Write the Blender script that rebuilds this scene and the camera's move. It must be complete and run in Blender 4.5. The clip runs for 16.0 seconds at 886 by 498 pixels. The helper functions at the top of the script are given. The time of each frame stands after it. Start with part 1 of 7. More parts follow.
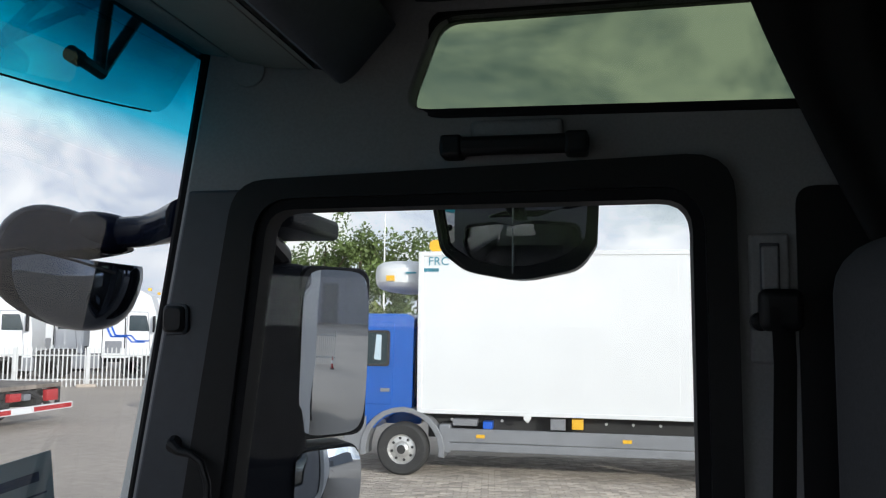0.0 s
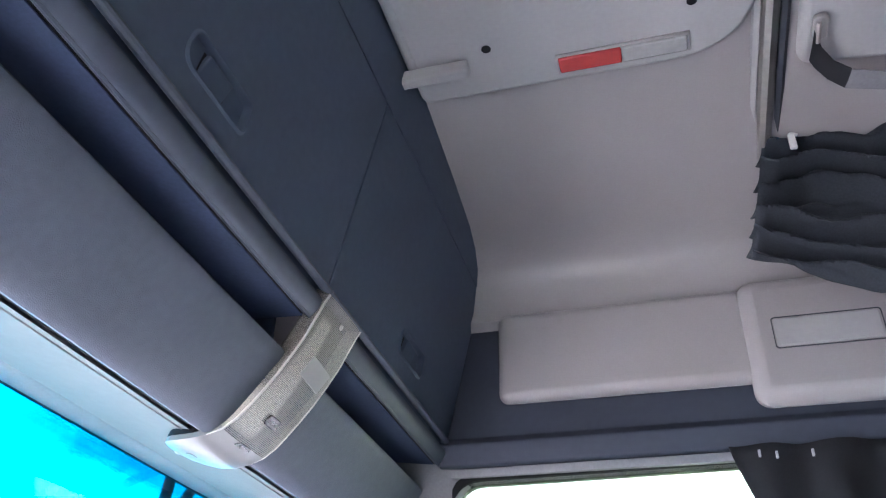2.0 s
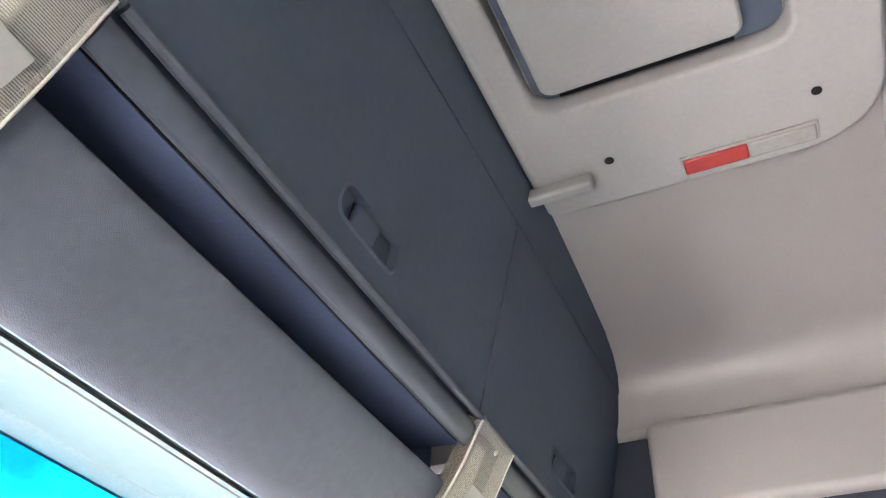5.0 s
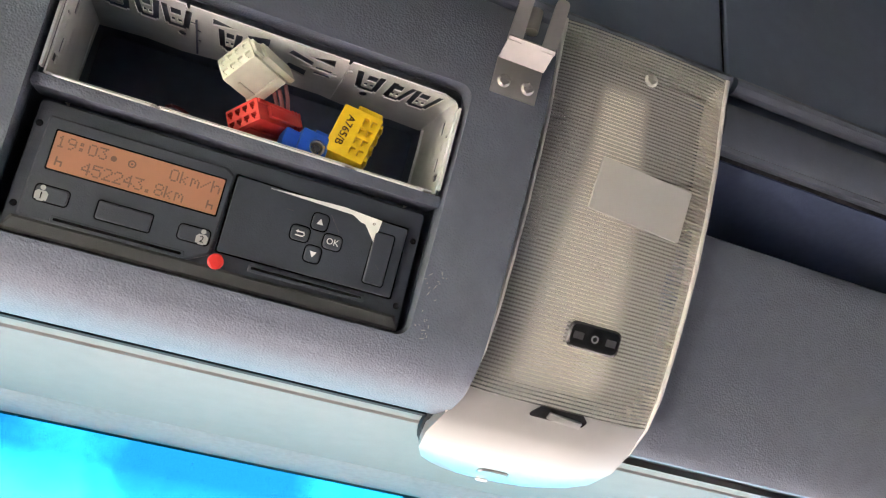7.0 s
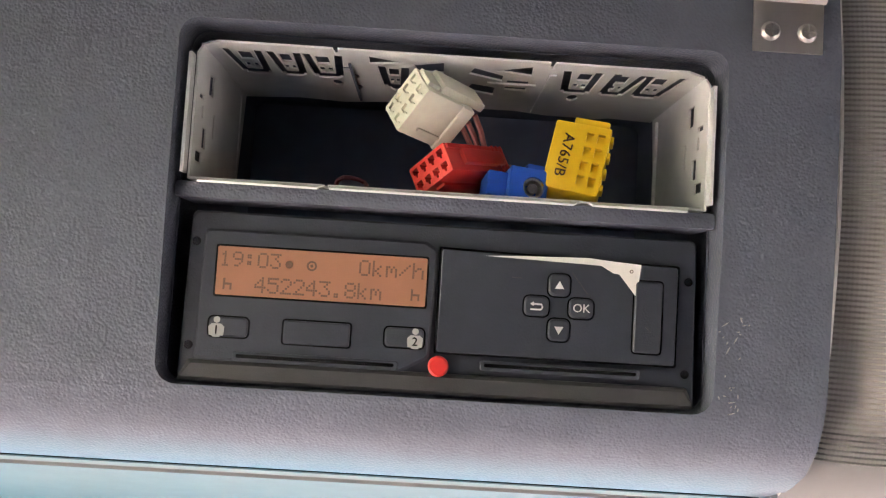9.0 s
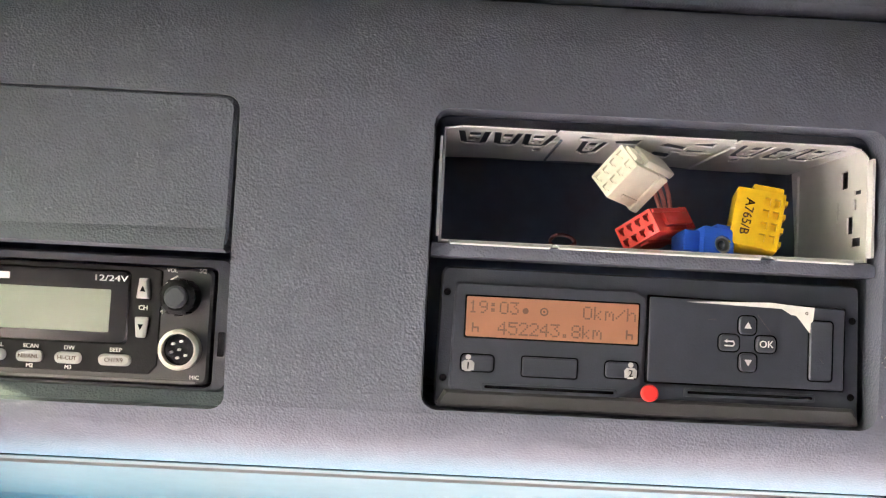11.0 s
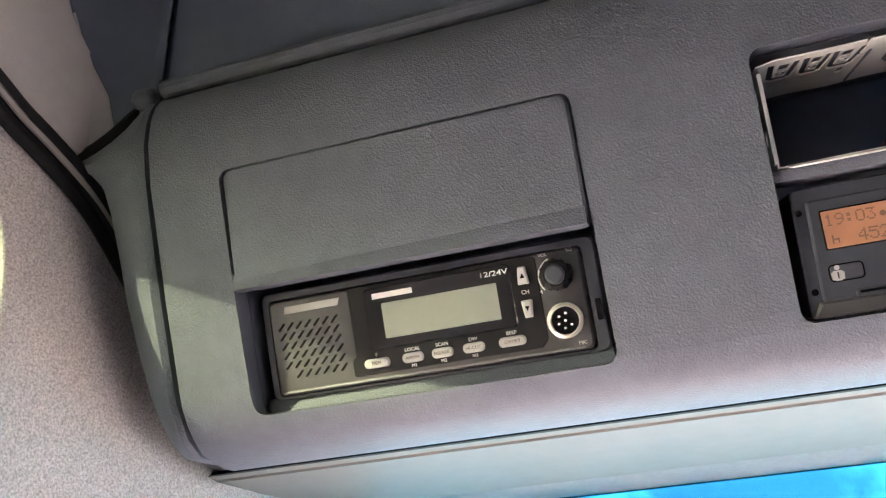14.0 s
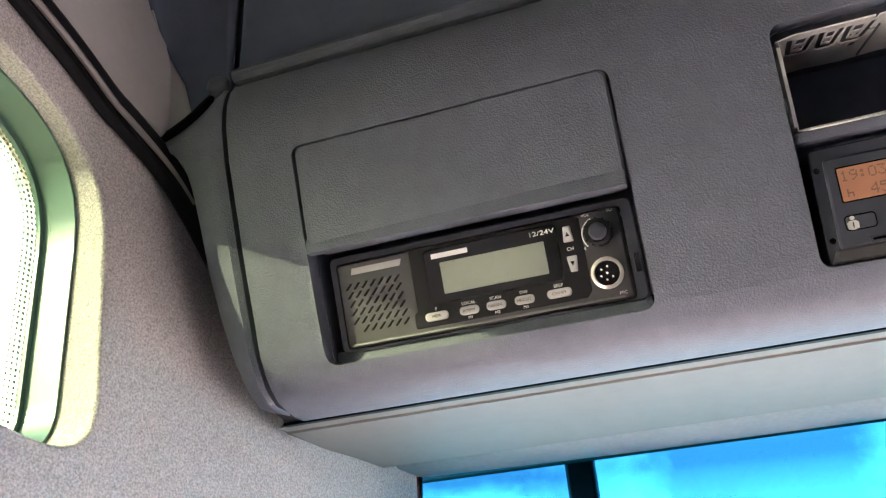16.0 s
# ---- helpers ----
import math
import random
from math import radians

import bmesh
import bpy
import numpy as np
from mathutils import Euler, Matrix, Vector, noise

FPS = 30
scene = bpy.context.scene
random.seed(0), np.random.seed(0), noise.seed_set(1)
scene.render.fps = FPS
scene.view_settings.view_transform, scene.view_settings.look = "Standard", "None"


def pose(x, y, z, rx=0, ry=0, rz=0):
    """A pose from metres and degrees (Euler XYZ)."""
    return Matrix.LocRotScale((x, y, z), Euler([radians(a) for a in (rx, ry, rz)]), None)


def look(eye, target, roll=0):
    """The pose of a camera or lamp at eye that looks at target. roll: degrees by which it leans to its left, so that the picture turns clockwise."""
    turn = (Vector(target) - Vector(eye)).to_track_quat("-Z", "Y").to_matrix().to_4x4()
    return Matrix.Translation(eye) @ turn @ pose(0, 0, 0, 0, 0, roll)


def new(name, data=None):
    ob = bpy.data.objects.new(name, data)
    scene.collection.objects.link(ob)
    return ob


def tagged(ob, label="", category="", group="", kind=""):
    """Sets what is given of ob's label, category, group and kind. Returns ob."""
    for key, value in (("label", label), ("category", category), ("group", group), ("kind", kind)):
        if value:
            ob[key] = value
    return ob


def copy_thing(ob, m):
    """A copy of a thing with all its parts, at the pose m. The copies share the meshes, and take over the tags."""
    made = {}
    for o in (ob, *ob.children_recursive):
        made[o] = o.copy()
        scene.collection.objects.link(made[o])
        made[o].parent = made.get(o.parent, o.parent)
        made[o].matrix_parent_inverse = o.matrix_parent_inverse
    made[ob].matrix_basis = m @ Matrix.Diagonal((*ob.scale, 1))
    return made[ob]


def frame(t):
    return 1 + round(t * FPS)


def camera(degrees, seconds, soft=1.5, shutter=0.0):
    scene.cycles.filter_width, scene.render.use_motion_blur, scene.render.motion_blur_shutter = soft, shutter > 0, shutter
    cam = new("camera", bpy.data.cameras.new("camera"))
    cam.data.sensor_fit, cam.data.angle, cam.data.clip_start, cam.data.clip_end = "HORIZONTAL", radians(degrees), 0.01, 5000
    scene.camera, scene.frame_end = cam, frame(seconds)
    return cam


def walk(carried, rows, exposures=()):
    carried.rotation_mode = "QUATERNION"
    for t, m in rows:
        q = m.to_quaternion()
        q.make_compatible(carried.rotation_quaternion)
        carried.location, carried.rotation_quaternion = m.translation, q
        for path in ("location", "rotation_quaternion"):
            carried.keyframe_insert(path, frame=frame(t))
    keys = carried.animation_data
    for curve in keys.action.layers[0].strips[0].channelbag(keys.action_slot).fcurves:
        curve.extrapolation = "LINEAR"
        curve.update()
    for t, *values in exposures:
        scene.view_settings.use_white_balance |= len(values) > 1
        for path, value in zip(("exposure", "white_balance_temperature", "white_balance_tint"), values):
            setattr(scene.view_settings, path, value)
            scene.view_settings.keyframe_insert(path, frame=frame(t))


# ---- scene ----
cam = camera(57.2, 16.0, 1.2)
PATH = [
    (0, (-0.0147, 0.0700, 2.5051), (-0.4150, 2.0210, 2.6873), 0.55),
    (0.5, (-0.0127, 0.0680, 2.5042), (-0.3707, 2.0130, 2.7953), 1.09),
    (1, (-0.0219, 0.0430, 2.5236), (-0.3524, 1.9310, 3.0940), 1.82),
    (1.5, (0.0320, -0.0590, 2.5581), (-0.3837, 1.7070, 3.3996), 1.99),
    (2, (0.0975, -0.0910, 2.5532), (-0.3853, 1.5110, 3.6480), 1.77),
    (2.5, (0.0969, -0.0990, 2.5462), (-0.3612, 1.3450, 3.8529), 1.41),
    (3, (0.0967, -0.0950, 2.5502), (-0.4221, 1.4520, 3.7068), 2.15),
    (3.2, (0.0975, -0.0920, 2.5532), (-0.4405, 1.5030, 3.6335), 2.21),
    (5.3, (0.0499, -0.1390, 2.5763), (-0.7233, 1.1540, 3.8923), 2.03),
    (5.5, (0.0319, -0.1450, 2.5922), (-0.8405, 1.0830, 3.9069), 2.23),
    (6, (0.0054, -0.1640, 2.6155), (-1.1039, 0.8680, 3.9214), 3.18),
    (6.5, (-0.0187, -0.1690, 2.6471), (-1.3251, 0.6330, 3.9325), 3.28),
    (7, (-0.0741, -0.1880, 2.6847), (-1.5310, 0.3240, 3.9566), 3.83),
    (7.5, (-0.1263, -0.1950, 2.7335), (-1.6700, 0.0320, 3.9849), 4.11),
    (8, (-0.1521, -0.1940, 2.7770), (-1.7359, -0.1290, 3.9968), 3.20),
    (8.2, (-0.1482, -0.1890, 2.7792), (-1.7368, -0.1450, 3.9947), 3.33),
    (10.5, (-0.1150, -0.2440, 2.7603), (-1.7156, -0.2130, 3.9600), 2.59),
    (11, (-0.0755, -0.2870, 2.7537), (-1.6816, -0.2630, 3.9461), 2.47),
    (11.5, (-0.0463, -0.3530, 2.7365), (-1.6347, -0.4370, 3.9491), 0.35),
    (12, (-0.0426, -0.3720, 2.7257), (-1.5883, -0.6640, 3.9600), -0.30),
    (12.5, (-0.0466, -0.3630, 2.7245), (-1.5740, -0.7540, 3.9559), 0.01),
    (13, (-0.0569, -0.3500, 2.7138), (-1.5674, -0.8000, 3.9463), 0.73),
    (13.5, (-0.0566, -0.3440, 2.7078), (-1.5594, -0.8030, 3.9458), 0.49),
    (14, (-0.0491, -0.3550, 2.7003), (-1.5434, -0.8190, 3.9468), 0.06),
    (14.5, (-0.0544, -0.3540, 2.6899), (-1.5456, -0.8310, 3.9336), -0.17),
    (15, (-0.0538, -0.3630, 2.6800), (-1.5429, -0.8490, 3.9238), -0.10),
    (15.5, (-0.0369, -0.3650, 2.6660), (-1.5129, -0.8530, 3.9247), 0.17),
    (16, (-0.0208, -0.3680, 2.6500), (-1.4928, -0.8700, 3.9069), 0.23),
]
EXPO = [(0.0, -0.5, 6050, 12), (0.8, -0.45, 5950, 12), (1.1, 0.3, 5800, 14), (1.3, 1.2, 5400, 18), (1.6, 2.8, 5300, 23), (2.0, 4.13, 5450, 23), (2.3, 4.7, 5650, 20), (3.2, 4.8, 5950, 19), (5.3, 4.68, 6300, 19), (6.5, 4.28, 6500, 20), (8.0, 3.88, 6850, 28), (10.5, 4.05, 6750, 29), (11.5, 4.6, 6800, 30), (12.5, 4.45, 7000, 33), (14.0, 4.17, 7000, 33), (16.0, 3.85, 6900, 33)]
walk(cam, [(t, look(eye, target, roll)) for t, eye, target, roll in PATH], EXPO)

# ---- world and sun ----
SUN_DIR = Vector((-0.74, 0.62, -0.25)).normalized()      # the way the light travels
world = bpy.data.worlds.new("sky")
scene.world = world
world.use_nodes = True
nt = world.node_tree
nt.nodes.clear()


def wnode(kind, **kw):
    n = nt.nodes.new(kind)
    for k, v in kw.items():
        n.inputs[k].default_value = v
    return n


sky = nt.nodes.new("ShaderNodeTexSky")
sky.sky_type = "NISHITA"
sky.sun_disc = False
sky.sun_elevation = math.asin(-SUN_DIR.z)
sky.sun_rotation = math.atan2(-SUN_DIR.x, -SUN_DIR.y)
wco = nt.nodes.new("ShaderNodeTexCoord")
wmap = nt.nodes.new("ShaderNodeMapping")
wmap.inputs["Scale"].default_value = (1.0, 1.0, 1.6)
wnoise = wnode("ShaderNodeTexNoise", Scale=2.6, Detail=12.0, Roughness=0.56, Distortion=0.35)
wramp = nt.nodes.new("ShaderNodeValToRGB")
wramp.color_ramp.elements[0].position, wramp.color_ramp.elements[1].position = 0.43, 0.52
wramp.color_ramp.elements[0].color = (0.24, 0.24, 0.24, 1)
wnoise2 = wnode("ShaderNodeTexNoise", Scale=4.2, Detail=9.0, Roughness=0.6, Distortion=0.5)
wcloud = nt.nodes.new("ShaderNodeValToRGB")
wcloud.color_ramp.elements[0].position, wcloud.color_ramp.elements[1].position = 0.40, 0.56
wcloud.color_ramp.elements[0].color = (7.4, 7.8, 8.7, 1)
wcloud.color_ramp.elements[1].color = (12.5, 12.1, 11.6, 1)
wmix = nt.nodes.new("ShaderNodeMix")
wmix.data_type = "RGBA"
wbg = wnode("ShaderNodeBackground", Strength=0.145)
wout = nt.nodes.new("ShaderNodeOutputWorld")
L = nt.links.new
L(wco.outputs["Generated"], wmap.inputs["Vector"])
L(wmap.outputs["Vector"], wnoise.inputs["Vector"])
L(wmap.outputs["Vector"], wnoise2.inputs["Vector"])
wsep = nt.nodes.new("ShaderNodeSeparateXYZ")
wthin = nt.nodes.new("ShaderNodeMath")
wthin.operation = "MULTIPLY_ADD"
wthin.inputs[1].default_value, wthin.inputs[2].default_value = -0.62, 0.19
wcover = nt.nodes.new("ShaderNodeMath")
L(wco.outputs["Generated"], wsep.inputs["Vector"])
L(wsep.outputs["Z"], wthin.inputs[0])
L(wthin.outputs["Value"], wcover.inputs[0])
L(wnoise.outputs["Fac"], wcover.inputs[1])
L(wcover.outputs["Value"], wramp.inputs["Fac"])
L(wnoise2.outputs["Fac"], wcloud.inputs["Fac"])
L(wramp.outputs["Color"], wmix.inputs["Factor"])
L(sky.outputs["Color"], wmix.inputs["A"])
L(wcloud.outputs["Color"], wmix.inputs["B"])
# clouds and haze are brighter on the sun's side of the sky
wdot = nt.nodes.new("ShaderNodeVectorMath")
wdot.operation = "DOT_PRODUCT"
wdot.inputs[1].default_value = tuple(-SUN_DIR)
wglow = wnode("ShaderNodeMapRange", **{"From Min": 0.0, "From Max": 1.0, "To Min": 0.9, "To Max": 3.0})
wglow.interpolation_type = "SMOOTHSTEP"
wlift = nt.nodes.new("ShaderNodeVectorMath")
wlift.operation = "SCALE"
L(wco.outputs["Generated"], wdot.inputs[0])
L(wdot.outputs["Value"], wglow.inputs["Value"])
L(wmix.outputs["Result"], wlift.inputs[0])
L(wglow.outputs["Result"], wlift.inputs["Scale"])
L(wlift.outputs["Vector"], wbg.inputs["Color"])
L(wbg.outputs["Background"], wout.inputs["Surface"])

sun = new("sun", bpy.data.lights.new("sun", "SUN"))
sun.data.energy, sun.data.angle, sun.data.color = 4.5, radians(0.6), (1.0, 0.93, 0.82)
sun.matrix_world = look((0, 0, 30), Vector((0, 0, 30)) + SUN_DIR)


# ---- materials ----
def mat(name, color, rough=0.5, metal=0.0, grain=0.0, scale=60.0, bump=0.0, bscale=300.0, stain=0.0, sscale=4.0, spec=0.5, coat=0.0, voronoi=False):
    """A node material: base colour varied at two scales, with fine relief."""
    m = bpy.data.materials.new(name)
    m.use_nodes = True
    t = m.node_tree
    p = t.nodes["Principled BSDF"]
    p.inputs["Roughness"].default_value, p.inputs["Metallic"].default_value = rough, metal
    p.inputs["Specular IOR Level"].default_value = spec
    p.inputs["Coat Weight"].default_value = coat
    co = t.nodes.new("ShaderNodeTexCoord")
    src = co.outputs["Object"]
    base = t.nodes.new("ShaderNodeRGB")
    base.outputs[0].default_value = (*color, 1)
    out = base.outputs[0]
    for amount, sc, det in ((grain, scale, 4.0), (stain, sscale, 6.0)):
        if amount <= 0:
            continue
        n = t.nodes.new("ShaderNodeTexNoise")
        n.inputs["Scale"].default_value, n.inputs["Detail"].default_value = sc, det
        t.links.new(src, n.inputs["Vector"])
        r = t.nodes.new("ShaderNodeMapRange")
        r.inputs["From Min"].default_value, r.inputs["From Max"].default_value = 0.3, 0.7
        r.inputs["To Min"].default_value, r.inputs["To Max"].default_value = 1 - amount, 1 + amount
        t.links.new(n.outputs["Fac"], r.inputs["Value"])
        v = t.nodes.new("ShaderNodeVectorMath")
        v.operation = "SCALE"
        t.links.new(out, v.inputs[0])
        t.links.new(r.outputs["Result"], v.inputs["Scale"])
        out = v.outputs["Vector"]
    t.links.new(out, p.inputs["Base Color"])
    if bump > 0:
        if voronoi:
            n = t.nodes.new("ShaderNodeTexVoronoi")
            n.feature = "SMOOTH_F1"
            h = n.outputs["Distance"]
        else:
            n = t.nodes.new("ShaderNodeTexNoise")
            n.inputs["Detail"].default_value = 3.0
            h = n.outputs["Fac"]
        n.inputs["Scale"].default_value = bscale
        t.links.new(src, n.inputs["Vector"])
        b = t.nodes.new("ShaderNodeBump")
        b.inputs["Strength"].default_value, b.inputs["Distance"].default_value = bump, 0.001
        t.links.new(h, b.inputs["Height"])
        t.links.new(b.outputs["Normal"], p.inputs["Normal"])
    return m


def glass(name, tint, gloss=1.0):
    """A thin pane: tinted straight through, with a Fresnel sheen."""
    m = bpy.data.materials.new(name)
    m.use_nodes = True
    t = m.node_tree
    t.nodes.clear()
    o = t.nodes.new("ShaderNodeOutputMaterial")
    mix = t.nodes.new("ShaderNodeMixShader")
    tr = t.nodes.new("ShaderNodeBsdfTransparent")
    gl = t.nodes.new("ShaderNodeBsdfGlossy")
    fr = t.nodes.new("ShaderNodeFresnel")
    mu = t.nodes.new("ShaderNodeMath")
    mu.operation = "MULTIPLY"
    mu.inputs[1].default_value = gloss
    tr.inputs["Color"].default_value = (*tint, 1)
    gl.inputs["Roughness"].default_value = 0.01
    fr.inputs["IOR"].default_value = 1.45
    t.links.new(fr.outputs["Fac"], mu.inputs[0])
    t.links.new(mu.outputs["Value"], mix.inputs["Fac"])
    t.links.new(tr.outputs["BSDF"], mix.inputs[1])
    t.links.new(gl.outputs["BSDF"], mix.inputs[2])
    t.links.new(mix.outputs["Shader"], o.inputs["Surface"])
    return m


M_CONSOLE = mat("console_plastic", (0.102, 0.114, 0.144), 0.55, spec=0.25, grain=0.06, scale=90, bump=0.36, bscale=980, voronoi=True, stain=0.06, sscale=7)
M_LID = mat("lid_plastic", (0.086, 0.109, 0.152), 0.6, spec=0.3, grain=0.05, scale=80, bump=0.2, bscale=700, stain=0.05)
M_TRIM = mat("header_plastic", (0.150, 0.150, 0.145), 0.6, spec=0.2, grain=0.04, scale=70, bump=0.15, bscale=800, stain=0.05)
# floor kept dark, standing in for light that an unseen person blocks
M_FLOOR = mat("floor_mat", (0.07, 0.07, 0.072), 0.9, grain=0.1, scale=20, bump=0.3, bscale=100)
M_DARK = mat("dark_plastic", (0.03, 0.034, 0.045), 0.55, grain=0.06, scale=60, bump=0.2, bscale=600)
M_BLACK = mat("black_plastic", (0.007, 0.007, 0.009), 0.5, spec=0.22, grain=0.08, scale=120, bump=0.1, bscale=900)
M_RUBBER = mat("rubber", (0.006, 0.006, 0.008), 0.75, spec=0.2, bump=0.2, bscale=400)
M_CEIL = mat("roof_liner", (0.330, 0.308, 0.302), 0.36, grain=0.025, scale=300, bump=0.06, bscale=900, stain=0.06, sscale=3)
M_PANEL = mat("roof_panel", (0.37, 0.362, 0.358), 0.6, grain=0.03, scale=120, bump=0.12, bscale=700, stain=0.04)
M_FABRIC = mat("wall_fabric", (0.42, 0.40, 0.39), 0.95, grain=0.36, scale=720, bump=0.7, bscale=1100, stain=0.07, sscale=5)
M_WALL = mat("wall_trim", (0.20, 0.20, 0.212), 0.75, grain=0.07, scale=200, bump=0.25, bscale=800, stain=0.05)
M_GROUND = mat("concrete_yard", (0.48, 0.41, 0.335), 0.9, grain=0.12, scale=5, bump=0.4, bscale=30, stain=0.14, sscale=0.15)
M_WHITE = mat("white_paint", (0.78, 0.78, 0.77), 0.4, grain=0.02, scale=3, stain=0.04, sscale=0.6)
G_DOOR = glass("door_glass", (0.95, 0.97, 0.96), 0.25)
# rear trim darkened too, in place of an unseen person's shade
M_REAR = mat("rear_trim", (0.06, 0.06, 0.065), 0.9, grain=0.1, scale=60, stain=0.1)
G_UP = glass("green_glass", (0.42, 0.48, 0.37), 0.4)
MIRROR = mat("mirror", (0.50, 0.54, 0.60), 0.02, 1.0)


# ---- mesh helpers ----
def part(name, bm, material, parent=None, label=""):
    """Links a bmesh as one mesh object, smooth but for its sharp edges."""
    bmesh.ops.recalc_face_normals(bm, faces=bm.faces[:])
    for f in bm.faces:
        f.smooth = True
    for e in bm.edges:
        if len(e.link_faces) == 2 and e.calc_face_angle(0) > 0.55:
            e.smooth = False
    me = bpy.data.meshes.new(name)
    bm.to_mesh(me)
    bm.free()
    me.materials.append(material)
    ob = new(name, me)
    if parent:
        ob.parent = parent
    if label:
        ob["label"] = label
    return ob


def empty(name, at=(0, 0, 0), m=None):
    ob = new(name)
    ob.empty_display_size = 0.05
    ob.matrix_world = m if m is not None else Matrix.Translation(at)
    return ob


def place(ob, m):
    """Moves mesh data, built in local coordinates, by m."""
    ob.data.transform(m)
    return ob


def rrect(w, h, r, seg=4, cx=0.0, cy=0.0):
    """Corners of a rounded rectangle, anticlockwise."""
    pts = []
    for k, (sx, sy) in enumerate(((1, 1), (-1, 1), (-1, -1), (1, -1))):
        for i in range(seg + 1):
            a = math.pi / 2 * (k + i / seg)
            pts.append((cx + sx * (w / 2 - r) + r * math.cos(a), cy + sy * (h / 2 - r) + r * math.sin(a)))
    return pts


def circle(r, n=20, cx=0.0, cy=0.0):
    return [(cx + r * math.cos(2 * math.pi * i / n), cy + r * math.sin(2 * math.pi * i / n)) for i in range(n)]


def slab(pts, z0, z1, m=None, bm=None, chamfer=0.0):
    """A prism over a polygon from z0 to z1; chamfer narrows its top edge."""
    bm = bm or bmesh.new()
    m = m or Matrix()
    cx, cy = sum(p[0] for p in pts) / len(pts), sum(p[1] for p in pts) / len(pts)
    levels = [(z0, 0.0), (z1, 0.0)] if chamfer <= 0 else [(z0, 0.0), (z1 - math.copysign(chamfer, z1 - z0), 0.0), (z1, chamfer)]
    rings = []
    for z, c in levels:
        ring = []
        for x, y in pts:
            dx, dy = x - cx, y - cy
            sx = (1 - c / abs(dx)) if abs(dx) > 2 * c else 1.0
            sy = (1 - c / abs(dy)) if abs(dy) > 2 * c else 1.0
            ring.append(bm.verts.new(m @ Vector((cx + dx * sx, cy + dy * sy, z))))
        rings.append(ring)
    n = len(pts)
    for a, b in zip(rings, rings[1:]):
        for i in range(n):
            bm.faces.new((a[i], a[(i + 1) % n], b[(i + 1) % n], b[i]))
    bm.faces.new(rings[0][::-1])
    bm.faces.new(rings[-1])
    return bm


def box(lo, hi, r=0.0, bm=None, m=None):
    """A box between two corners, its edges rounded by r."""
    b = bmesh.new()
    bmesh.ops.create_cube(b, size=1.0)
    for v in b.verts:
        v.co = Vector([lo[i] + (v.co[i] + 0.5) * (hi[i] - lo[i]) for i in range(3)])
    if r > 0:
        bmesh.ops.bevel(b, geom=b.edges[:], offset=r, segments=2, profile=0.6, affect="EDGES")
    if m is not None:
        b.transform(m)
    if bm is None:
        return b
    me = bpy.data.meshes.new("tmp")
    b.to_mesh(me)
    b.free()
    bm.from_mesh(me)
    bpy.data.meshes.remove(me)
    return bm


def sweep_y(profile, y0, y1, bm=None, closed=True, steps=1, shift=None):
    """A profile of (x, z) drawn out along y. shift(y) gives an offset (dx, dz)."""
    bm = bm or bmesh.new()
    rings = []
    for k in range(steps + 1):
        y = y0 + (y1 - y0) * k / steps
        dx, dz = shift(y) if shift else (0, 0)
        rings.append([bm.verts.new((x + dx, y, z + dz)) for x, z in profile])
    n = len(profile)
    for a, b in zip(rings, rings[1:]):
        for i in range(n if closed else n - 1):
            bm.faces.new((a[i], a[(i + 1) % n], b[(i + 1) % n], b[i]))
    if closed:
        bm.faces.new(rings[0])
        bm.faces.new(rings[-1][::-1])
    return bm


def thick(line, d):
    """A closed profile: an open line of (x, z) and its offset by d to the left of its course."""
    off = []
    for i, p in enumerate(line):
        a, b = line[max(i - 1, 0)], line[min(i + 1, len(line) - 1)]
        t = Vector((b[0] - a[0], b[1] - a[1])).normalized()
        off.append((p[0] - t.y * d, p[1] + t.x * d))
    return list(line) + off[::-1]


def tube(points, r, n=8, bm=None, flat=1.0, caps=True):
    """A round rod along a line of points."""
    bm = bm or bmesh.new()
    pts = [Vector(p) for p in points]
    rings, side = [], None
    for i, p in enumerate(pts):
        t = (pts[min(i + 1, len(pts) - 1)] - pts[max(i - 1, 0)]).normalized()
        if side is None:
            side = t.orthogonal().normalized()
        side = (side - t * side.dot(t)).normalized()
        up = t.cross(side)
        rr = r[i] if isinstance(r, (list, tuple)) else r
        rings.append([bm.verts.new(p + rr * (math.cos(2 * math.pi * k / n) * side + flat * math.sin(2 * math.pi * k / n) * up)) for k in range(n)])
    for a, b in zip(rings, rings[1:]):
        for k in range(n):
            bm.faces.new((a[k], a[(k + 1) % n], b[(k + 1) % n], b[k]))
    if caps:
        bm.faces.new(rings[0][::-1])
        bm.faces.new(rings[-1])
    return bm


def cut(bm, cutters):
    """bm less the solids in cutters."""
    def temp(b):
        bmesh.ops.recalc_face_normals(b, faces=b.faces[:])
        me = bpy.data.meshes.new("tmp")
        b.to_mesh(me)
        b.free()
        return new("tmp", me)
    ob = temp(bm)
    others = [temp(c) for c in cutters]
    for o in others:
        mod = ob.modifiers.new("cut", "BOOLEAN")
        mod.operation, mod.solver, mod.object = "DIFFERENCE", "EXACT", o
    dg = bpy.context.evaluated_depsgraph_get()
    dg.update()
    me = bpy.data.meshes.new_from_object(ob.evaluated_get(dg))
    res = bmesh.new()
    res.from_mesh(me)
    bpy.data.meshes.remove(me)
    for o in (ob, *others):
        d = o.data
        bpy.data.objects.remove(o)
        bpy.data.meshes.remove(d)
    return res


def bevel_mod(ob, w, seg=2, angle=40):
    mod = ob.modifiers.new("edge", "BEVEL")
    mod.width, mod.segments, mod.limit_method, mod.angle_limit = w, seg, "ANGLE", radians(angle)
    return ob


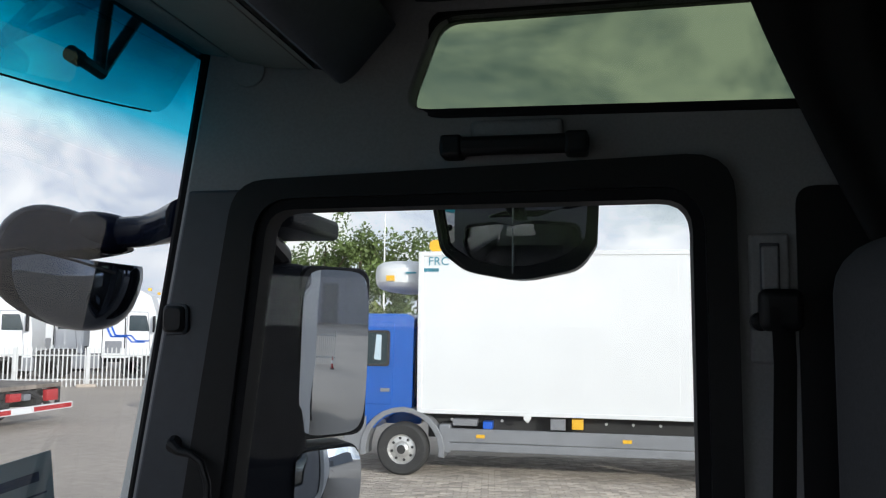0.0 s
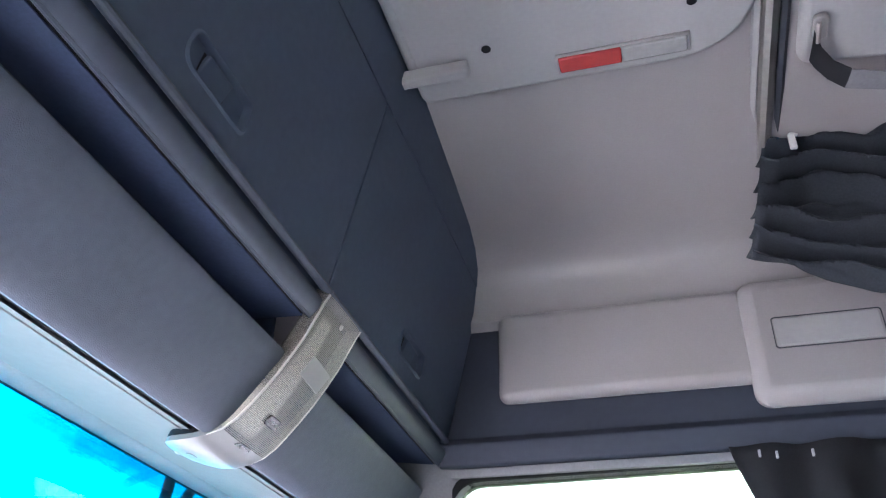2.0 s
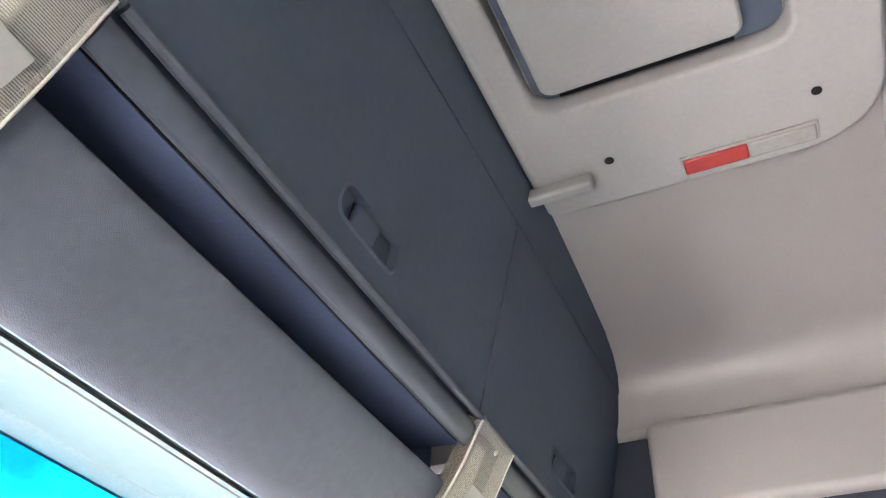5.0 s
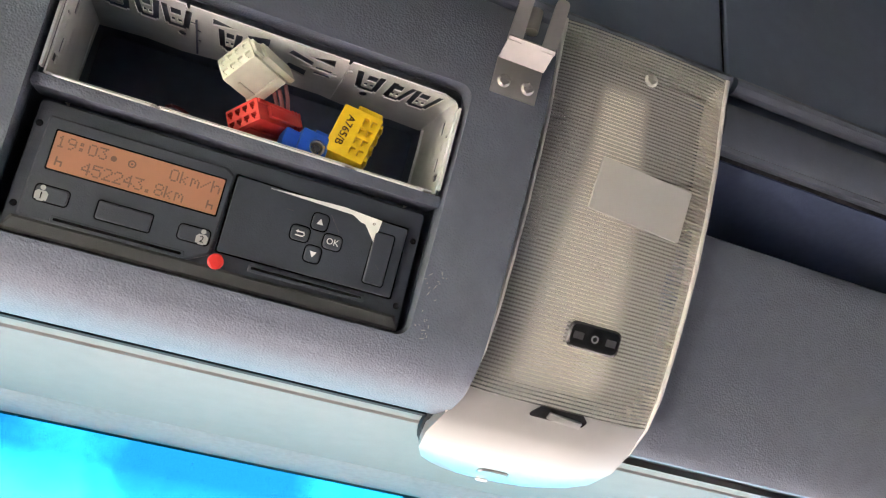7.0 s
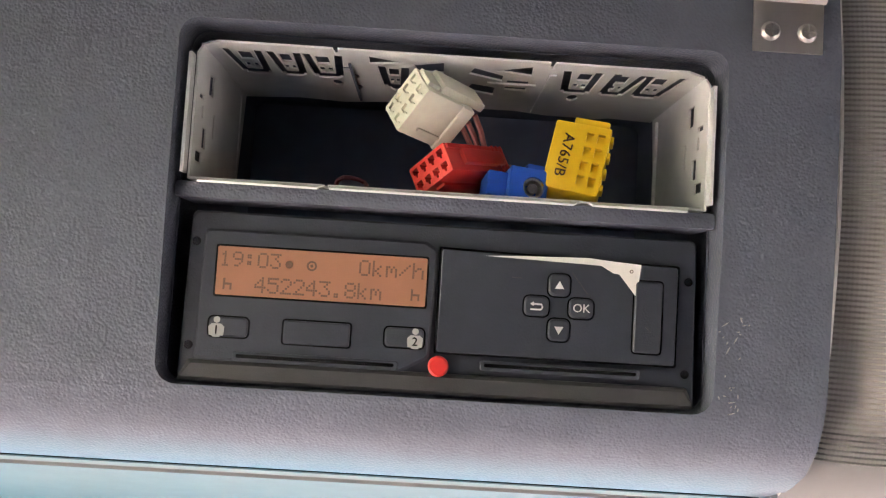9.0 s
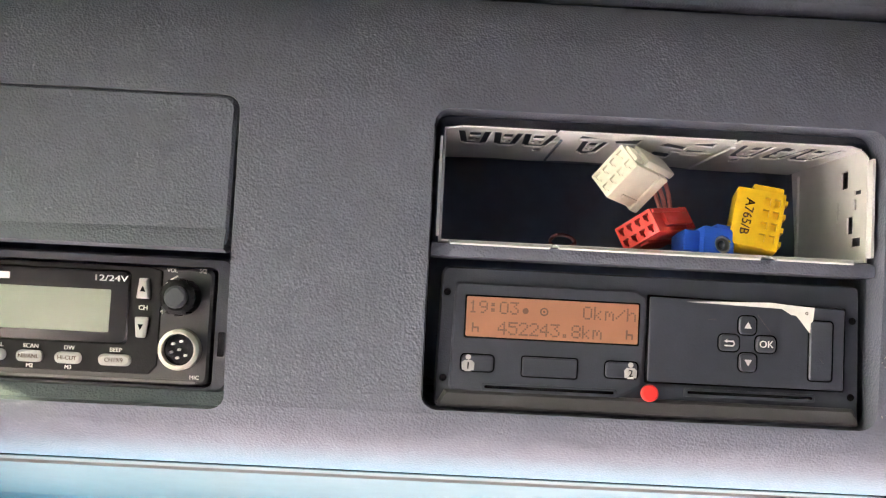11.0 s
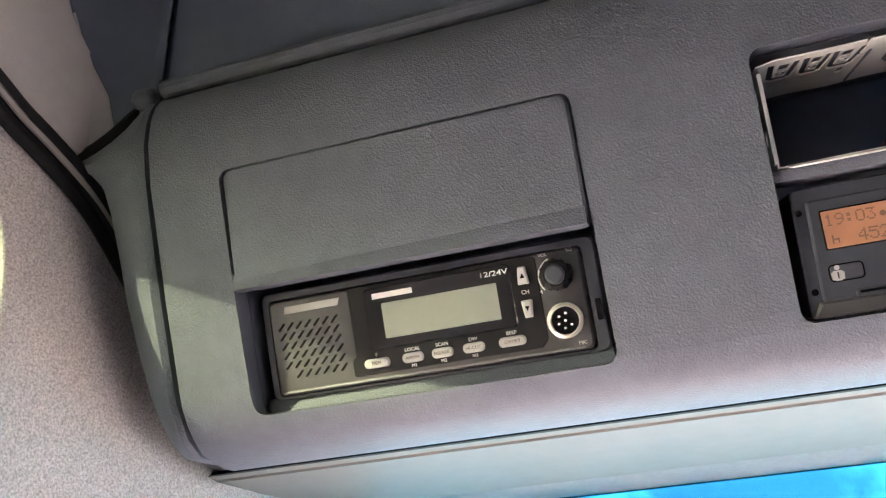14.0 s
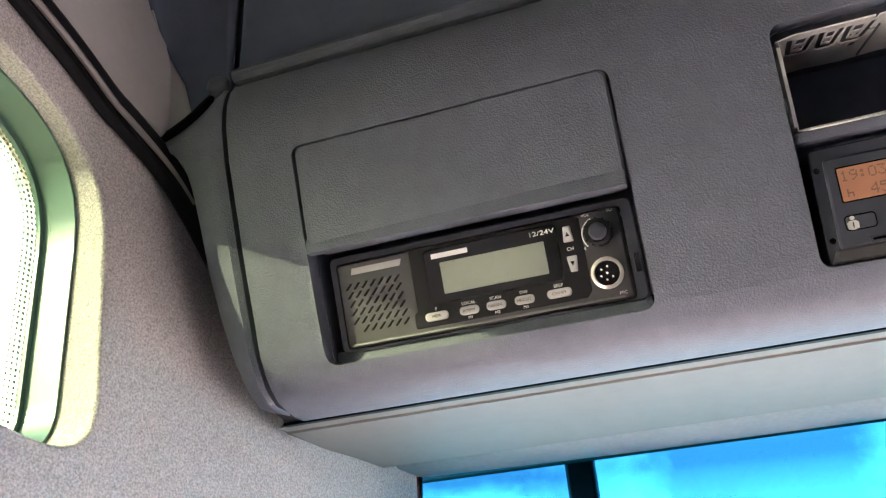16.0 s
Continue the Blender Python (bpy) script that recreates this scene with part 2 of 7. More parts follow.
# Frame of the slanted console face: local x runs to the cab's right, y up the face, z out towards the cab.
FACE = Matrix(((0, 0.552, 0.834, -0.405), (1, 0, 0, 0), (0, 0.834, -0.552, 2.915), (0, 0, 0, 1)))


def face_xz(u, n):
    p = FACE @ Vector((0, u, n))
    return (p.x, p.z)


Y_GAP, Y_LAMP, Y_LAMP_R = -0.6165, 0.0135, 0.807
LEFT_WALL, RIGHT_WALL = -0.69, 1.37


def sweep_x(profile, x0, x1, bm=None, closed=True):
    """A profile of (y, z) drawn out along x."""
    bm = bm or bmesh.new()
    a = [bm.verts.new((x0, y, z)) for y, z in profile]
    b = [bm.verts.new((x1, y, z)) for y, z in profile]
    n = len(profile)
    for i in range(n if closed else n - 1):
        bm.faces.new((a[i], a[(i + 1) % n], b[(i + 1) % n], b[i]))
    if closed:
        bm.faces.new(a)
        bm.faces.new(b[::-1])
    return bm


def round_poly(pts, r, seg=5):
    """Rounds the corners of a polygon."""
    out = []
    n = len(pts)
    for i in range(n):
        p, a, b = Vector(pts[i]), Vector(pts[i - 1]), Vector(pts[(i + 1) % n])
        da, db = (a - p).normalized(), (b - p).normalized()
        rr = r[i] if isinstance(r, (list, tuple)) else r
        half = da.angle(db) / 2
        d = min(rr / math.tan(half), (a - p).length * 0.48, (b - p).length * 0.48)
        s, e = p + da * d, p + db * d
        for k in range(seg + 1):
            t = k / seg
            q = (1 - t) ** 2 * s + 2 * t * (1 - t) * p + t * t * e
            out.append((q.x, q.y))
    return out


def grow(pts, d):
    """A polygon with its outline moved out by d."""
    n = len(pts)
    area = sum(pts[i - 1][0] * pts[i][1] - pts[i][0] * pts[i - 1][1] for i in range(n))
    sgn = 1 if area > 0 else -1
    out = []
    for i in range(n):
        a, b = Vector(pts[i - 1]), Vector(pts[(i + 1) % n])
        t = (b - a).normalized()
        out.append((pts[i][0] + sgn * t.y * d, pts[i][1] - sgn * t.x * d))
    return out


def ring_y(inner, outer, y0, y1):
    """A frame between two outlines of as many (x, z) points, from y0 to y1."""
    bm = bmesh.new()
    n = len(inner)
    loops = [[bm.verts.new((x, y, z)) for x, z in pts] for pts, y in ((inner, y0), (outer, y0), (outer, y1), (inner, y1))]
    for k in range(4):
        a, b = loops[k], loops[(k + 1) % 4]
        for i in range(n):
            bm.faces.new((a[i], a[(i + 1) % n], b[(i + 1) % n], b[i]))
    return bm


def bolt(parent, at, m, r=0.004, material=None, name="screw"):
    """A cross-head screw on a surface: m turns local z outwards."""
    bm = slab(circle(r, 14), 0, r * 0.45, chamfer=r * 0.25)
    c1 = box((-r * 0.7, -r * 0.14, r * 0.2), (r * 0.7, r * 0.14, r))
    c2 = box((-r * 0.14, -r * 0.7, r * 0.2), (r * 0.14, r * 0.7, r))
    bm = cut(bm, [c1, c2])
    bm.transform(Matrix.Translation(at) @ m.to_3x3().to_4x4())
    return part(name, bm, material or M_STEEL, parent)


def text(body, size, m, material, parent, align="CENTER", name="lettering", deep=0.0002):
    """Flat lettering in the built-in font, at the pose m."""
    cu = bpy.data.curves.new("tmp", "FONT")
    cu.body, cu.size, cu.align_x, cu.align_y, cu.extrude = body, size, align, "CENTER", deep
    cu.resolution_u = 3
    ob = new("tmp", cu)
    dg = bpy.context.evaluated_depsgraph_get()
    dg.update()
    me = bpy.data.meshes.new_from_object(ob.evaluated_get(dg))
    bpy.data.objects.remove(ob)
    bpy.data.curves.remove(cu)
    me.transform(m)
    me.name = name
    me.materials.clear()
    me.materials.append(material)
    o = new(name, me)
    o.parent = parent
    return o


M_SEAL = mat("door_seal_rubber", (0.006, 0.006, 0.008), 0.7, spec=0.12, bump=0.2, bscale=400)
M_STEEL = mat("steel", (0.50, 0.47, 0.44), 0.45, 1.0, grain=0.06, scale=90)
M_ZINC = mat("zinc_sheet", (0.74, 0.75, 0.74), 0.5, 0.3, grain=0.06, scale=60, bump=0.1, bscale=200, stain=0.08, sscale=25)
M_CHROME = mat("chrome", (0.8, 0.8, 0.78), 0.12, 1.0)
M_CURTAIN = mat("curtain_cloth", (0.022, 0.026, 0.033), 0.95, grain=0.2, scale=300, bump=0.5, bscale=900)
M_SIDECURTAIN = mat("black_curtain_cloth", (0.009, 0.009, 0.011), 0.95, grain=0.2, scale=300, bump=0.5, bscale=900)
M_STRAP = mat("webbing", (0.02, 0.02, 0.023), 0.9, bump=0.5, bscale=700)
M_REDLENS = mat("red_lens", (0.40, 0.036, 0.038), 0.25, grain=0.06, scale=80)
M_CLEARLENS = mat("clear_lens", (0.36, 0.355, 0.35), 0.25, grain=0.06, scale=80)
M_PRINT = mat("white_print", (0.8, 0.79, 0.76), 0.5)
M_PAPER = mat("torn_paper", (0.74, 0.73, 0.70), 0.85, grain=0.05, scale=300)
M_LCDINK = mat("display_segments", (0.15, 0.085, 0.058), 0.5)
M_INK = mat("dark_ink", (0.085, 0.042, 0.026), 0.6)
M_BEAD = mat("seal_bead", (0.16, 0.15, 0.145), 0.35, spec=0.6)
M_SCUFF = mat("scuffed_plastic", (0.30, 0.29, 0.285), 0.8, grain=0.2, scale=900)
M_LCD_O = mat("orange_display", (0.37, 0.175, 0.105), 0.35, grain=0.06, scale=60)
M_LCD_G = mat("grey_display", (0.26, 0.29, 0.24), 0.3, grain=0.04, scale=40)
M_GLOSS = mat("gloss_black", (0.008, 0.008, 0.009), 0.18)
M_TACHO = mat("tacho_plastic", (0.034, 0.040, 0.054), 0.45, grain=0.08, scale=120, bump=0.12, bscale=1200)
M_RADIO = mat("radio_plastic", (0.05, 0.05, 0.053), 0.42, grain=0.06, scale=150, bump=0.08, bscale=1500)
M_DIM = mat("grey_print", (0.16, 0.16, 0.165), 0.5)
M_BUTTON = mat("pale_button", (0.42, 0.42, 0.41), 0.45)
M_RED = mat("red_plastic", (0.62, 0.03, 0.025), 0.4, grain=0.05, scale=200)
M_WHITEP = mat("ivory_plastic", (0.67, 0.67, 0.55), 0.45, grain=0.05, scale=200)
M_YELLOW = mat("yellow_plastic", (0.75, 0.47, 0.01), 0.4, grain=0.05, scale=200)
M_BLUE = mat("blue_plastic", (0.015, 0.10, 0.52), 0.38, grain=0.05, scale=200)
M_ORANGE = mat("amber_plastic", (0.75, 0.28, 0.01), 0.4)
M_PINK = mat("pink_wire", (0.45, 0.20, 0.19), 0.5)
M_SEAT = mat("seat_cloth", (0.03, 0.032, 0.038), 0.95, grain=0.2, scale=250, bump=0.4, bscale=700)
M_BAY = mat("bay_plastic", (0.10, 0.125, 0.185), 0.55, grain=0.08, scale=100)
M_LEDGE = mat("ledge_plastic", (0.042, 0.048, 0.066), 0.65, spec=0.25, grain=0.05, scale=80, bump=0.2, bscale=700, stain=0.05)
M_NAVY = mat("shelf_lining", (0.052, 0.072, 0.135), 0.85, grain=0.08, scale=200, bump=0.2, bscale=600)
M_RAIL = mat("dark_navy_rail", (0.078, 0.090, 0.118), 0.45, grain=0.05, scale=80, bump=0.15, bscale=700)


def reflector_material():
    """Lamp base with a pale trough that widens from the screw to the switch; the lens's blur of its edges is put into
    the colour.
    """
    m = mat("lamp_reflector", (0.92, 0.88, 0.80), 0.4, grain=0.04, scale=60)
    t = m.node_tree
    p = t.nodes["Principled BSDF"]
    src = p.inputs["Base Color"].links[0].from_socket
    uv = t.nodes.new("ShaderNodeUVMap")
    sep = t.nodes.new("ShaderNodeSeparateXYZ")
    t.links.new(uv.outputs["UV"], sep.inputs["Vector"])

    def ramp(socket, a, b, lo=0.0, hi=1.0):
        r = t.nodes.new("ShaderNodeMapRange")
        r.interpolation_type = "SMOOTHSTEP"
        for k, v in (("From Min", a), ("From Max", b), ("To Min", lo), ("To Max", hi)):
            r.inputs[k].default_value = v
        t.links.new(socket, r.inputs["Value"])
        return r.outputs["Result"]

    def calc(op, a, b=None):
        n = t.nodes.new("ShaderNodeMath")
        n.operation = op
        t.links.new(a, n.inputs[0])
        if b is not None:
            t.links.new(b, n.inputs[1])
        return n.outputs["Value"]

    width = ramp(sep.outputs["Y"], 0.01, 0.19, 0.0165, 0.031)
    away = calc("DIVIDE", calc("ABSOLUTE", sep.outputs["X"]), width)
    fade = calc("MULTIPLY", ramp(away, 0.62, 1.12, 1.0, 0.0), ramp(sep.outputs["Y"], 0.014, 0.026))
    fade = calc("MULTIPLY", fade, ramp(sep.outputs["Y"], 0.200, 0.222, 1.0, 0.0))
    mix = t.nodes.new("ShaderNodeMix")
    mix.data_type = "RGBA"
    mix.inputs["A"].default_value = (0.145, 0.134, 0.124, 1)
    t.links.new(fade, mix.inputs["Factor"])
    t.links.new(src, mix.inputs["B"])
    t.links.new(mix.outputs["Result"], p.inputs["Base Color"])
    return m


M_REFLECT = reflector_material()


def lens_material():
    """Clear ribbed acrylic: part see-through, part pale, with fine cross ribs."""
    m = bpy.data.materials.new("ribbed_lens")
    m.use_nodes = True
    t = m.node_tree
    t.nodes.clear()
    o = t.nodes.new("ShaderNodeOutputMaterial")
    mix = t.nodes.new("ShaderNodeMixShader")
    tr = t.nodes.new("ShaderNodeBsdfTransparent")
    pb = t.nodes.new("ShaderNodeBsdfPrincipled")
    co = t.nodes.new("ShaderNodeTexCoord")
    pb.inputs["Base Color"].default_value = (0.60, 0.575, 0.54, 1)
    pb.inputs["Roughness"].default_value = 0.3
    tr.inputs["Color"].default_value = (0.93, 0.91, 0.86, 1)
    mix.inputs["Fac"].default_value = 0.5
    uv = t.nodes.new("ShaderNodeUVMap")
    heights = []
    for axis, pitch in (("X", 1 / 0.0017), ("Y", 1 / 0.0021)):
        w = t.nodes.new("ShaderNodeTexWave")
        w.bands_direction = axis
        w.inputs["Scale"].default_value = pitch / 20 * math.pi * 2
        t.links.new(uv.outputs["UV"], w.inputs["Vector"])
        heights.append(w.outputs["Fac"])
    add = t.nodes.new("ShaderNodeMath")
    soft = t.nodes.new("ShaderNodeMath")
    soft.operation = "MULTIPLY"
    soft.inputs[1].default_value = 0.22
    t.links.new(heights[0], soft.inputs[0])
    t.links.new(soft.outputs["Value"], add.inputs[0])
    t.links.new(heights[1], add.inputs[1])
    fac = t.nodes.new("ShaderNodeMapRange")
    fac.inputs["From Max"].default_value = 1.22
    fac.inputs["To Min"].default_value, fac.inputs["To Max"].default_value = 0.28, 0.45
    t.links.new(add.outputs["Value"], fac.inputs["Value"])
    t.links.new(fac.outputs["Result"], mix.inputs["Fac"])
    b = t.nodes.new("ShaderNodeBump")
    b.inputs["Strength"].default_value, b.inputs["Distance"].default_value = 0.20, 0.0004
    t.links.new(add.outputs["Value"], b.inputs["Height"])
    t.links.new(b.outputs["Normal"], pb.inputs["Normal"])
    t.links.new(tr.outputs["BSDF"], mix.inputs[1])
    t.links.new(pb.outputs["BSDF"], mix.inputs[2])
    t.links.new(mix.outputs["Shader"], o.inputs["Surface"])
    return m


M_LENS = lens_material()


def patch_material():
    m = glass("clear_patch", (0.95, 0.94, 0.92), 1.0)
    t = m.node_tree
    out = next(n for n in t.nodes if n.type == "OUTPUT_MATERIAL")
    src = next(n for n in t.nodes if n.type == "MIX_SHADER")
    d = t.nodes.new("ShaderNodeBsdfDiffuse")
    d.inputs["Color"].default_value = (0.72, 0.70, 0.67, 1)
    mx = t.nodes.new("ShaderNodeMixShader")
    mx.inputs["Fac"].default_value = 0.50
    t.links.new(src.outputs["Shader"], mx.inputs[1])
    t.links.new(d.outputs["BSDF"], mx.inputs[2])
    t.links.new(mx.outputs["Shader"], out.inputs["Surface"])
    return m


M_PATCH = patch_material()
M_LENS_EDGE = mat("polished_lens_edge", (0.50, 0.47, 0.44), 0.3, grain=0.03, scale=60)
M_LENS_END = mat("frosted_lens_end", (0.178, 0.174, 0.168), 0.28, grain=0.03, scale=60)


def windscreen_material():
    """Clear glass with a cyan shade band that fades out downwards."""
    m = glass("windscreen_glass", (0.9, 0.95, 0.95), 0.12)
    t = m.node_tree
    tr = next(n for n in t.nodes if n.type == "BSDF_TRANSPARENT")
    co = t.nodes.new("ShaderNodeTexCoord")
    sp = t.nodes.new("ShaderNodeSeparateXYZ")
    mr = t.nodes.new("ShaderNodeMapRange")
    mr.inputs["From Min"].default_value, mr.inputs["From Max"].default_value = 2.74, 2.94
    rp = t.nodes.new("ShaderNodeValToRGB")
    e = rp.color_ramp.elements
    e[0].position, e[0].color = 0.0, (0.90, 0.94, 0.95, 1)
    e[1].position, e[1].color = 1.0, (0.0, 0.070, 0.12, 1)
    for q, c in ((0.18, (0.55, 0.88, 0.93, 1)), (0.36, (0.06, 0.62, 0.78, 1)), (0.62, (0.012, 0.42, 0.58, 1)), (0.80, (0.004, 0.19, 0.29, 1))):
        n = e.new(q)
        n.color = c
    t.links.new(co.outputs["Object"], sp.inputs[0])
    t.links.new(sp.outputs["Z"], mr.inputs["Value"])
    t.links.new(mr.outputs["Result"], rp.inputs["Fac"])
    t.links.new(rp.outputs["Color"], tr.inputs["Color"])
    return m


G_WIND = windscreen_material()
G_VISOR = glass("visor_acrylic", (0.12, 0.74, 0.86), 0.4)

# ---- cab shell ----
ceil_half = [(0.0, 3.548), (0.33, 3.538), (0.55, 3.522), (0.74, 3.505), (0.87, 3.490), (0.93, 3.474), (0.972, 3.450), (0.990, 3.422), (1.008, 3.368), (1.006, 3.340), (1.03, 3.315)]
CY = 0.34
ceil_pts = [(CY - y, z) for y, z in ceil_half[::-1]] + [(CY + y, z) for y, z in ceil_half[1:]]
ceiling = tagged(part("ceiling", sweep_x(thick(ceil_pts, 0.03), -0.75, 1.45), M_CEIL), "pale grey moulded roof liner of a truck cab", "ceiling", kind="structure")


def front_edge(z):
    """Where the side walls end at the windscreen."""
    return -0.669 - 0.139 * (2.947 - z)


PIVOT = Vector((-0.015, 0.07, 2.505))


def bend(bm, side):
    """Draws the front of a side wall in towards the windscreen's edge."""
    for x in (-0.28, -0.36, -0.45, -0.55, -0.65):
        bmesh.ops.bisect_plane(bm, geom=bm.verts[:] + bm.edges[:] + bm.faces[:], plane_co=(x, 0, 0), plane_no=(1, 0, 0))
    for v in bm.verts:
        d = max(0.0, -0.28 - v.co.x)
        if side > 0:
            v.co = PIVOT + (v.co - PIVOT) * (1.3 - 0.2 * d) / 1.3
        else:
            v.co.y += 0.2 * d
    return bm


def side_wall(name, y0, y1, label, openings, material, side):
    zs = [3.46, 3.0, 2.7, 2.4, 2.1, 1.9, 1.3]
    k = 1.07 if side > 0 else 1.0
    pts = [(front_edge(z) * k, z) for z in zs] + [(1.45, 1.3), (1.45, 3.46)]
    bm = bend(cut(sweep_y(pts, y0, y1), openings), side)
    return tagged(part(name, bm, material), label, "wall", kind="structure")


UPPER_R = round_poly([(-0.350, 2.862), (0.60, 2.848), (0.60, 3.030), (-0.292, 3.022)], [0.03, 0.03, 0.03, 0.05])
DOOR_IN = round_poly([(-0.66, 1.95), (0.115, 1.95), (0.111, 2.70), (-0.585, 2.695)], [0.05, 0.05, 0.05, 0.05])
UPPER_L = round_poly([(-0.350, 2.832), (0.62, 2.83), (0.60, 3.022), (-0.296, 3.022)], [0.03, 0.03, 0.03, 0.085], 7)
wall_right = side_wall("wall_right", RIGHT_WALL, RIGHT_WALL + 0.05, "grey cab side wall with a door window and an upper window",
                       [sweep_y(UPPER_R, 1.2, 1.6), sweep_y(grow(DOOR_IN, 0.02), 1.2, 1.6)], M_WALL, 1)
wall_left = side_wall("wall_left", LEFT_WALL - 0.05, LEFT_WALL, "grey fabric covered cab side wall with an upper window",
                      [sweep_y(UPPER_L, -0.9, -0.5), sweep_y(grow(DOOR_IN, 0.02), -0.9, -0.5)], M_FABRIC, -1)
bevel_mod(wall_left, 0.026, 5)
bevel_mod(wall_right, 0.006, 2)
rear_wall = tagged(part("wall_rear", box((1.45, LEFT_WALL - 0.1, 1.3), (1.5, RIGHT_WALL + 0.1, 3.6)), M_REAR), "plain grey rear wall of the cab", "wall", kind="structure")
floor = tagged(part("floor", box((-0.95, LEFT_WALL - 0.06, 1.24), (1.5, RIGHT_WALL + 0.06, 1.3)), M_FLOOR), "grey cab floor mat", "floor", kind="structure")
front_wall = tagged(part("wall_front", box((-0.98, LEFT_WALL - 0.06, 1.24), (-0.90, RIGHT_WALL + 0.06, 1.90)), M_DARK), "dark bulkhead under the windscreen", "wall", kind="structure")
roof_front = tagged(part("wall_over_windscreen", box((-0.76, LEFT_WALL - 0.06, 3.0), (-0.72, RIGHT_WALL + 0.06, 3.6)), M_DARK), "dark cab front above the windscreen", "wall", kind="structure")

# windscreen
ws = empty("windscreen", (-0.78, CY, 2.5))
tagged(ws, "tinted windscreen with a cyan shade band along its top", "windscreen", kind="structure")
bm = bmesh.new()
rows = []
for k in range(13):
    z = 3.02 - 1.12 * k / 12
    rows.append([bm.verts.new((front_edge(z) - 0.006 - 0.055 * (1 - ((y - CY) / 0.955) ** 2), y, z)) for y in [CY - 0.955 + 1.91 * j / 14 for j in range(15)]])
for a, b in zip(rows, rows[1:]):
    for j in range(14):
        bm.faces.new((a[j], a[j + 1], b[j + 1], b[j]))
pane = part("pane", bm, G_WIND)
pane.parent, pane.matrix_parent_inverse = ws, ws.matrix_world.inverted()


def under(ob, parent):
    ob.parent, ob.matrix_parent_inverse = parent, parent.matrix_world.inverted()
    return ob


for sgn in (-1, 1):
    y = CY + sgn * 0.952
    pts = [(front_edge(3.0 - 1.1 * k / 8) - 0.004, y, 3.0 - 1.1 * k / 8) for k in range(9)]
    under(part("seal", tube(pts, 0.009 if sgn > 0 else 0.003, 8), M_RUBBER), ws)

flange = [(front_edge(2.86) - 0.004, 2.86), (front_edge(2.5) - 0.004, 2.5), (front_edge(2.1) - 0.004, 2.1), (front_edge(2.1) - 0.034, 2.1), (front_edge(2.5) - 0.016, 2.5), (front_edge(2.86) - 0.006, 2.86)]
tagged(part("pillar_flange", sweep_y(flange, 1.293, 1.299), M_WHITE), "white painted outer flange of the windscreen pillar", "pillar", kind="structure")

# door window on the right
door_r = tagged(empty("door_1", (-0.25, RIGHT_WALL, 2.0)), "black rubber framed door window in the cab's side", "door window", kind="structure")
outer = round_poly([(-0.755, 1.95), (0.178, 1.95), (0.174, 2.77), (-0.645, 2.745)], [0.05, 0.05, 0.07, 0.07])
mid = grow(DOOR_IN, 0.018)
under(bevel_mod(part("frame", bend(ring_y(mid, outer, RIGHT_WALL - 0.022, RIGHT_WALL + 0.004), 1), M_BLACK), 0.008, 3), door_r)
under(bevel_mod(part("rubber_seal", bend(ring_y(DOOR_IN, grow(DOOR_IN, 0.022), RIGHT_WALL - 0.012, RIGHT_WALL + 0.04), 1), M_RUBBER), 0.004, 2), door_r)
under(part("pane", bend(sweep_y(grow(DOOR_IN, 0.015), RIGHT_WALL + 0.030, RIGHT_WALL + 0.034), 1), G_DOOR), door_r)
win_l = tagged(empty("door_2", (-0.25, LEFT_WALL, 2.0)), "door window on the driver's side of the cab", "door window", kind="structure")
under(part("rubber_seal", bend(ring_y(DOOR_IN, grow(DOOR_IN, 0.022), LEFT_WALL - 0.07, LEFT_WALL + 0.004), -1), M_RUBBER), win_l)
under(part("pane", bend(sweep_y(grow(DOOR_IN, 0.015), LEFT_WALL - 0.054, LEFT_WALL - 0.050), -1), G_DOOR), win_l)

# upper side windows
win1 = tagged(empty("window_1", (0.1, RIGHT_WALL, 2.94)), "small green tinted upper side window of the cab", "window", kind="structure")
under(bevel_mod(part("surround", ring_y(UPPER_R, grow(UPPER_R, 0.016), RIGHT_WALL - 0.006, RIGHT_WALL + 0.035), M_RUBBER), 0.004, 2), win1)
under(part("pane", sweep_y(grow(UPPER_R, 0.012), RIGHT_WALL + 0.024, RIGHT_WALL + 0.028), G_UP), win1)
win2 = tagged(empty("window_2", (0.1, LEFT_WALL, 2.94)), "small green tinted upper side window with a dotted edge", "window", kind="structure")
M_GREENTRIM = mat("window_trim", (0.08, 0.17, 0.14), 0.25, grain=0.05, scale=40)
small = grow(UPPER_L, -0.005)
under(part("reveal", ring_y(grow(UPPER_L, -0.002), grow(UPPER_L, 0.006), LEFT_WALL - 0.040, LEFT_WALL - 0.014), M_GREENTRIM), win2)
under(part("glass_border", ring_y(small, grow(UPPER_L, 0.004), LEFT_WALL - 0.040, LEFT_WALL - 0.037), M_GREENTRIM), win2)
under(part("pane", sweep_y(grow(UPPER_L, 0.004), LEFT_WALL - 0.046, LEFT_WALL - 0.042), G_UP), win2)
# printed dots along the front edge of the pane
vs, fs = [], []
for d in (0.003, 0.0065, 0.010, 0.0135):
    line = grow(UPPER_L, -d)
    for (xa, za), (xb, zb) in zip(line, line[1:] + line[:1]):
        n_ = max(1, int(math.hypot(xb - xa, zb - za) / 0.0034))
        for k in range(n_):
            x, z = xa + (xb - xa) * k / n_, za + (zb - za) * k / n_
            if x > -0.12:
                continue
            b0 = len(vs)
            r_ = 0.0014 - 0.055 * d
            vs += [(x + r_ * math.cos(q * math.pi / 3), LEFT_WALL - 0.0415, z + r_ * math.sin(q * math.pi / 3)) for q in range(6)]
            fs.append(tuple(range(b0, b0 + 6)))
me = bpy.data.meshes.new("dot_border")
me.from_pydata(vs, [], fs)
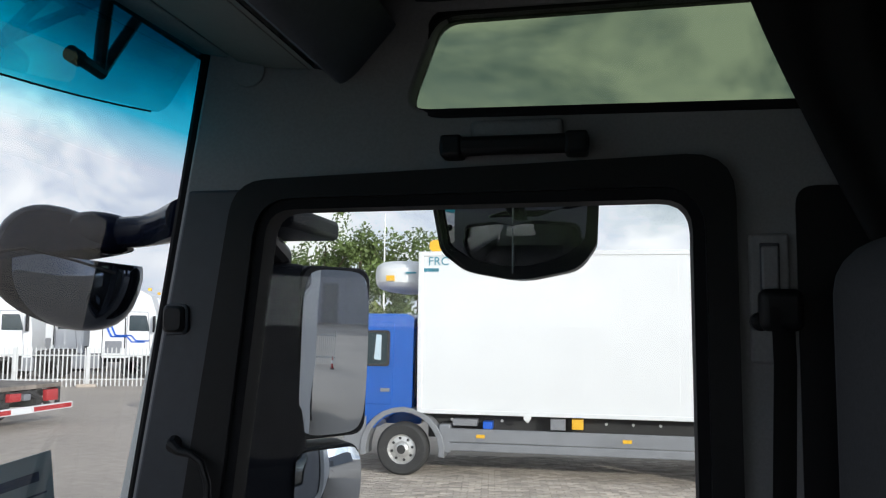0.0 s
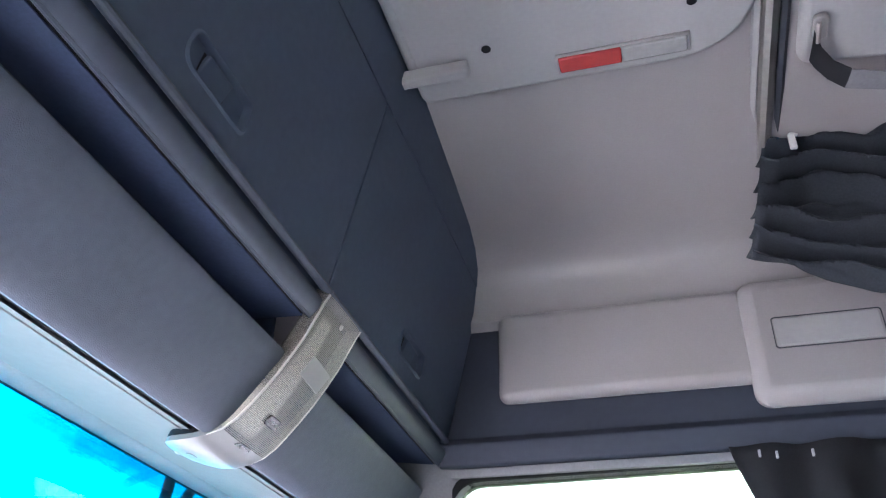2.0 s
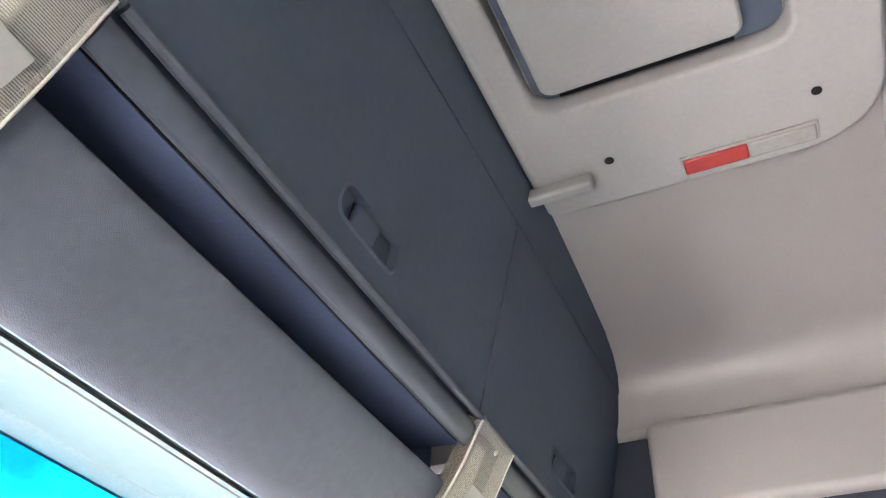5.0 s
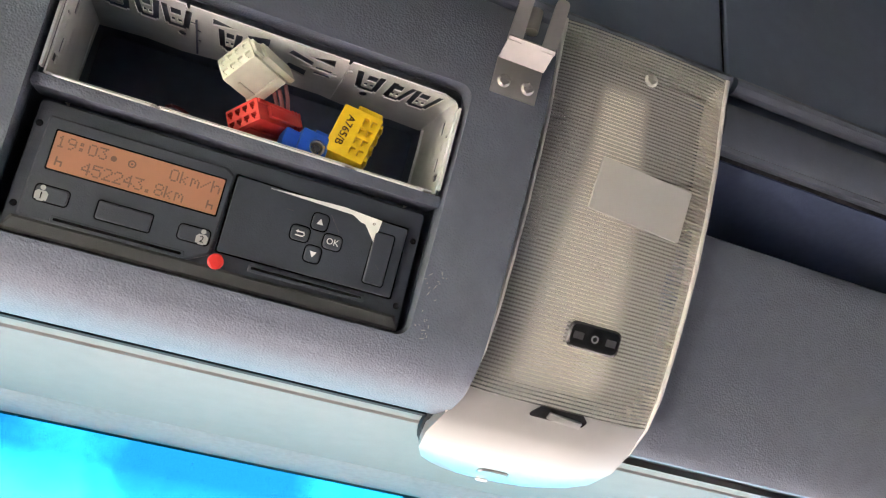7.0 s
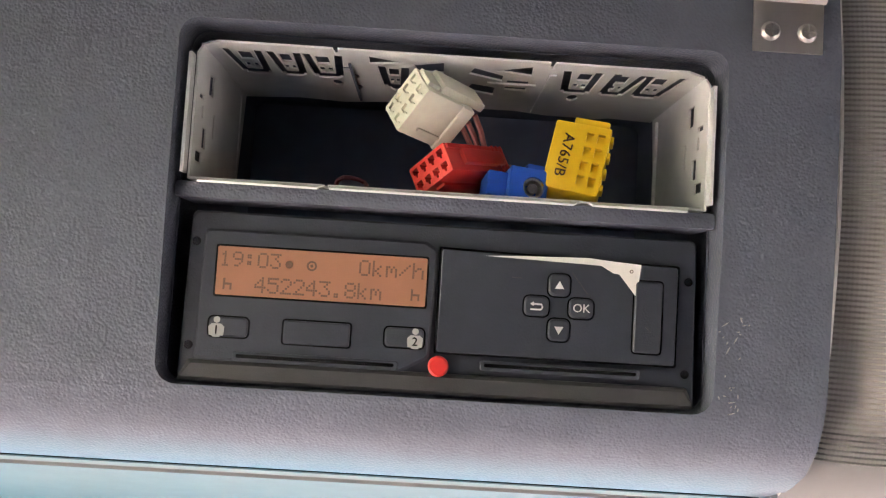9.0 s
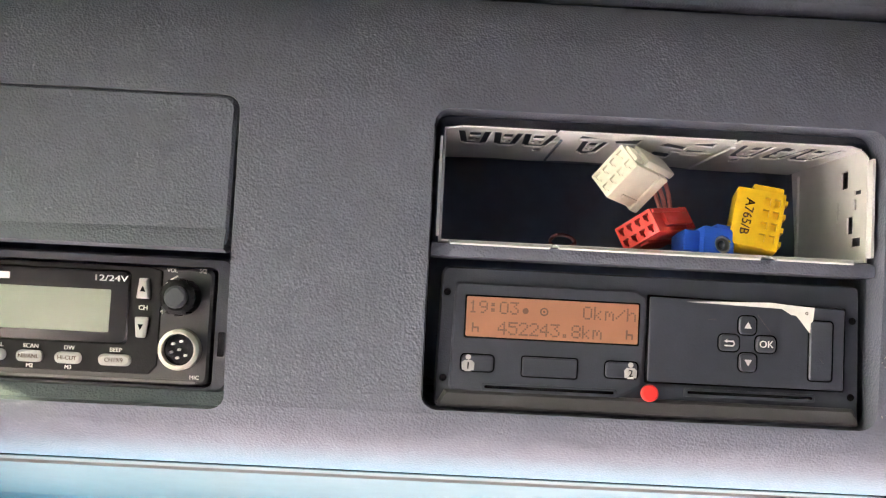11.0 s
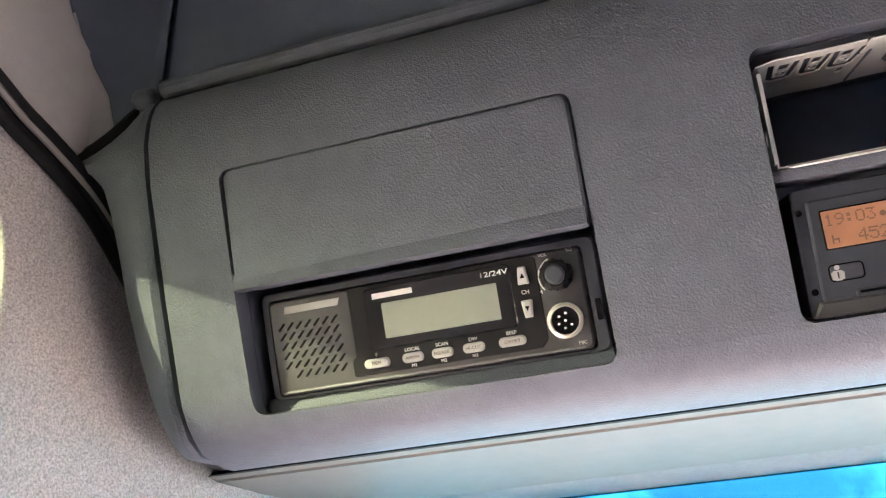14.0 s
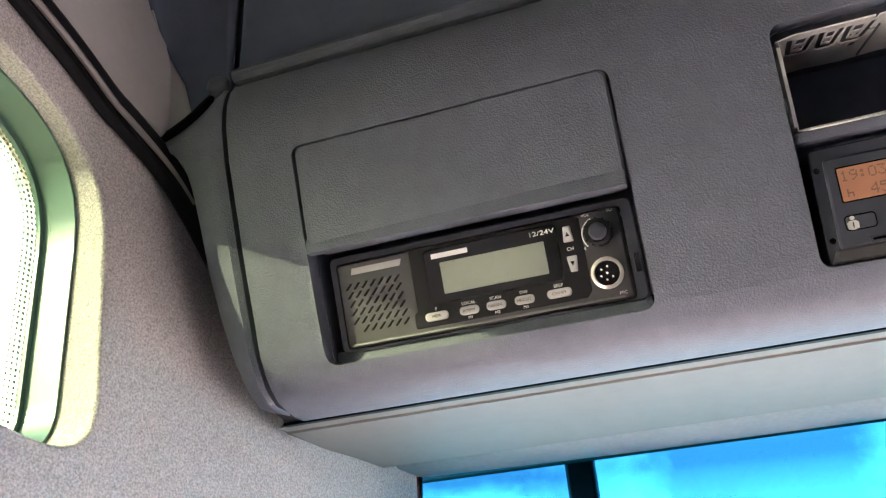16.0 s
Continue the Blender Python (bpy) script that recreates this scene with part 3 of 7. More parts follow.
me.materials.append(M_GREENTRIM)
under(new("dot_border", me), win2)

# door-side trims on the right wall
k_ = 1.07
pil = tagged(part("pillar_cover", bend(sweep_y([(front_edge(2.732) * k_ + 0.012, 2.732), (front_edge(2.3) * k_ + 0.012, 2.3), (front_edge(1.9) * k_ + 0.012, 1.9), (-0.70, 1.9), (-0.66, 2.45), (-0.60, 2.732)], RIGHT_WALL - 0.012, RIGHT_WALL), 1), M_DARK),
             "dark plastic lower cover of the windscreen pillar", "pillar cover", kind="structure")
bevel_mod(pil, 0.005, 2)
plug = empty("pillar_plug", PIVOT + (Vector((-0.748, RIGHT_WALL - 0.014, 2.508)) - PIVOT) * 0.928)
tagged(plug, "square black plastic plug in the pillar cover", "plug")
TO_ROOM_R = Matrix(((1, 0, 0, 0), (0, 0, -1, 0), (0, 1, 0, 0), (0, 0, 0, 1)))     # local z points into the cab from the right wall
b = slab(rrect(0.036, 0.042, 0.009), 0, 0.012, chamfer=0.004)
b.transform(TO_ROOM_R)
part("cap", b, M_BLACK, plug)
b = slab(rrect(0.044, 0.050, 0.012), -0.004, 0.003, chamfer=0.002)
b.transform(TO_ROOM_R)
part("rim", b, M_DARK, plug)
cable = tagged(part("cable", tube([PIVOT + (Vector(q) - PIVOT) * 0.931 for q in [(-0.742, RIGHT_WALL - 0.01, 2.30), (-0.735, 1.34, 2.296), (-0.72, 1.335, 2.288), (-0.70, 1.335, 2.285), (-0.68, 1.335, 2.272), (-0.668, 1.335, 2.24), (-0.664, 1.335, 2.19), (-0.66, 1.335, 2.0)]], [0.012, 0.011, 0.007, 0.006, 0.006, 0.006, 0.006, 0.006], 10), M_BLACK),
               "black cable clipped to the pillar", "cable")
disc = slab(circle(0.029, 28), -0.002, 0.003, chamfer=0.0015)
disc.transform(Matrix.Translation(PIVOT + (Vector((-0.636, RIGHT_WALL - 0.001, 2.946)) - PIVOT) * 0.945) @ pose(0, 0, 0, 0, 0, 11) @ TO_ROOM_R)
tagged(part("blanking_cap", disc, M_WALL), "round grey blanking cap flush in the side wall", "cap")

# grab handle
grip = tagged(empty("grab_handle", (-0.163, RIGHT_WALL, 2.79)), "black grab handle on a grey moulded base", "handle")
under(bevel_mod(part("base", box((-0.235, RIGHT_WALL - 0.016, 2.800), (-0.085, RIGHT_WALL + 0.002, 2.836)), M_WALL), 0.008, 3), grip)
bar = box((-0.282, RIGHT_WALL - 0.045, 2.774), (-0.043, RIGHT_WALL - 0.020, 2.804))
under(bevel_mod(part("bar", bar, M_BLACK), 0.009, 3), grip)
for x in (-0.262, -0.063):
    under(bevel_mod(part("mount", box((x - 0.018, RIGHT_WALL - 0.047, 2.771), (x + 0.018, RIGHT_WALL, 2.807)), M_BLACK), 0.006, 3), grip)

# upper right wall: dark ledge, pale pads
ledge = tagged(empty("ledge", (0.3, RIGHT_WALL, 3.05)), "dark grey moulded ledge along the upper cab wall", "ledge", kind="structure")
prof = round_poly([(RIGHT_WALL + 0.005, 3.045), (RIGHT_WALL - 0.020, 3.045), (RIGHT_WALL - 0.030, 3.085), (RIGHT_WALL - 0.012, 3.10), (RIGHT_WALL - 0.010, 3.345), (RIGHT_WALL + 0.005, 3.345)], 0.008, 3)
under(part("panel", sweep_x(prof, -0.33, 1.44), M_LEDGE), ledge)
prof = round_poly([(RIGHT_WALL - 0.0, 3.026), (RIGHT_WALL - 0.012, 3.026), (RIGHT_WALL - 0.012, 3.043), (RIGHT_WALL, 3.043)], 0.003, 2)
under(part("rail", sweep_x(prof, -0.31, 0.95), M_WALL), ledge)
pad = tagged(part("wall_pad", box((-0.212, RIGHT_WALL - 0.044, 3.158), (0.262, RIGHT_WALL - 0.006, 3.345)), M_CEIL), "pale grey padded panel high on the cab wall", "wall panel", kind="structure")
bevel_mod(pad, 0.034, 6)
cup = tagged(empty("wall_locker", (0.7, RIGHT_WALL, 3.14)), "pale grey moulded wall locker with a flush lid", "locker")
under(bevel_mod(part("body", box((0.246, RIGHT_WALL - 0.062, 3.108), (1.42, RIGHT_WALL - 0.006, 3.352)), M_CEIL), 0.036, 6), cup)
under(bevel_mod(part("lid", box((0.298, RIGHT_WALL - 0.0655, 3.208), (0.473, RIGHT_WALL - 0.056, 3.262)), M_PANEL), 0.003, 2), cup)
under(part("groove", ring_y(round_poly([(0.296, 3.206), (0.475, 3.206), (0.475, 3.264), (0.296, 3.264)], 0.006), round_poly([(0.2942, 3.2042), (0.4768, 3.2042), (0.4768, 3.2658), (0.2942, 3.2658)], 0.007), RIGHT_WALL - 0.0634, RIGHT_WALL - 0.057), M_DARK), cup)

# left wall above the seal
prof = round_poly([(LEFT_WALL - 0.004, 3.055), (LEFT_WALL + 0.012, 3.055), (LEFT_WALL + 0.014, 3.38), (LEFT_WALL - 0.004, 3.38)], 0.005, 3)
tagged(part("upper_panel", bend(sweep_x(prof, -0.36, 1.44), -1), M_PANEL), "smooth pale grey panel above the door seal", "wall panel", kind="structure")
def wall_in(x):
    """How far the side wall has come in at x."""
    return 0.2 * max(0.0, -0.28 - x)


seal_key = [(1.0, 3.045), (0.3, 3.048), (-0.05, 3.050), (-0.20, 3.050), (-0.258, 3.047), (-0.306, 3.039), (-0.344, 3.026), (-0.389, 2.996), (-0.400, 2.983), (-0.407, 2.974)]
seal_pts = []
for i in range(1, len(seal_key) - 2):
    a, b, c, d = (Vector(q) for q in seal_key[i - 1:i + 3])
    for k in range(6):
        f = k / 6
        q = 0.5 * (2 * b + (c - a) * f + (2 * a - 5 * b + 4 * c - d) * f * f + (3 * b - a - 3 * c + d) * f ** 3)
        seal_pts.append((q.x, q.y))
seal_pts = [seal_key[0]] + seal_pts + seal_key[-2:]
sl = tagged(empty("door_seal", (0, LEFT_WALL, 3.03)), "black rubber door seal along the upper cab wall", "seal", kind="structure")
under(part("lip", tube([(x, LEFT_WALL + 0.005 + wall_in(x), z) for x, z in seal_pts], 0.0046, 10), M_RUBBER), sl)
under(part("strip", tube([(x + 0.003, LEFT_WALL + 0.010 + wall_in(x), z + 0.0082) for x, z in seal_pts], 0.0062, 10, flat=0.7), M_SEAL), sl)
under(part("bead", tube([(x, LEFT_WALL + 0.012 + wall_in(x), z + 0.004) for x, z in seal_pts], 0.0022, 6), M_BEAD), sl)

# ---- roof panel and hatch ----
roofp = tagged(empty("roof_panel", (0.05, CY, 3.51)), "pale grey moulded roof panel around the hatch", "roof panel", kind="structure")
RP = [(-0.216, CY - 0.525), (0.300, CY - 0.525), (0.300, CY + 0.525), (-0.232, CY + 0.525)]
HATCH = (0.006, CY, 0.336, 0.584)
pan = slab(round_poly(RP, [0.01, 0.14, 0.14, 0.02], 8), 3.500, 3.56)
pan = cut(pan, [slab(rrect(HATCH[2] + 0.03, HATCH[3] + 0.03, 0.035, 6, HATCH[0], HATCH[1]), 3.3, 3.7)])
under(bevel_mod(part("frame", pan, M_PANEL), 0.014, 4), roofp)
hat = tagged(empty("roof_hatch", (HATCH[0], HATCH[1], 3.53)), "closed pale grey roof hatch in its frame", "hatch")
under(bevel_mod(part("lid", slab(rrect(HATCH[2] - 0.045, HATCH[3] - 0.012, 0.02, 5, HATCH[0] - 0.02, HATCH[1]), 3.515, 3.56), M_PANEL), 0.006, 3), hat)
under(part("gasket", slab(rrect(HATCH[2] + 0.02, HATCH[3] + 0.02, 0.03, 6, HATCH[0], HATCH[1]), 3.532, 3.545), M_LID), hat)
# black tube put in for the thin shadow line under the lid's edge
under(part("seal", tube([(HATCH[0] - 0.140, HATCH[1] + 0.29, 3.519), (HATCH[0] + 0.11, HATCH[1] + 0.29, 3.519)], 0.0028, 6), M_RUBBER), hat)
brk = tagged(empty("front_rail", (-0.235, CY, 3.49)), "pale plastic rail along the front of the roof panel", "rail", kind="structure")
under(bevel_mod(part("rail", box((-0.234, CY - 0.53, 3.498), (-0.214, CY + 0.455, 3.520)), M_PANEL), 0.008, 3), brk)
under(bevel_mod(part("end_bracket", box((-0.258, CY + 0.44, 3.476), (-0.135, CY + 0.462, 3.502)), M_PANEL), 0.006, 3), brk)
for hx, hy in ((-0.102, 0.768), (0.205, 0.751)):
    hb = slab(circle(0.0075, 16, hx, hy), 3.4988, 3.502)
    tagged(part("screw_hole", hb, M_BLACK), "dark round screw hole in the roof panel", "hole")
lt = tagged(empty("marker_light", (0.1, 0.825, 3.5)), "flush marker light with a red and a clear lens", "light")
for x0, x1, mm, nm in ((0.002, 0.099, M_REDLENS, "red_lens"), (0.099, 0.197, M_CLEARLENS, "clear_lens")):
    under(bevel_mod(part(nm, box((x0, 0.810, 3.492), (x1 - 0.0006, 0.841, 3.503)), mm), 0.003, 2), lt)
under(bevel_mod(part("bezel", box((-0.002, 0.806, 3.4955), (0.201, 0.845, 3.503)), M_CEIL), 0.002, 2), lt)

# curtain track, bunched curtain, strap
trk = tagged(empty("curtain_track", (0.315, CY, 3.5)), "bright aluminium curtain track across the roof", "curtain track")
tp = [(0.318, y, 3.515 - 0.045 * max(0, (y - 0.85)) ** 1.3) for y in [CY - 0.6 + 1.42 * k / 20 for k in range(21)]]
under(part("rail", tube(tp, 0.013, 8), M_STEEL), trk)
under(part("groove", tube([(x + 0.021, y, z + 0.004) for x, y, z in tp], 0.008, 6), M_DARK), trk)
under(part("flange", tube([(x - 0.018, y, z + 0.006) for x, y, z in tp], 0.008, 6), M_PANEL), trk)


def drape(cols, rows_n, f, name, material, parent=None):
    bm = bmesh.new()
    g = [[bm.verts.new(f(i / cols, j / rows_n)) for i in range(cols + 1)] for j in range(rows_n + 1)]
    for j in range(rows_n):
        for i in range(cols):
            bm.faces.new((g[j][i], g[j][i + 1], g[j + 1][i + 1], g[j + 1][i]))
    ob = part(name, bm, material, parent)
    sol = ob.modifiers.new("thickness", "SOLIDIFY")
    sol.thickness = 0.002
    return ob


def bunch(s, t):
    """A gathered curtain hanging along the roof: s runs rearwards, t downwards."""
    x = 0.317 + 0.75 * s - 0.055 * t * (1 - min(1.0, s * 4))
    top = 3.508 - 0.02 * s
    q = min(1.0, s * 4.5)
    bottom = 3.289 - 0.085 * q ** 0.8 - 0.03 * s
    z = top + (bottom - top) * t
    ph = t * 5.2 + 0.35 * math.sin(5 * s + 1.0) + 0.8 * s + 0.75 * noise.noise((s * 4, t * 3, 4.0)) + 0.3 * noise.noise((s * 11, t * 5, 9.0))
    tri = 0.55 * (abs((ph % 1.0) - 0.5) * 4 - 1) + 0.45 * math.cos(2 * math.pi * ph)
    near = 1 - min(1.0, s * 7)
    fold = (0.020 + 0.014 * near) * tri + 0.010 * noise.noise((s * 9, t * 7, 2.0)) + 0.005 * noise.noise((s * 30, t * 22, 5.0))
    jag = -0.009 * max(0.0, tri) ** 2 * (1 - min(1, s * 12))
    return Vector((x + jag, 1.12 + fold + 0.02 * t, z + 0.010 * noise.noise((s * 14, t * 4, 7.0))))


cur = tagged(drape(110, 120, bunch, "roof_curtain", M_CURTAIN), "gathered dark curtain hanging from the roof track", "curtain")
clip = tagged(empty("curtain_clip", (0.36, 1.09, 3.48)), "white plastic curtain clip", "clip")
under(bevel_mod(part("hook", box((0.355, 1.086, 3.470), (0.367, 1.094, 3.500)), M_PRINT), 0.002, 2), clip)
under(part("loop", tube([(0.357, 1.09, 3.498), (0.362, 1.09, 3.506), (0.372, 1.095, 3.502)], 0.003, 8), M_PRINT), clip)

strap = tagged(empty("roof_strap", (0.39, 0.86, 3.5)), "black webbing strap on a steel roof pin", "strap")
under(bevel_mod(part("plate", slab(rrect(0.022, 0.045, 0.008, 4, 0.384, 0.842), 3.490, 3.500), M_CEIL), 0.002, 2), strap)
under(part("pin", tube([(0.380, 0.826, 3.486), (0.380, 0.862, 3.483)], 0.0035, 10), M_STEEL), strap)
UP_EDGE = [(0.374, 0.838), (0.388, 0.876), (0.408, 0.908), (0.436, 0.932), (0.493, 0.952), (0.60, 0.982), (0.80, 1.02)]
LOW_EDGE = [(0.370, 0.893), (0.379, 0.910), (0.400, 0.940), (0.428, 0.966), (0.495, 0.986), (0.60, 1.012), (0.80, 1.05)]


def ribbon(i0, i1, lift):
    bm = bmesh.new()
    rows = []
    for (xa, ya), (xb, yb) in list(zip(UP_EDGE, LOW_EDGE))[i0:i1 + 1]:
        rows.append([bm.verts.new((xa + (xb - xa) * k / 3, ya + (yb - ya) * k / 3, 3.484 - 0.006 * k / 3 - lift - 0.002 * math.sin(math.pi * k / 3))) for k in range(4)])
    top = [[bm.verts.new(v.co + Vector((0, 0, 0.0016))) for v in r] for r in rows]
    for g in (rows, top):
        for a, b in zip(g, g[1:]):
            for k in range(3):
                bm.faces.new((a[k], a[k + 1], b[k + 1], b[k]))
    for k in (0, 3):
        for i in range(len(rows) - 1):
            bm.faces.new((rows[i][k], rows[i + 1][k], top[i + 1][k], top[i][k]))
    return bm


under(part("band", ribbon(0, 3, 0.0), M_STRAP), strap)
under(part("band_label", ribbon(3, 6, 0.0012), M_WALL), strap)
for k in range(5):
    under(part("print_bar", box((0.505 + 0.008 * k, 0.966 + 0.002 * k, 3.4745), (0.509 + 0.008 * k, 0.978 + 0.002 * k, 3.4785)), M_DARK), strap)
under(bevel_mod(part("roof_recess", slab(round_poly([(0.36, CY - 0.5), (0.95, CY - 0.5), (0.95, 0.985), (0.36, 0.93)], 0.03), 3.503, 3.56), M_PANEL), 0.012, 3), roofp)


# side curtain over the rear of the upper window
def side_cur(s, t):
    x0 = 0.188 + (0.17 * t ** 1.15)
    x = x0 + (1.25 - x0) * s
    z = 3.045 - 0.42 * t
    fold = 0.011 * math.sin(46 * s ** 0.8 + 4.5 * t + 1.2 * math.sin(5 * t)) + 0.006 * noise.noise((s * 20, t * 3, 1.0))
    return Vector((x, RIGHT_WALL - 0.030 + fold * min(1, 0.3 + s * 6), z))


tagged(drape(140, 24, side_cur, "side_curtain", M_SIDECURTAIN), "black pleated curtain drawn back from the upper window", "curtain")
for cx, cz in ((0.235, 3.026), (0.262, 3.022), (0.318, 3.022)):
    g = tagged(part("curtain_glider", box((cx - 0.002, RIGHT_WALL - 0.046, cz - 0.006), (cx + 0.002, RIGHT_WALL - 0.040, cz + 0.006), 0.001), M_BUTTON), "small white curtain glider on the window curtain", "glider")

# seat belt and seat
belt = tagged(empty("seat_belt", (0.225, RIGHT_WALL, 2.5)), "black seat belt with a sliding height adjuster", "seat belt")
under(bevel_mod(part("adjuster_plate", box((0.192, RIGHT_WALL - 0.012, 2.45), (0.250, RIGHT_WALL, 2.645)), M_WALL), 0.005, 2), belt)
under(bevel_mod(part("slide_track", box((0.207, RIGHT_WALL - 0.015, 2.50), (0.235, RIGHT_WALL - 0.010, 2.630)), M_DARK), 0.002, 2), belt)
under(bevel_mod(part("slider", box((0.209, RIGHT_WALL - 0.020, 2.56), (0.233, RIGHT_WALL - 0.012, 2.625)), M_WALL), 0.003, 2), belt)
under(bevel_mod(part("guide", box((0.200, RIGHT_WALL - 0.05, 2.498), (0.262, RIGHT_WALL - 0.015, 2.56)), M_BLACK), 0.012, 3), belt)
kn = slab(circle(0.014, 18), 0, 0.02, chamfer=0.004)
kn.transform(Matrix.Translation((0.203, RIGHT_WALL - 0.018, 2.512)) @ TO_ROOM_R)
under(part("anchor", kn, M_BLACK), belt)
under(part("webbing", tube([(0.232, RIGHT_WALL - 0.04, 2.53), (0.232, RIGHT_WALL - 0.05, 2.45), (0.222, RIGHT_WALL - 0.06, 2.2), (0.22, RIGHT_WALL - 0.06, 1.5)], 0.028, 8, flat=0.08), M_STRAP), belt)
niche = tagged(part("pillar_recess", sweep_y(round_poly([(0.262, 1.6), (1.40, 1.6), (1.40, 2.712), (0.262, 2.718)], 0.03), RIGHT_WALL - 0.004, RIGHT_WALL), M_BLACK), "black recessed panel behind the seat belt pillar", "wall panel", kind="structure")
seat = tagged(empty("passenger_seat", (0.45, 1.02, 1.3)), "dark cloth covered passenger seat", "seat")
under(bevel_mod(part("backrest", box((0.27, 0.78, 1.75), (0.45, 1.27, 2.62)), M_SEAT), 0.07, 5), seat)
under(bevel_mod(part("cushion", box((-0.25, 0.78, 1.62), (0.35, 1.27, 1.80)), M_SEAT), 0.06, 4), seat)
under(bevel_mod(part("pedestal", box((-0.15, 0.85, 1.30), (0.30, 1.20, 1.63)), M_BLACK), 0.02, 2), seat)

# ---- overhead console ----
FACE_UN = ((-0.0414, -0.0400), (-0.0382, -0.0302), (-0.033, -0.020), (-0.026, -0.009), (-0.016, -0.001), (-0.006, 0.0035), (0.004, 0.006), (0.06, 0.0085), (0.13, 0.009), (0.155, 0.006), (0.170, 0.0005), (0.180, -0.0060), (0.186, -0.013), (0.188, -0.026))
CAP_UN = ((-0.038, -0.040), (-0.037, -0.031)) + FACE_UN[2:]
RADIO_BAY = (-0.4743, 0.0605, 0.1985, 0.1385)
TACHO_BAY = (-0.1885, 0.0625, 0.2010, 0.1330)
console = tagged(empty("overhead_console", (0, 0, 0)), "dark grey moulded overhead console above the windscreen", "overhead console")
face_line = [face_xz(u, n) for u, n in FACE_UN]
panel_bm = sweep_y(thick(face_line, 0.016), Y_GAP, -0.0465)
panel_bm = cut(panel_bm, [slab(rrect(w, h, 0.007, 5, x, u), -0.09, 0.05, FACE) for x, u, w, h in (RADIO_BAY, TACHO_BAY)])
bevel_mod(part("panel", panel_bm, M_CONSOLE, console), 0.0075, 5, 50)
for x, u, w, h in (RADIO_BAY, TACHO_BAY):
    lin = cut(slab(rrect(w + 0.006, h + 0.006, 0.009, 5, x, u), -0.12, -0.030, FACE), [slab(rrect(w - 0.001, h - 0.001, 0.006, 5, x, u), -0.118, 0.03, FACE)])
    part("bay", lin, M_BAY, console, "dark recessed instrument bay")
    rim_ = cut(slab(rrect(w + 0.006, h + 0.006, 0.009, 5, x, u), -0.0298, -0.006, FACE), [slab(rrect(w - 0.0012, h - 0.0012, 0.006, 5, x, u), -0.05, 0.03, FACE)])
    part("bay_rim", rim_, M_CONSOLE, console)
div = box((-0.2885, 0.0635, -0.02), (-0.0885, 0.0700, 0.0035), 0.0022, m=FACE)
part("divider", div, M_CONSOLE, console)
flap = slab(rrect(0.1955, 0.0685, 0.005, 5, -0.4743, 0.0955), -0.012, 0.0080, chamfer=0.0015)
for v in flap.verts:
    d = max(0.0, (0.0745 - v.co.y) / 0.0125)
    v.co.z += 0.0045 * d * d if v.co.z > 0 else 0
flap.transform(FACE)
part("pocket_flap", flap, M_CONSOLE, console)
lipb = [(0.0613, 0.0125), (0.0655, 0.0118), (0.070, 0.0095), (0.070, 0.006), (0.0613, -0.004), (0.0600, 0.006)]
part("flap_lip", sweep_y([face_xz(u, n) for u, n in lipb], -0.572, -0.3775), M_CONSOLE, console)

# end cap beside the driver's door
EC = [(0.188, -0.629), (0.186, -0.6315), (0.183, -0.634), (0.178, -0.6375), (0.172, -0.643), (0.167, -0.650), (0.162, -0.660), (0.158, -0.6715), (0.154, -0.6725), (0.148, -0.663), (0.138, -0.655), (0.122, -0.6515), (0.096, -0.6495), (0.066, -0.648), (0.035, -0.645), (0.006, -0.6405), (-0.016, -0.638), (-0.028, -0.6365), (-0.038, -0.635)]


def face_n(u):
    for (u0, n0), (u1, n1) in zip(CAP_UN, CAP_UN[1:]):
        if u0 <= u <= u1:
            return n0 + (n1 - n0) * (u - u0) / (u1 - u0)
    return CAP_UN[-1][1]


bm = bmesh.new()
grids = []
for back in (0.0, 0.013):
    grid = []
    for u, yl in EC:
        row = []
        for k in range(7):
            f = k / 6
            y = (Y_GAP - 0.0045) * (1 - f) + yl * f
            edge = 0.0022 * max(0.0, 1 - f * 6) ** 2
            row.append(bm.verts.new(FACE @ Vector((y, u, face_n(u) - edge - 0.010 * f * f - back))))
        grid.append(row)
    grids.append(grid)
fr, bk = grids
for g in grids:
    for a, b in zip(g, g[1:]):
        for k in range(6):
            bm.faces.new((a[k], a[k + 1], b[k + 1], b[k]))
loop_f = fr[0] + [r[-1] for r in fr[1:]] + fr[-1][-2::-1] + [r[0] for r in fr[-2:0:-1]]
loop_b = bk[0] + [r[-1] for r in bk[1:]] + bk[-1][-2::-1] + [r[0] for r in bk[-2:0:-1]]
for k in range(len(loop_f)):
    q = (k + 1) % len(loop_f)
    bm.faces.new((loop_f[k], loop_f[q], loop_b[q], loop_b[k]))
part("end_cap", bm, M_CONSOLE, console)
part("edge_seal", tube([FACE @ Vector((y - 0.0045, u + 0.003, face_n(u) - 0.016)) for u, y in EC[:8]], 0.0052, 8), M_SEAL, console)
rng2 = random.Random(11)
for k in range(26):
    # pale scuffs and scratches near the lamp
    x, u = rng2.gauss(-0.0815, 0.0030), rng2.uniform(-0.004, 0.032)
    ln, an = rng2.choice((0.0005, 0.0007, 0.0009, 0.0016)), rng2.uniform(-0.5, 1.9)
    m = FACE @ pose(x, u, face_n(u) + 0.00025, 0, 0, math.degrees(an))
    part("scuff", slab([(-ln, 0), (0, -0.00022), (ln, 0.0001), (0.0002, 0.0003)], -0.0004, 0.0001, m), M_SCUFF, console)
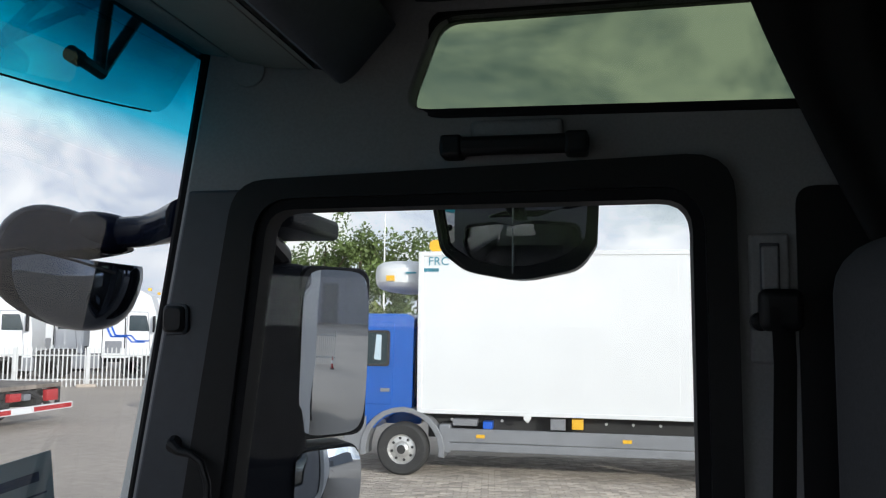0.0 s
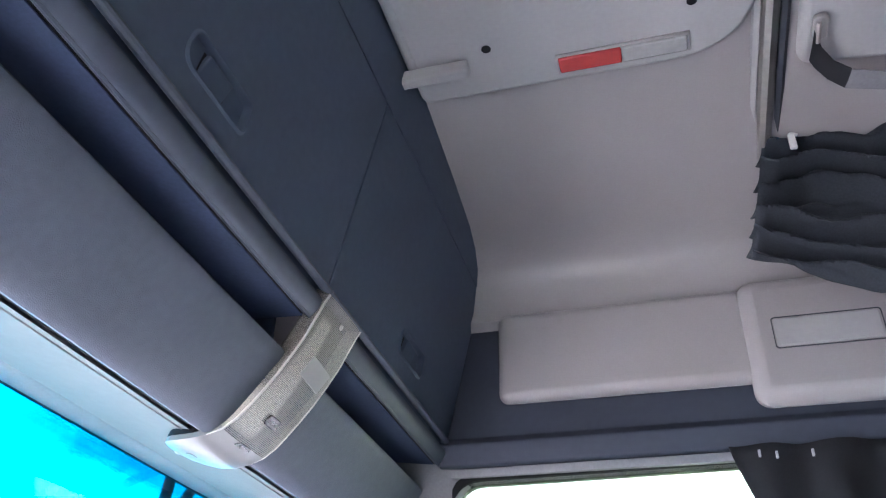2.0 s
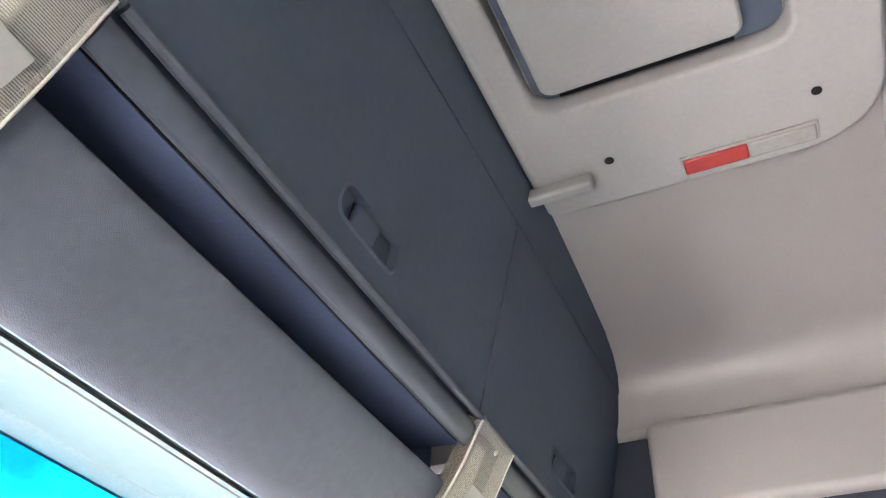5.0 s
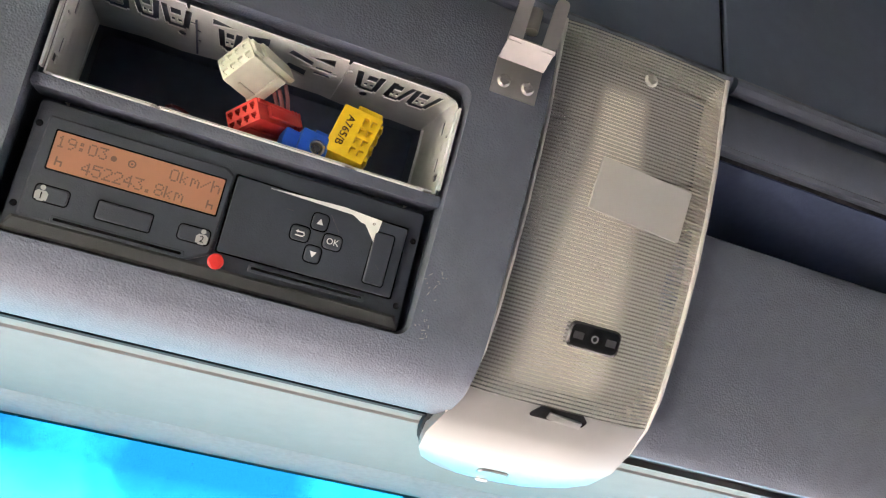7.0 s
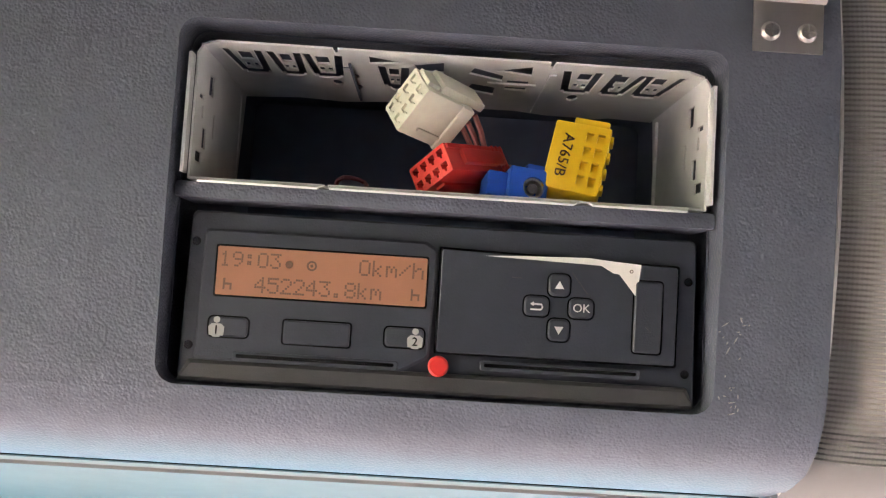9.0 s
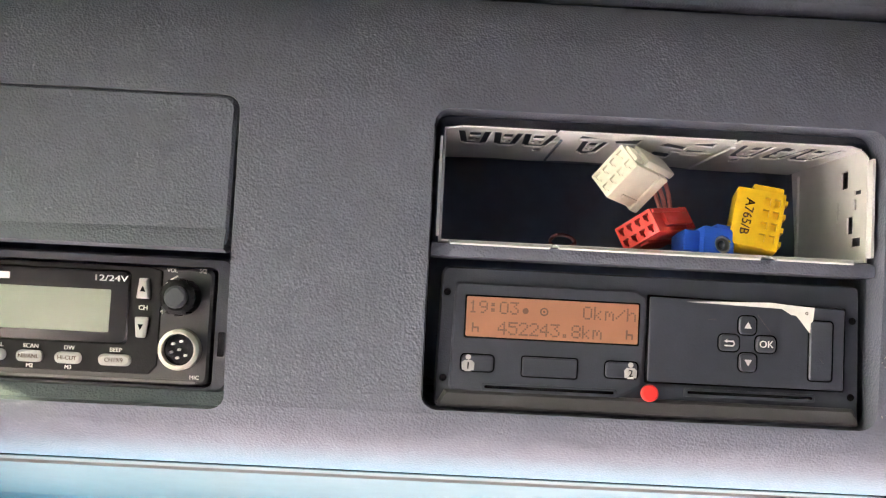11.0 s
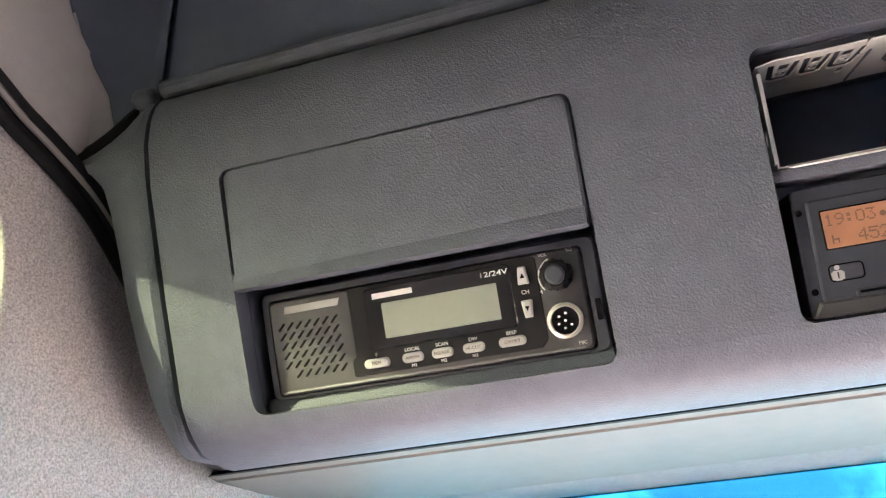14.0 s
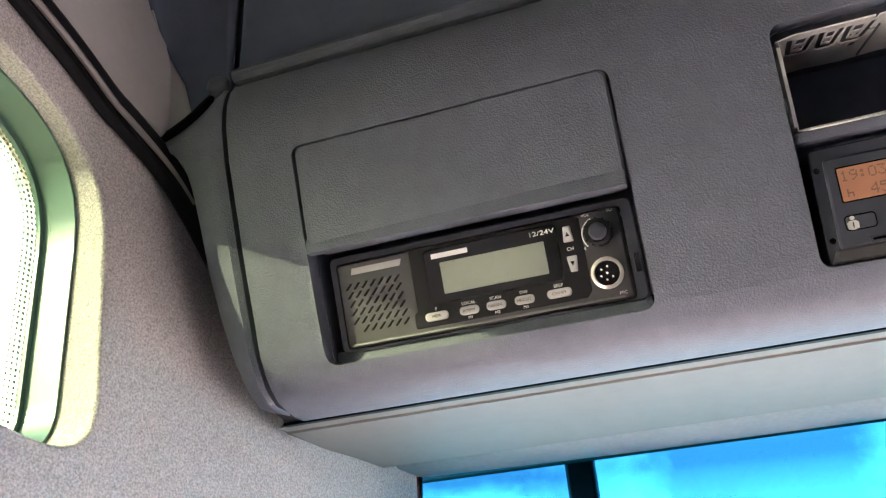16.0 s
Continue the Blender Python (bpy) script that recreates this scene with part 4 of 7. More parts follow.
part("gap_strip", sweep_y(thick([face_xz(u, n - 0.009) for u, n in FACE_UN], 0.01), Y_GAP - 0.014, Y_GAP + 0.012), M_BLACK, console)

# open shelf between the lamps
lip = [(-0.0385, -0.0385), (-0.0370, -0.0315), (-0.0305, -0.0260), (-0.015, -0.0215), (0.0, -0.019), (0.05, -0.0155), (0.085, -0.0130), (0.094, -0.0130), (0.0985, -0.0145), (0.100, -0.018)]
END_R = 1.352
for ya, yb in ((Y_LAMP + 0.0535, Y_LAMP_R - 0.0535), (Y_LAMP_R + 0.0535, END_R)):
    part("shelf_front", sweep_y(thick([face_xz(u, n) for u, n in lip], 0.014), ya, yb), M_CONSOLE, console)
shelf = [(-0.366, 3.003), (-0.41, 2.985), (-0.56, 2.975), (-0.575, 2.985), (-0.575, 3.06), (-0.56, 3.072), (-0.345, 3.0605)]
for ya, yb in ((Y_LAMP + 0.0550, Y_LAMP_R - 0.0550), (Y_LAMP_R + 0.0550, RIGHT_WALL)):
    part("shelf_tray", sweep_y(thick(shelf[::-1], 0.006), ya, yb), M_NAVY, console)
    part("gap_backing", box((-0.352, ya, 3.056), (-0.3345, yb - 0.004, 3.096)), M_BLACK, console)
for y in (Y_LAMP + 0.0495, Y_LAMP_R - 0.0555, Y_LAMP_R + 0.0495):
    part("shelf_end", box((-0.58, y, 2.97), (-0.385, y + 0.006, 3.07)), M_NAVY, console)
rail = [(-0.334, 3.0798), (-0.3225, 3.0790), (-0.3190, 3.0765), (-0.3180, 3.0715), (-0.3205, 3.0635), (-0.3255, 3.0560), (-0.3305, 3.0512), (-0.3335, 3.0500), (-0.3365, 3.0515), (-0.346, 3.0590)]
for ya, yb in ((0.073, Y_LAMP_R - 0.057), (Y_LAMP_R + 0.057, RIGHT_WALL)):
    part("shelf_rail", sweep_y(thick(rail, -0.010), ya, yb), M_RAIL, console)
    part("lip_line", tube([(-0.3330, ya, 3.0508), (-0.3330, yb, 3.0508)], 0.0026, 6), M_RAIL, console)
part("gap_backing", box((-0.352, -0.66, 3.056), (-0.3345, Y_LAMP - 0.052, 3.096)), M_BLACK, console)
bevel_mod(part("rail_end", box((-0.332, -0.640, 3.082), (-0.311, -0.6245, 3.094)), M_CONSOLE, console), 0.004, 3)


# locker lids
def lid_x(z):
    return -0.318 + 0.2 * (z - 3.1)


def locker_lid(y0, y1, latch_y, y0t=None, y1t=None):
    t = tagged(empty("locker_lid", (-0.3, (y0 + y1) / 2, 3.1)), "closed dark blue-grey overhead locker lid with a recessed latch", "locker lid", group="overhead locker lids")
    line = [(lid_x(3.0995) - 0.002, 3.0995), (lid_x(3.1005), 3.1005), (lid_x(3.25) + 0.001, 3.25), (lid_x(3.416), 3.416)]
    nose = [(lid_x(3.0995) - 0.003, 3.0995), (lid_x(3.0995) + 0.0012, 3.0995), (lid_x(3.098) + 0.0048, 3.098), (lid_x(3.095) + 0.0078, 3.095), (lid_x(3.0915) + 0.0090, 3.0915), (lid_x(3.0885) + 0.0080, 3.0885), (lid_x(3.0868) + 0.0050, 3.0868), (lid_x(3.0872) + 0.0015, 3.0872), (lid_x(3.090) - 0.002, 3.090)]
    under(part("edge_roll", sweep_y(nose, y0 + 0.0018, y1 - 0.0018), M_CONSOLE), t)
    bm = sweep_y(thick(line, 0.018), y0 + 0.0018, y1 - 0.0018)
    for v in bm.verts:
        k = (v.co.z - 3.1) / 0.316
        if y1t and v.co.y > (y0 + y1) / 2:
            v.co.y += (y1t - y1) * k
        if y0t and v.co.y < (y0 + y1) / 2:
            v.co.y += (y0t - y0) * k
    # the latch: a slanted recess with a dark paddle
    up = Vector((0.196, 0, 0.981))
    out = Vector((0.981, 0, -0.196))
    base = Matrix(((0, up.x, out.x, lid_x(3.155)), (1, 0, 0, latch_y), (0, up.z, out.z, 3.155), (0, 0, 0, 1)))
    shape = round_poly([(-0.056, -0.020), (0.062, -0.020), (0.060, 0.019), (-0.054, 0.019)], [0.018, 0.008, 0.008, 0.014])
    bm = cut(bm, [slab(shape, -0.012, 0.02, base)])
    under(bevel_mod(part("panel", bm, M_LID), 0.0012, 2), t)
    under(part("latch_recess", slab(grow(shape, 0.001), -0.016, -0.010, base), M_LID), t)
    under(part("latch_rim", cut(slab(grow(shape, 0.0045), -0.004, 0.0030, base, chamfer=0.0022), [slab(shape, -0.02, 0.02, base)]), M_LID), t)
    under(part("latch_gap", box((-0.026, -0.0190, -0.0105), (0.026, 0.0150, -0.0085), m=base), M_BLACK), t)
    pad_m = base @ pose(-0.004, 0, -0.006, 14, 0, 0)
    under(bevel_mod(part("latch_paddle", box((-0.020, -0.0165, -0.004), (0.026, 0.0125, 0.004), m=pad_m), M_LID), 0.0015, 2), t)
    return t


locker_lid(-0.622, 0.078, -0.33)
locker_lid(0.078, 0.763, 0.428)
locker_lid(0.763, 1.345, 1.082, y1t=1.325)
for y in (0.078, 0.763):
    seam = box((-0.002, y - 0.0019, 0.0), (0.001, y + 0.0019, 0.316), m=Matrix.Translation((lid_x(3.1) - 0.0045, 0, 3.1)))
    for v in seam.verts:
        v.co.x += 0.2 * (v.co.z - 3.1)
    tagged(part("lid_gap", seam, M_BLACK), "dark gap between two locker lids", "gap", kind="structure")


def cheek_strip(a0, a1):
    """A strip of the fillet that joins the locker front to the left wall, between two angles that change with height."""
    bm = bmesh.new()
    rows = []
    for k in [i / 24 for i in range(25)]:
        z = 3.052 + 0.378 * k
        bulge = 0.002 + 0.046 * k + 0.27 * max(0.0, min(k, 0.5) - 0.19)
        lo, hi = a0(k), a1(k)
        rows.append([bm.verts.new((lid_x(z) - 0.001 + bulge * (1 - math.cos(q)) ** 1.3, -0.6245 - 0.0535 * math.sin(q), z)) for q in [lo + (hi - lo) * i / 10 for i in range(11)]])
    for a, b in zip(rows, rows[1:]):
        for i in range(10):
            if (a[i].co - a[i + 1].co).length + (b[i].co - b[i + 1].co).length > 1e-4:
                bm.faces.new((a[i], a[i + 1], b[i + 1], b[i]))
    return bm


# the dark colour stops at this angle, along the edge of the shade
def cheek_shade_edge(k):
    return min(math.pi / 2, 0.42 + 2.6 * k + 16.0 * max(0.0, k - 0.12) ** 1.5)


# one fillet in two colours: the shade is put into the dark part
cheek = tagged(part("shaded_cheek", cheek_strip(lambda k: 0.0, cheek_shade_edge), M_LID), "curved end of the overhead lockers, coloured dark blue-grey where shade falls", "fascia", kind="structure")
corner = tagged(part("pale_cheek", cheek_strip(cheek_shade_edge, lambda k: math.pi / 2), M_PANEL), "pale grey unshaded rest of the curved end beside the overhead lockers", "trim", kind="structure")
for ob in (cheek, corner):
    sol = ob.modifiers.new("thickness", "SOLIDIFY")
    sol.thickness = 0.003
lidframe = tagged(part("locker_frame", sweep_y(thick([(lid_x(3.08) - 0.010, 3.08), (lid_x(3.30) - 0.008, 3.30), (lid_x(3.60) - 0.003, 3.60)], 0.02), LEFT_WALL, RIGHT_WALL), M_LID), "dark blue-grey locker frame under the roof", "locker frame", kind="structure")
topf = tagged(part("locker_fascia", sweep_y(thick([(lid_x(3.418), 3.418), (lid_x(3.58), 3.58)], 0.006), LEFT_WALL, RIGHT_WALL), M_LID), "dark blue-grey fascia strip above the locker lids", "fascia", kind="structure")
endf = tagged(part("locker_end", sweep_y(thick([(lid_x(3.09) - 0.001, 3.09), (lid_x(3.42) - 0.001, 3.42)], 0.006), 1.328, RIGHT_WALL), M_LID), "dark end strip of the overhead lockers", "fascia", kind="structure")

# header trim over the windscreen
trim_line = [(-0.4745, 2.9120), (-0.4700, 2.9052), (-0.52, 2.9160), (-0.58, 2.929), (-0.616, 2.9355), (-0.620, 2.941)]
bm = sweep_y(thick(trim_line, -0.010), -0.6395, 1.29, steps=24)
for v in bm.verts:
    if v.co.y > 1.26:
        v.co.y -= 1.6 * (0.020 - 0.045 * max(0.0, (-0.455 - v.co.x) / 0.17))
    elif v.co.y < -0.63 and v.co.x < -0.575:
        v.co.y += 0.35 * (-0.575 - v.co.x)
tagged(bevel_mod(part("header_trim", bm, M_TRIM), 0.0015, 2), "light grey header trim over the windscreen", "trim", kind="structure")
# black strip added in the open seam, for the shade in it
tagged(part("seam_shade_strip", sweep_y([(-0.4650, 2.9035), (-0.4702, 2.9050), (-0.4720, 2.9085), (-0.4655, 2.9060)], -0.634, -0.047), M_RUBBER), "thin black strip put in for the shade in the seam between console and header trim", "seal", kind="structure")
strip = [(-0.632, 2.945), (-0.638, 2.943), (-0.675, 2.949), (-0.695, 2.955), (-0.700, 2.962)]
tagged(part("header_strip", sweep_y(thick(strip, -0.008), -0.625, 1.30), M_WALL), "narrow grey strip along the windscreen's top", "trim", kind="structure")
tagged(part("header_backing", sweep_y([(-0.445, 2.917), (-0.62, 2.952), (-0.70, 2.970), (-0.74, 3.02), (-0.60, 2.968), (-0.45, 2.945)], -0.628, RIGHT_WALL - 0.005), M_BLACK), "black backing behind the header trim", "trim", kind="structure")
tagged(part("windscreen_edge", sweep_y([(-0.700, 2.960), (-0.716, 2.962), (-0.735, 2.985), (-0.70, 2.995)], -0.66, RIGHT_WALL - 0.01), M_RUBBER), "black rubber edge at the top of the windscreen", "seal", kind="structure")


# ---- map lamps ----
LAMP_LINE = [(-0.306, 3.0915), (-0.3115, 3.0835), (-0.320, 3.068), (-0.338, 3.030), (-0.352, 3.006), (-0.370, 2.979), (-0.386, 2.958), (-0.402, 2.939), (-0.417, 2.922), (-0.432, 2.910), (-0.450, 2.9025), (-0.468, 2.8985), (-0.488, 2.899), (-0.503, 2.9015), (-0.514, 2.9045), (-0.520, 2.907), (-0.524, 2.910), (-0.526, 2.916)]


def map_lamp():
    c = Vector((-0.40, Y_LAMP, 2.93))
    t = tagged(empty("map_lamp", c), "curved map lamp with a ribbed clear lens on the console", "lamp", group="map lamps")

    def ease(x):
        return max(0.0, min(1.0, (-0.395 - x) / 0.07))

    def half(x):
        h = 0.0545 + 0.005 * ease(x) ** 2
        return h if x > -0.455 else h * max(0.02, 1 - ((-0.455 - x) / 0.0725) ** 2.6) ** 0.48

    def mid(x):
        return -0.007 * ease(x) ** 2

    def skin(i0, i1, lift, wide, name, material, skirt=0.0, label=""):
        bm = bmesh.new()
        uvl = bm.loops.layers.uv.new("UVMap")
        rows, s = [], 0.0
        for i in range(i0, i1 + 1):
            x, z = LAMP_LINE[i]
            a, b = LAMP_LINE[max(i - 1, 0)], LAMP_LINE[min(i + 1, len(LAMP_LINE) - 1)]
            tx, tz = b[0] - a[0], b[1] - a[1]
            ln = math.hypot(tx, tz)
            nx, nz = -tz / ln, tx / ln            # out of the lens, into the cab
            if nx < 0 and nz > 0:
                nx, nz = -nx, -nz
            if i > i0:
                s += math.hypot(x - LAMP_LINE[i - 1][0], z - LAMP_LINE[i - 1][1])
            h = half(x) * wide(i) if callable(wide) else half(x) * wide
            row = []
            cols = [-1 + 2 * k / 10 for k in range(11)]
            for k, f in enumerate(cols):
                crown = 0.003 * (1 - abs(f) ** 4)
                row.append((bm.verts.new((x + nx * (lift + crown) - c.x, f * h + mid(x), z + nz * (lift + crown) - c.z)), f * h, s))
            if skirt:
                e0 = (bm.verts.new((x - nx * skirt - c.x, mid(x) - h, z - nz * skirt - c.z)), -h - skirt, s)
                e1 = (bm.verts.new((x - nx * skirt - c.x, mid(x) + h, z - nz * skirt - c.z)), h + skirt, s)
                row = [e0] + row + [e1]
            rows.append(row)
        for a, b in zip(rows, rows[1:]):
            for k in range(len(a) - 1):
                f = bm.faces.new((a[k][0], a[k + 1][0], b[k + 1][0], b[k][0]))
                for lp, q in zip(f.loops, (a[k], a[k + 1], b[k + 1], b[k])):
                    lp[uvl].uv = (q[1], q[2])
        return part(name, bm, material, t, label)

    last = len(LAMP_LINE) - 1
    skin(1, 9, 0.004, 1.0, "lens", M_LENS, 0.020, "clear ribbed plastic lens")
    skin(9, last, 0.004, 1.0, "lens_end", M_LENS_END, 0.030, "frosted pale lens end")
    # larger black skin added for the dark, shaded gap round the lens end
    skin(9, last, -0.003, 1.035, "gasket", M_RUBBER, 0.020)
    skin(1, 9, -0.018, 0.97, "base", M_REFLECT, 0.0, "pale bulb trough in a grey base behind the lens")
    for sd in (-1, 1):
        pts = []
        for i in range(1, 11):
            x, z = LAMP_LINE[i]
            a, b2 = LAMP_LINE[i - 1], LAMP_LINE[i + 1]
            n = Vector((-(b2[1] - a[1]), b2[0] - a[0])).normalized()
            if n.x < 0:
                n = -n
            pts.append((x + n.x * 0.0035 - c.x, mid(x) + sd * half(x), z + n.y * 0.0035 - c.z))
        part("lens_edge", tube(pts, [0.0018] * 8 + [0.0012, 0.0006], 8), M_LENS_EDGE, t)
        wall_bm = bmesh.new()
        rows = []
        for p in pts:
            v = Vector(p)
            rows.append((wall_bm.verts.new(v), wall_bm.verts.new(v + Vector((-0.020, 0, 0.006)))))
        for a, b2 in zip(rows, rows[1:]):
            wall_bm.faces.new((a[0], a[1], b2[1], b2[0]))
        part("lens_side", wall_bm, M_LENS_EDGE, t)
    # top closing strip
    b = bmesh.new()
    pts = [LAMP_LINE[1], (LAMP_LINE[1][0] - 0.022, LAMP_LINE[1][1] + 0.002)]
    vs = [b.verts.new((x - c.x, y, z - c.z)) for y in (-0.0545, 0.0545) for x, z in pts]
    b.faces.new((vs[0], vs[1], vs[3], vs[2]))
    part("top_edge", b, M_LENS_END, t)

    def at(i, f, y, lift):
        """A frame on the lens between two points of its line."""
        a, b2 = Vector(LAMP_LINE[i]), Vector(LAMP_LINE[i + 1])
        p = a.lerp(b2, f)
        d = (a - b2).normalized()
        n = Vector((d.y, -d.x))
        if n.x < 0 and n.y > 0:
            n = -n
        return Matrix(((0, d.x, n.x, p.x + n.x * lift - c.x), (1, 0, 0, y), (0, d.y, n.y, p.y + n.y * lift - c.z), (0, 0, 0, 1)))

    m = at(4, 0.1, 0.009, 0.0078)
    patch = slab(rrect(0.058, 0.030, 0.001, 2), -0.001, 0.001, m @ pose(0, 0, 0, 0, 0, -4))
    part("bulb_cover", patch, M_PATCH, t, "square pale bulb cover")
    m = at(7, 0.0, 0.003, 0.0068)
    sw = part("switch", slab(rrect(0.032, 0.015, 0.004), -0.004, 0.0015, m, chamfer=0.0012), M_GLOSS, t, "black rocker switch")
    part("switch_mark", cut(slab(circle(0.0022, 14), 0.0014, 0.0019, m), [slab(circle(0.0014, 12), 0, 0.01, m)]), M_DIM, sw)
    for dx in (-0.010, 0.010):
        part("switch_bar", box((dx - 0.003, -0.002, 0.0014), (dx + 0.003, 0.002, 0.0017), m=m), M_RADIO, sw)
    m = at(9, 0.1, -0.002, 0.0068)
    lev = part("lever_slot", slab(round_poly([(-0.018, -0.004), (0.016, -0.004), (0.018, 0.000), (0.014, 0.004), (-0.012, 0.004)], 0.002), -0.001, 0.0008, m), M_GLOSS, t, "dark slot of the reading light")
    part("lever", box((-0.006, -0.0035, 0.0), (0.015, 0.001, 0.0022), 0.0008, m=m @ pose(0, 0, 0, 0, 0, -6)), M_LENS_END, lev)
    m = at(12, 0.5, -0.012, 0.0068)
    part("light_bead", slab(rrect(0.020, 0.011, 0.005), -0.002, 0.0016, m, chamfer=0.001), M_LENS_END, t)
    for i, f, y in ((2, 0.05, 0.003), (14, 0.6, -0.009)):
        m = at(i, f, y, 0.0068)
        bolt(t, m.translation, m, 0.0042)
    return t


lamp1 = map_lamp()
copy_thing(lamp1, Matrix.Translation((-0.40, Y_LAMP_R, 2.93)))

# spring clip beside the lamp
spring = tagged(empty("spring_clip", (0, 0, 0), FACE @ pose(-0.067, 0.146, 0.0085)), "bent bright steel spring clip screwed to the console", "clip")
b = box((-0.013, -0.016, 0.0), (0.013, 0.004, 0.0012), 0.0004)
part("plate", b, M_STEEL, spring)
ramp = bmesh.new()
box((-0.013, 0.002, 0.0), (0.013, 0.016, 0.0012), bm=ramp, m=pose(0, 0.002, 0, 52, 0, 0))
part("web", ramp, M_STEEL, spring)
for x in (-0.0095, 0.0095):
    pr = round_poly([(x - 0.0040, 0.0), (x + 0.0040, 0.0), (x + 0.0036, 0.0285), (x - 0.0036, 0.0285)], [0.0003, 0.0003, 0.0034, 0.0034], 4)
    part("prong", slab(pr, 0, 0.0012, pose(0, 0.0095, 0.0105, 14, 0, 0)), M_STEEL, spring)
part("roller", tube([(-0.002, 0.017, 0.012), (-0.001, 0.030, 0.009)], 0.0035, 12), M_STEEL, spring)
for x in (-0.0068, 0.0068):
    bolt(spring, (x, -0.0085, 0.0012), Matrix(), 0.0036)

# ---- empty radio cage with loose plugs ----
def on_face(name, x, u, n, label, category, group=""):
    return tagged(empty(name, m=FACE @ pose(x, u, n)), label, category, group)


cage = on_face("radio_cage", -0.1885, 0.0965, 0.0, "bare zinc-plated radio mounting cage, empty of its radio", "radio cage")
CW, CH, CD = 0.0960, 0.0258, 0.081


def sheet(poly, axis, at, th, holes, name):
    """A thin sheet: its outline in two axes, with holes punched through."""
    if axis == "y":
        m = Matrix(((1, 0, 0, 0), (0, 0, 1, at), (0, 1, 0, 0), (0, 0, 0, 1)))
    else:
        m = Matrix(((0, 0, 1, at), (1, 0, 0, 0), (0, 1, 0, 0), (0, 0, 0, 1)))
    bm = slab(poly, 0, th, m)
    bm = cut(bm, [slab(h, -0.004, 0.004 + th, m) for h in holes])
    return part(name, bm, M_ZINC, cage)


def rect(x0, y0, x1, y1):
    return [(x0, y0), (x1, y0), (x1, y1), (x0, y1)]


def tee(cx, z, w=0.0062, lean=0.0):
    """A punched tab: a U-shaped slot with leaning legs round a pierced tongue."""
    def bar(xa, za, xb, zb, t):
        return [(xa - t, za), (xa + t, za), (xb + t, zb), (xb - t, zb)][::-1]
    o = [bar(cx - w + lean, z, cx - w * 0.72, z - 0.0145, 0.0016), bar(cx + w + lean, z, cx + w * 0.72, z - 0.0145, 0.0016)]
    o += [rect(cx - w * 0.72, z - 0.0156, cx + w * 0.72, z - 0.0124), rect(cx - w * 0.42, z - 0.0060, cx + w * 0.42, z - 0.0012)]
    return o + [rect(cx - w * 0.42, z - 0.0108, cx - w * 0.10, z - 0.0082), rect(cx + w * 0.12, z - 0.0108, cx + w * 0.44, z - 0.0082)]


holes = []
for cx, w_, lean in ((-0.0815, 0.0062, -0.0005), (-0.0660, 0.0052, 0.0), (-0.0515, 0.0062, 0.0005), (0.0515, 0.0062, -0.0015), (0.0665, 0.0050, 0.0020), (0.0810, 0.0062, 0.0015)):
    holes += tee(cx, -0.003, w_, lean)
holes += [rect(-0.0445, -0.012, -0.0405, -0.010), circle(0.0022, 10, -0.049, -0.022), circle(0.0013, 8, -0.040, -0.016), circle(0.0013, 8, -0.040, -0.024)]
holes += tee(-0.024, -0.008, 0.0048)
holes += [circle(0.0024, 10, -0.024, -0.023), [(-0.033, -0.002), (-0.019, -0.005), (-0.033, -0.007)], [(0.030, -0.002), (0.016, -0.006), (0.031, -0.008)], [(-0.016, -0.006), (-0.004, -0.003), (-0.004, -0.010), (-0.014, -0.010)],
          [(0.008, -0.005), (0.020, -0.009), (0.020, -0.013), (0.006, -0.009)], rect(0.022, -0.019, 0.031, -0.012), [(0.008, -0.016), (0.018, -0.018), (0.018, -0.024), (0.006, -0.021)], circle(0.0024, 10, 0.052, -0.022)]
back = [(CW, -CD), (0.075, -CD + 0.003), (0.07, -CD), (0.045, -CD + 0.001), (0.03, -CD + 0.006), (0.0, -CD + 0.005), (-0.03, -CD + 0.007), (-0.05, -CD + 0.002), (-0.07, -CD + 0.005), (-CW, -CD)]
deep = 2.05
holes = [[(x, z * deep) for x, z in h] for h in holes]
sheet([(-CW + 0.008, 0.002), (-0.046, 0.002), (-0.0455, -0.004), (-0.0445, -0.004), (-0.044, 0.002), (0.036, 0.002), (0.0365, -0.004), (0.0375, -0.004), (0.038, 0.002), (CW - 0.008, 0.002), (CW, -0.004)] + back + [(-CW, -0.004)], "y", CH, 0.0008, holes, "top_sheet")
sheet([(-CW, 0.001), (-0.046, 0.0025), (-0.0455, -0.001), (-0.0445, -0.001), (-0.044, 0.0025), (0.049, 0.003), (0.052, 0.001), (CW - 0.002, 0.003), (CW, -0.014), (-CW, -0.014)], "y", -CH, 0.0008, [], "bottom_sheet")
sideholes = [rect(-0.012, -0.016, -0.004, -0.011), rect(0.010, -0.022, 0.018, -0.016), rect(-0.001, -0.010, 0.004, -0.008), rect(-0.006, -0.026, 0.004, -0.0245), rect(0.006, -0.010, 0.008, -0.004), rect(-0.018, -0.012, -0.014, -0.004)]
for sx in (-1, 1):
    sheet([(-CH, 0.001), (CH - 0.004, 0.001), (CH, -0.004), (CH, -CD + 0.004), (-CH, -CD + 0.012)], "x", sx * CW, 0.0008, sideholes, "side_sheet")
for x0, x1 in ((-CW + 0.004, -0.0452), (-0.0438, 0.0485), (0.0525, CW - 0.006)):
    part("front_lip", slab([(x0, 0.0), (x1, 0.0), (x1 - 0.002, 0.0052), (x0 + 0.001, 0.0046)], 0, 0.0008, Matrix(((1, 0, 0, 0), (0, -0.35, 0.94, -CH), (0, 0.94, 0.35, 0.0015), (0, 0, 0, 1)))), M_ZINC, cage)
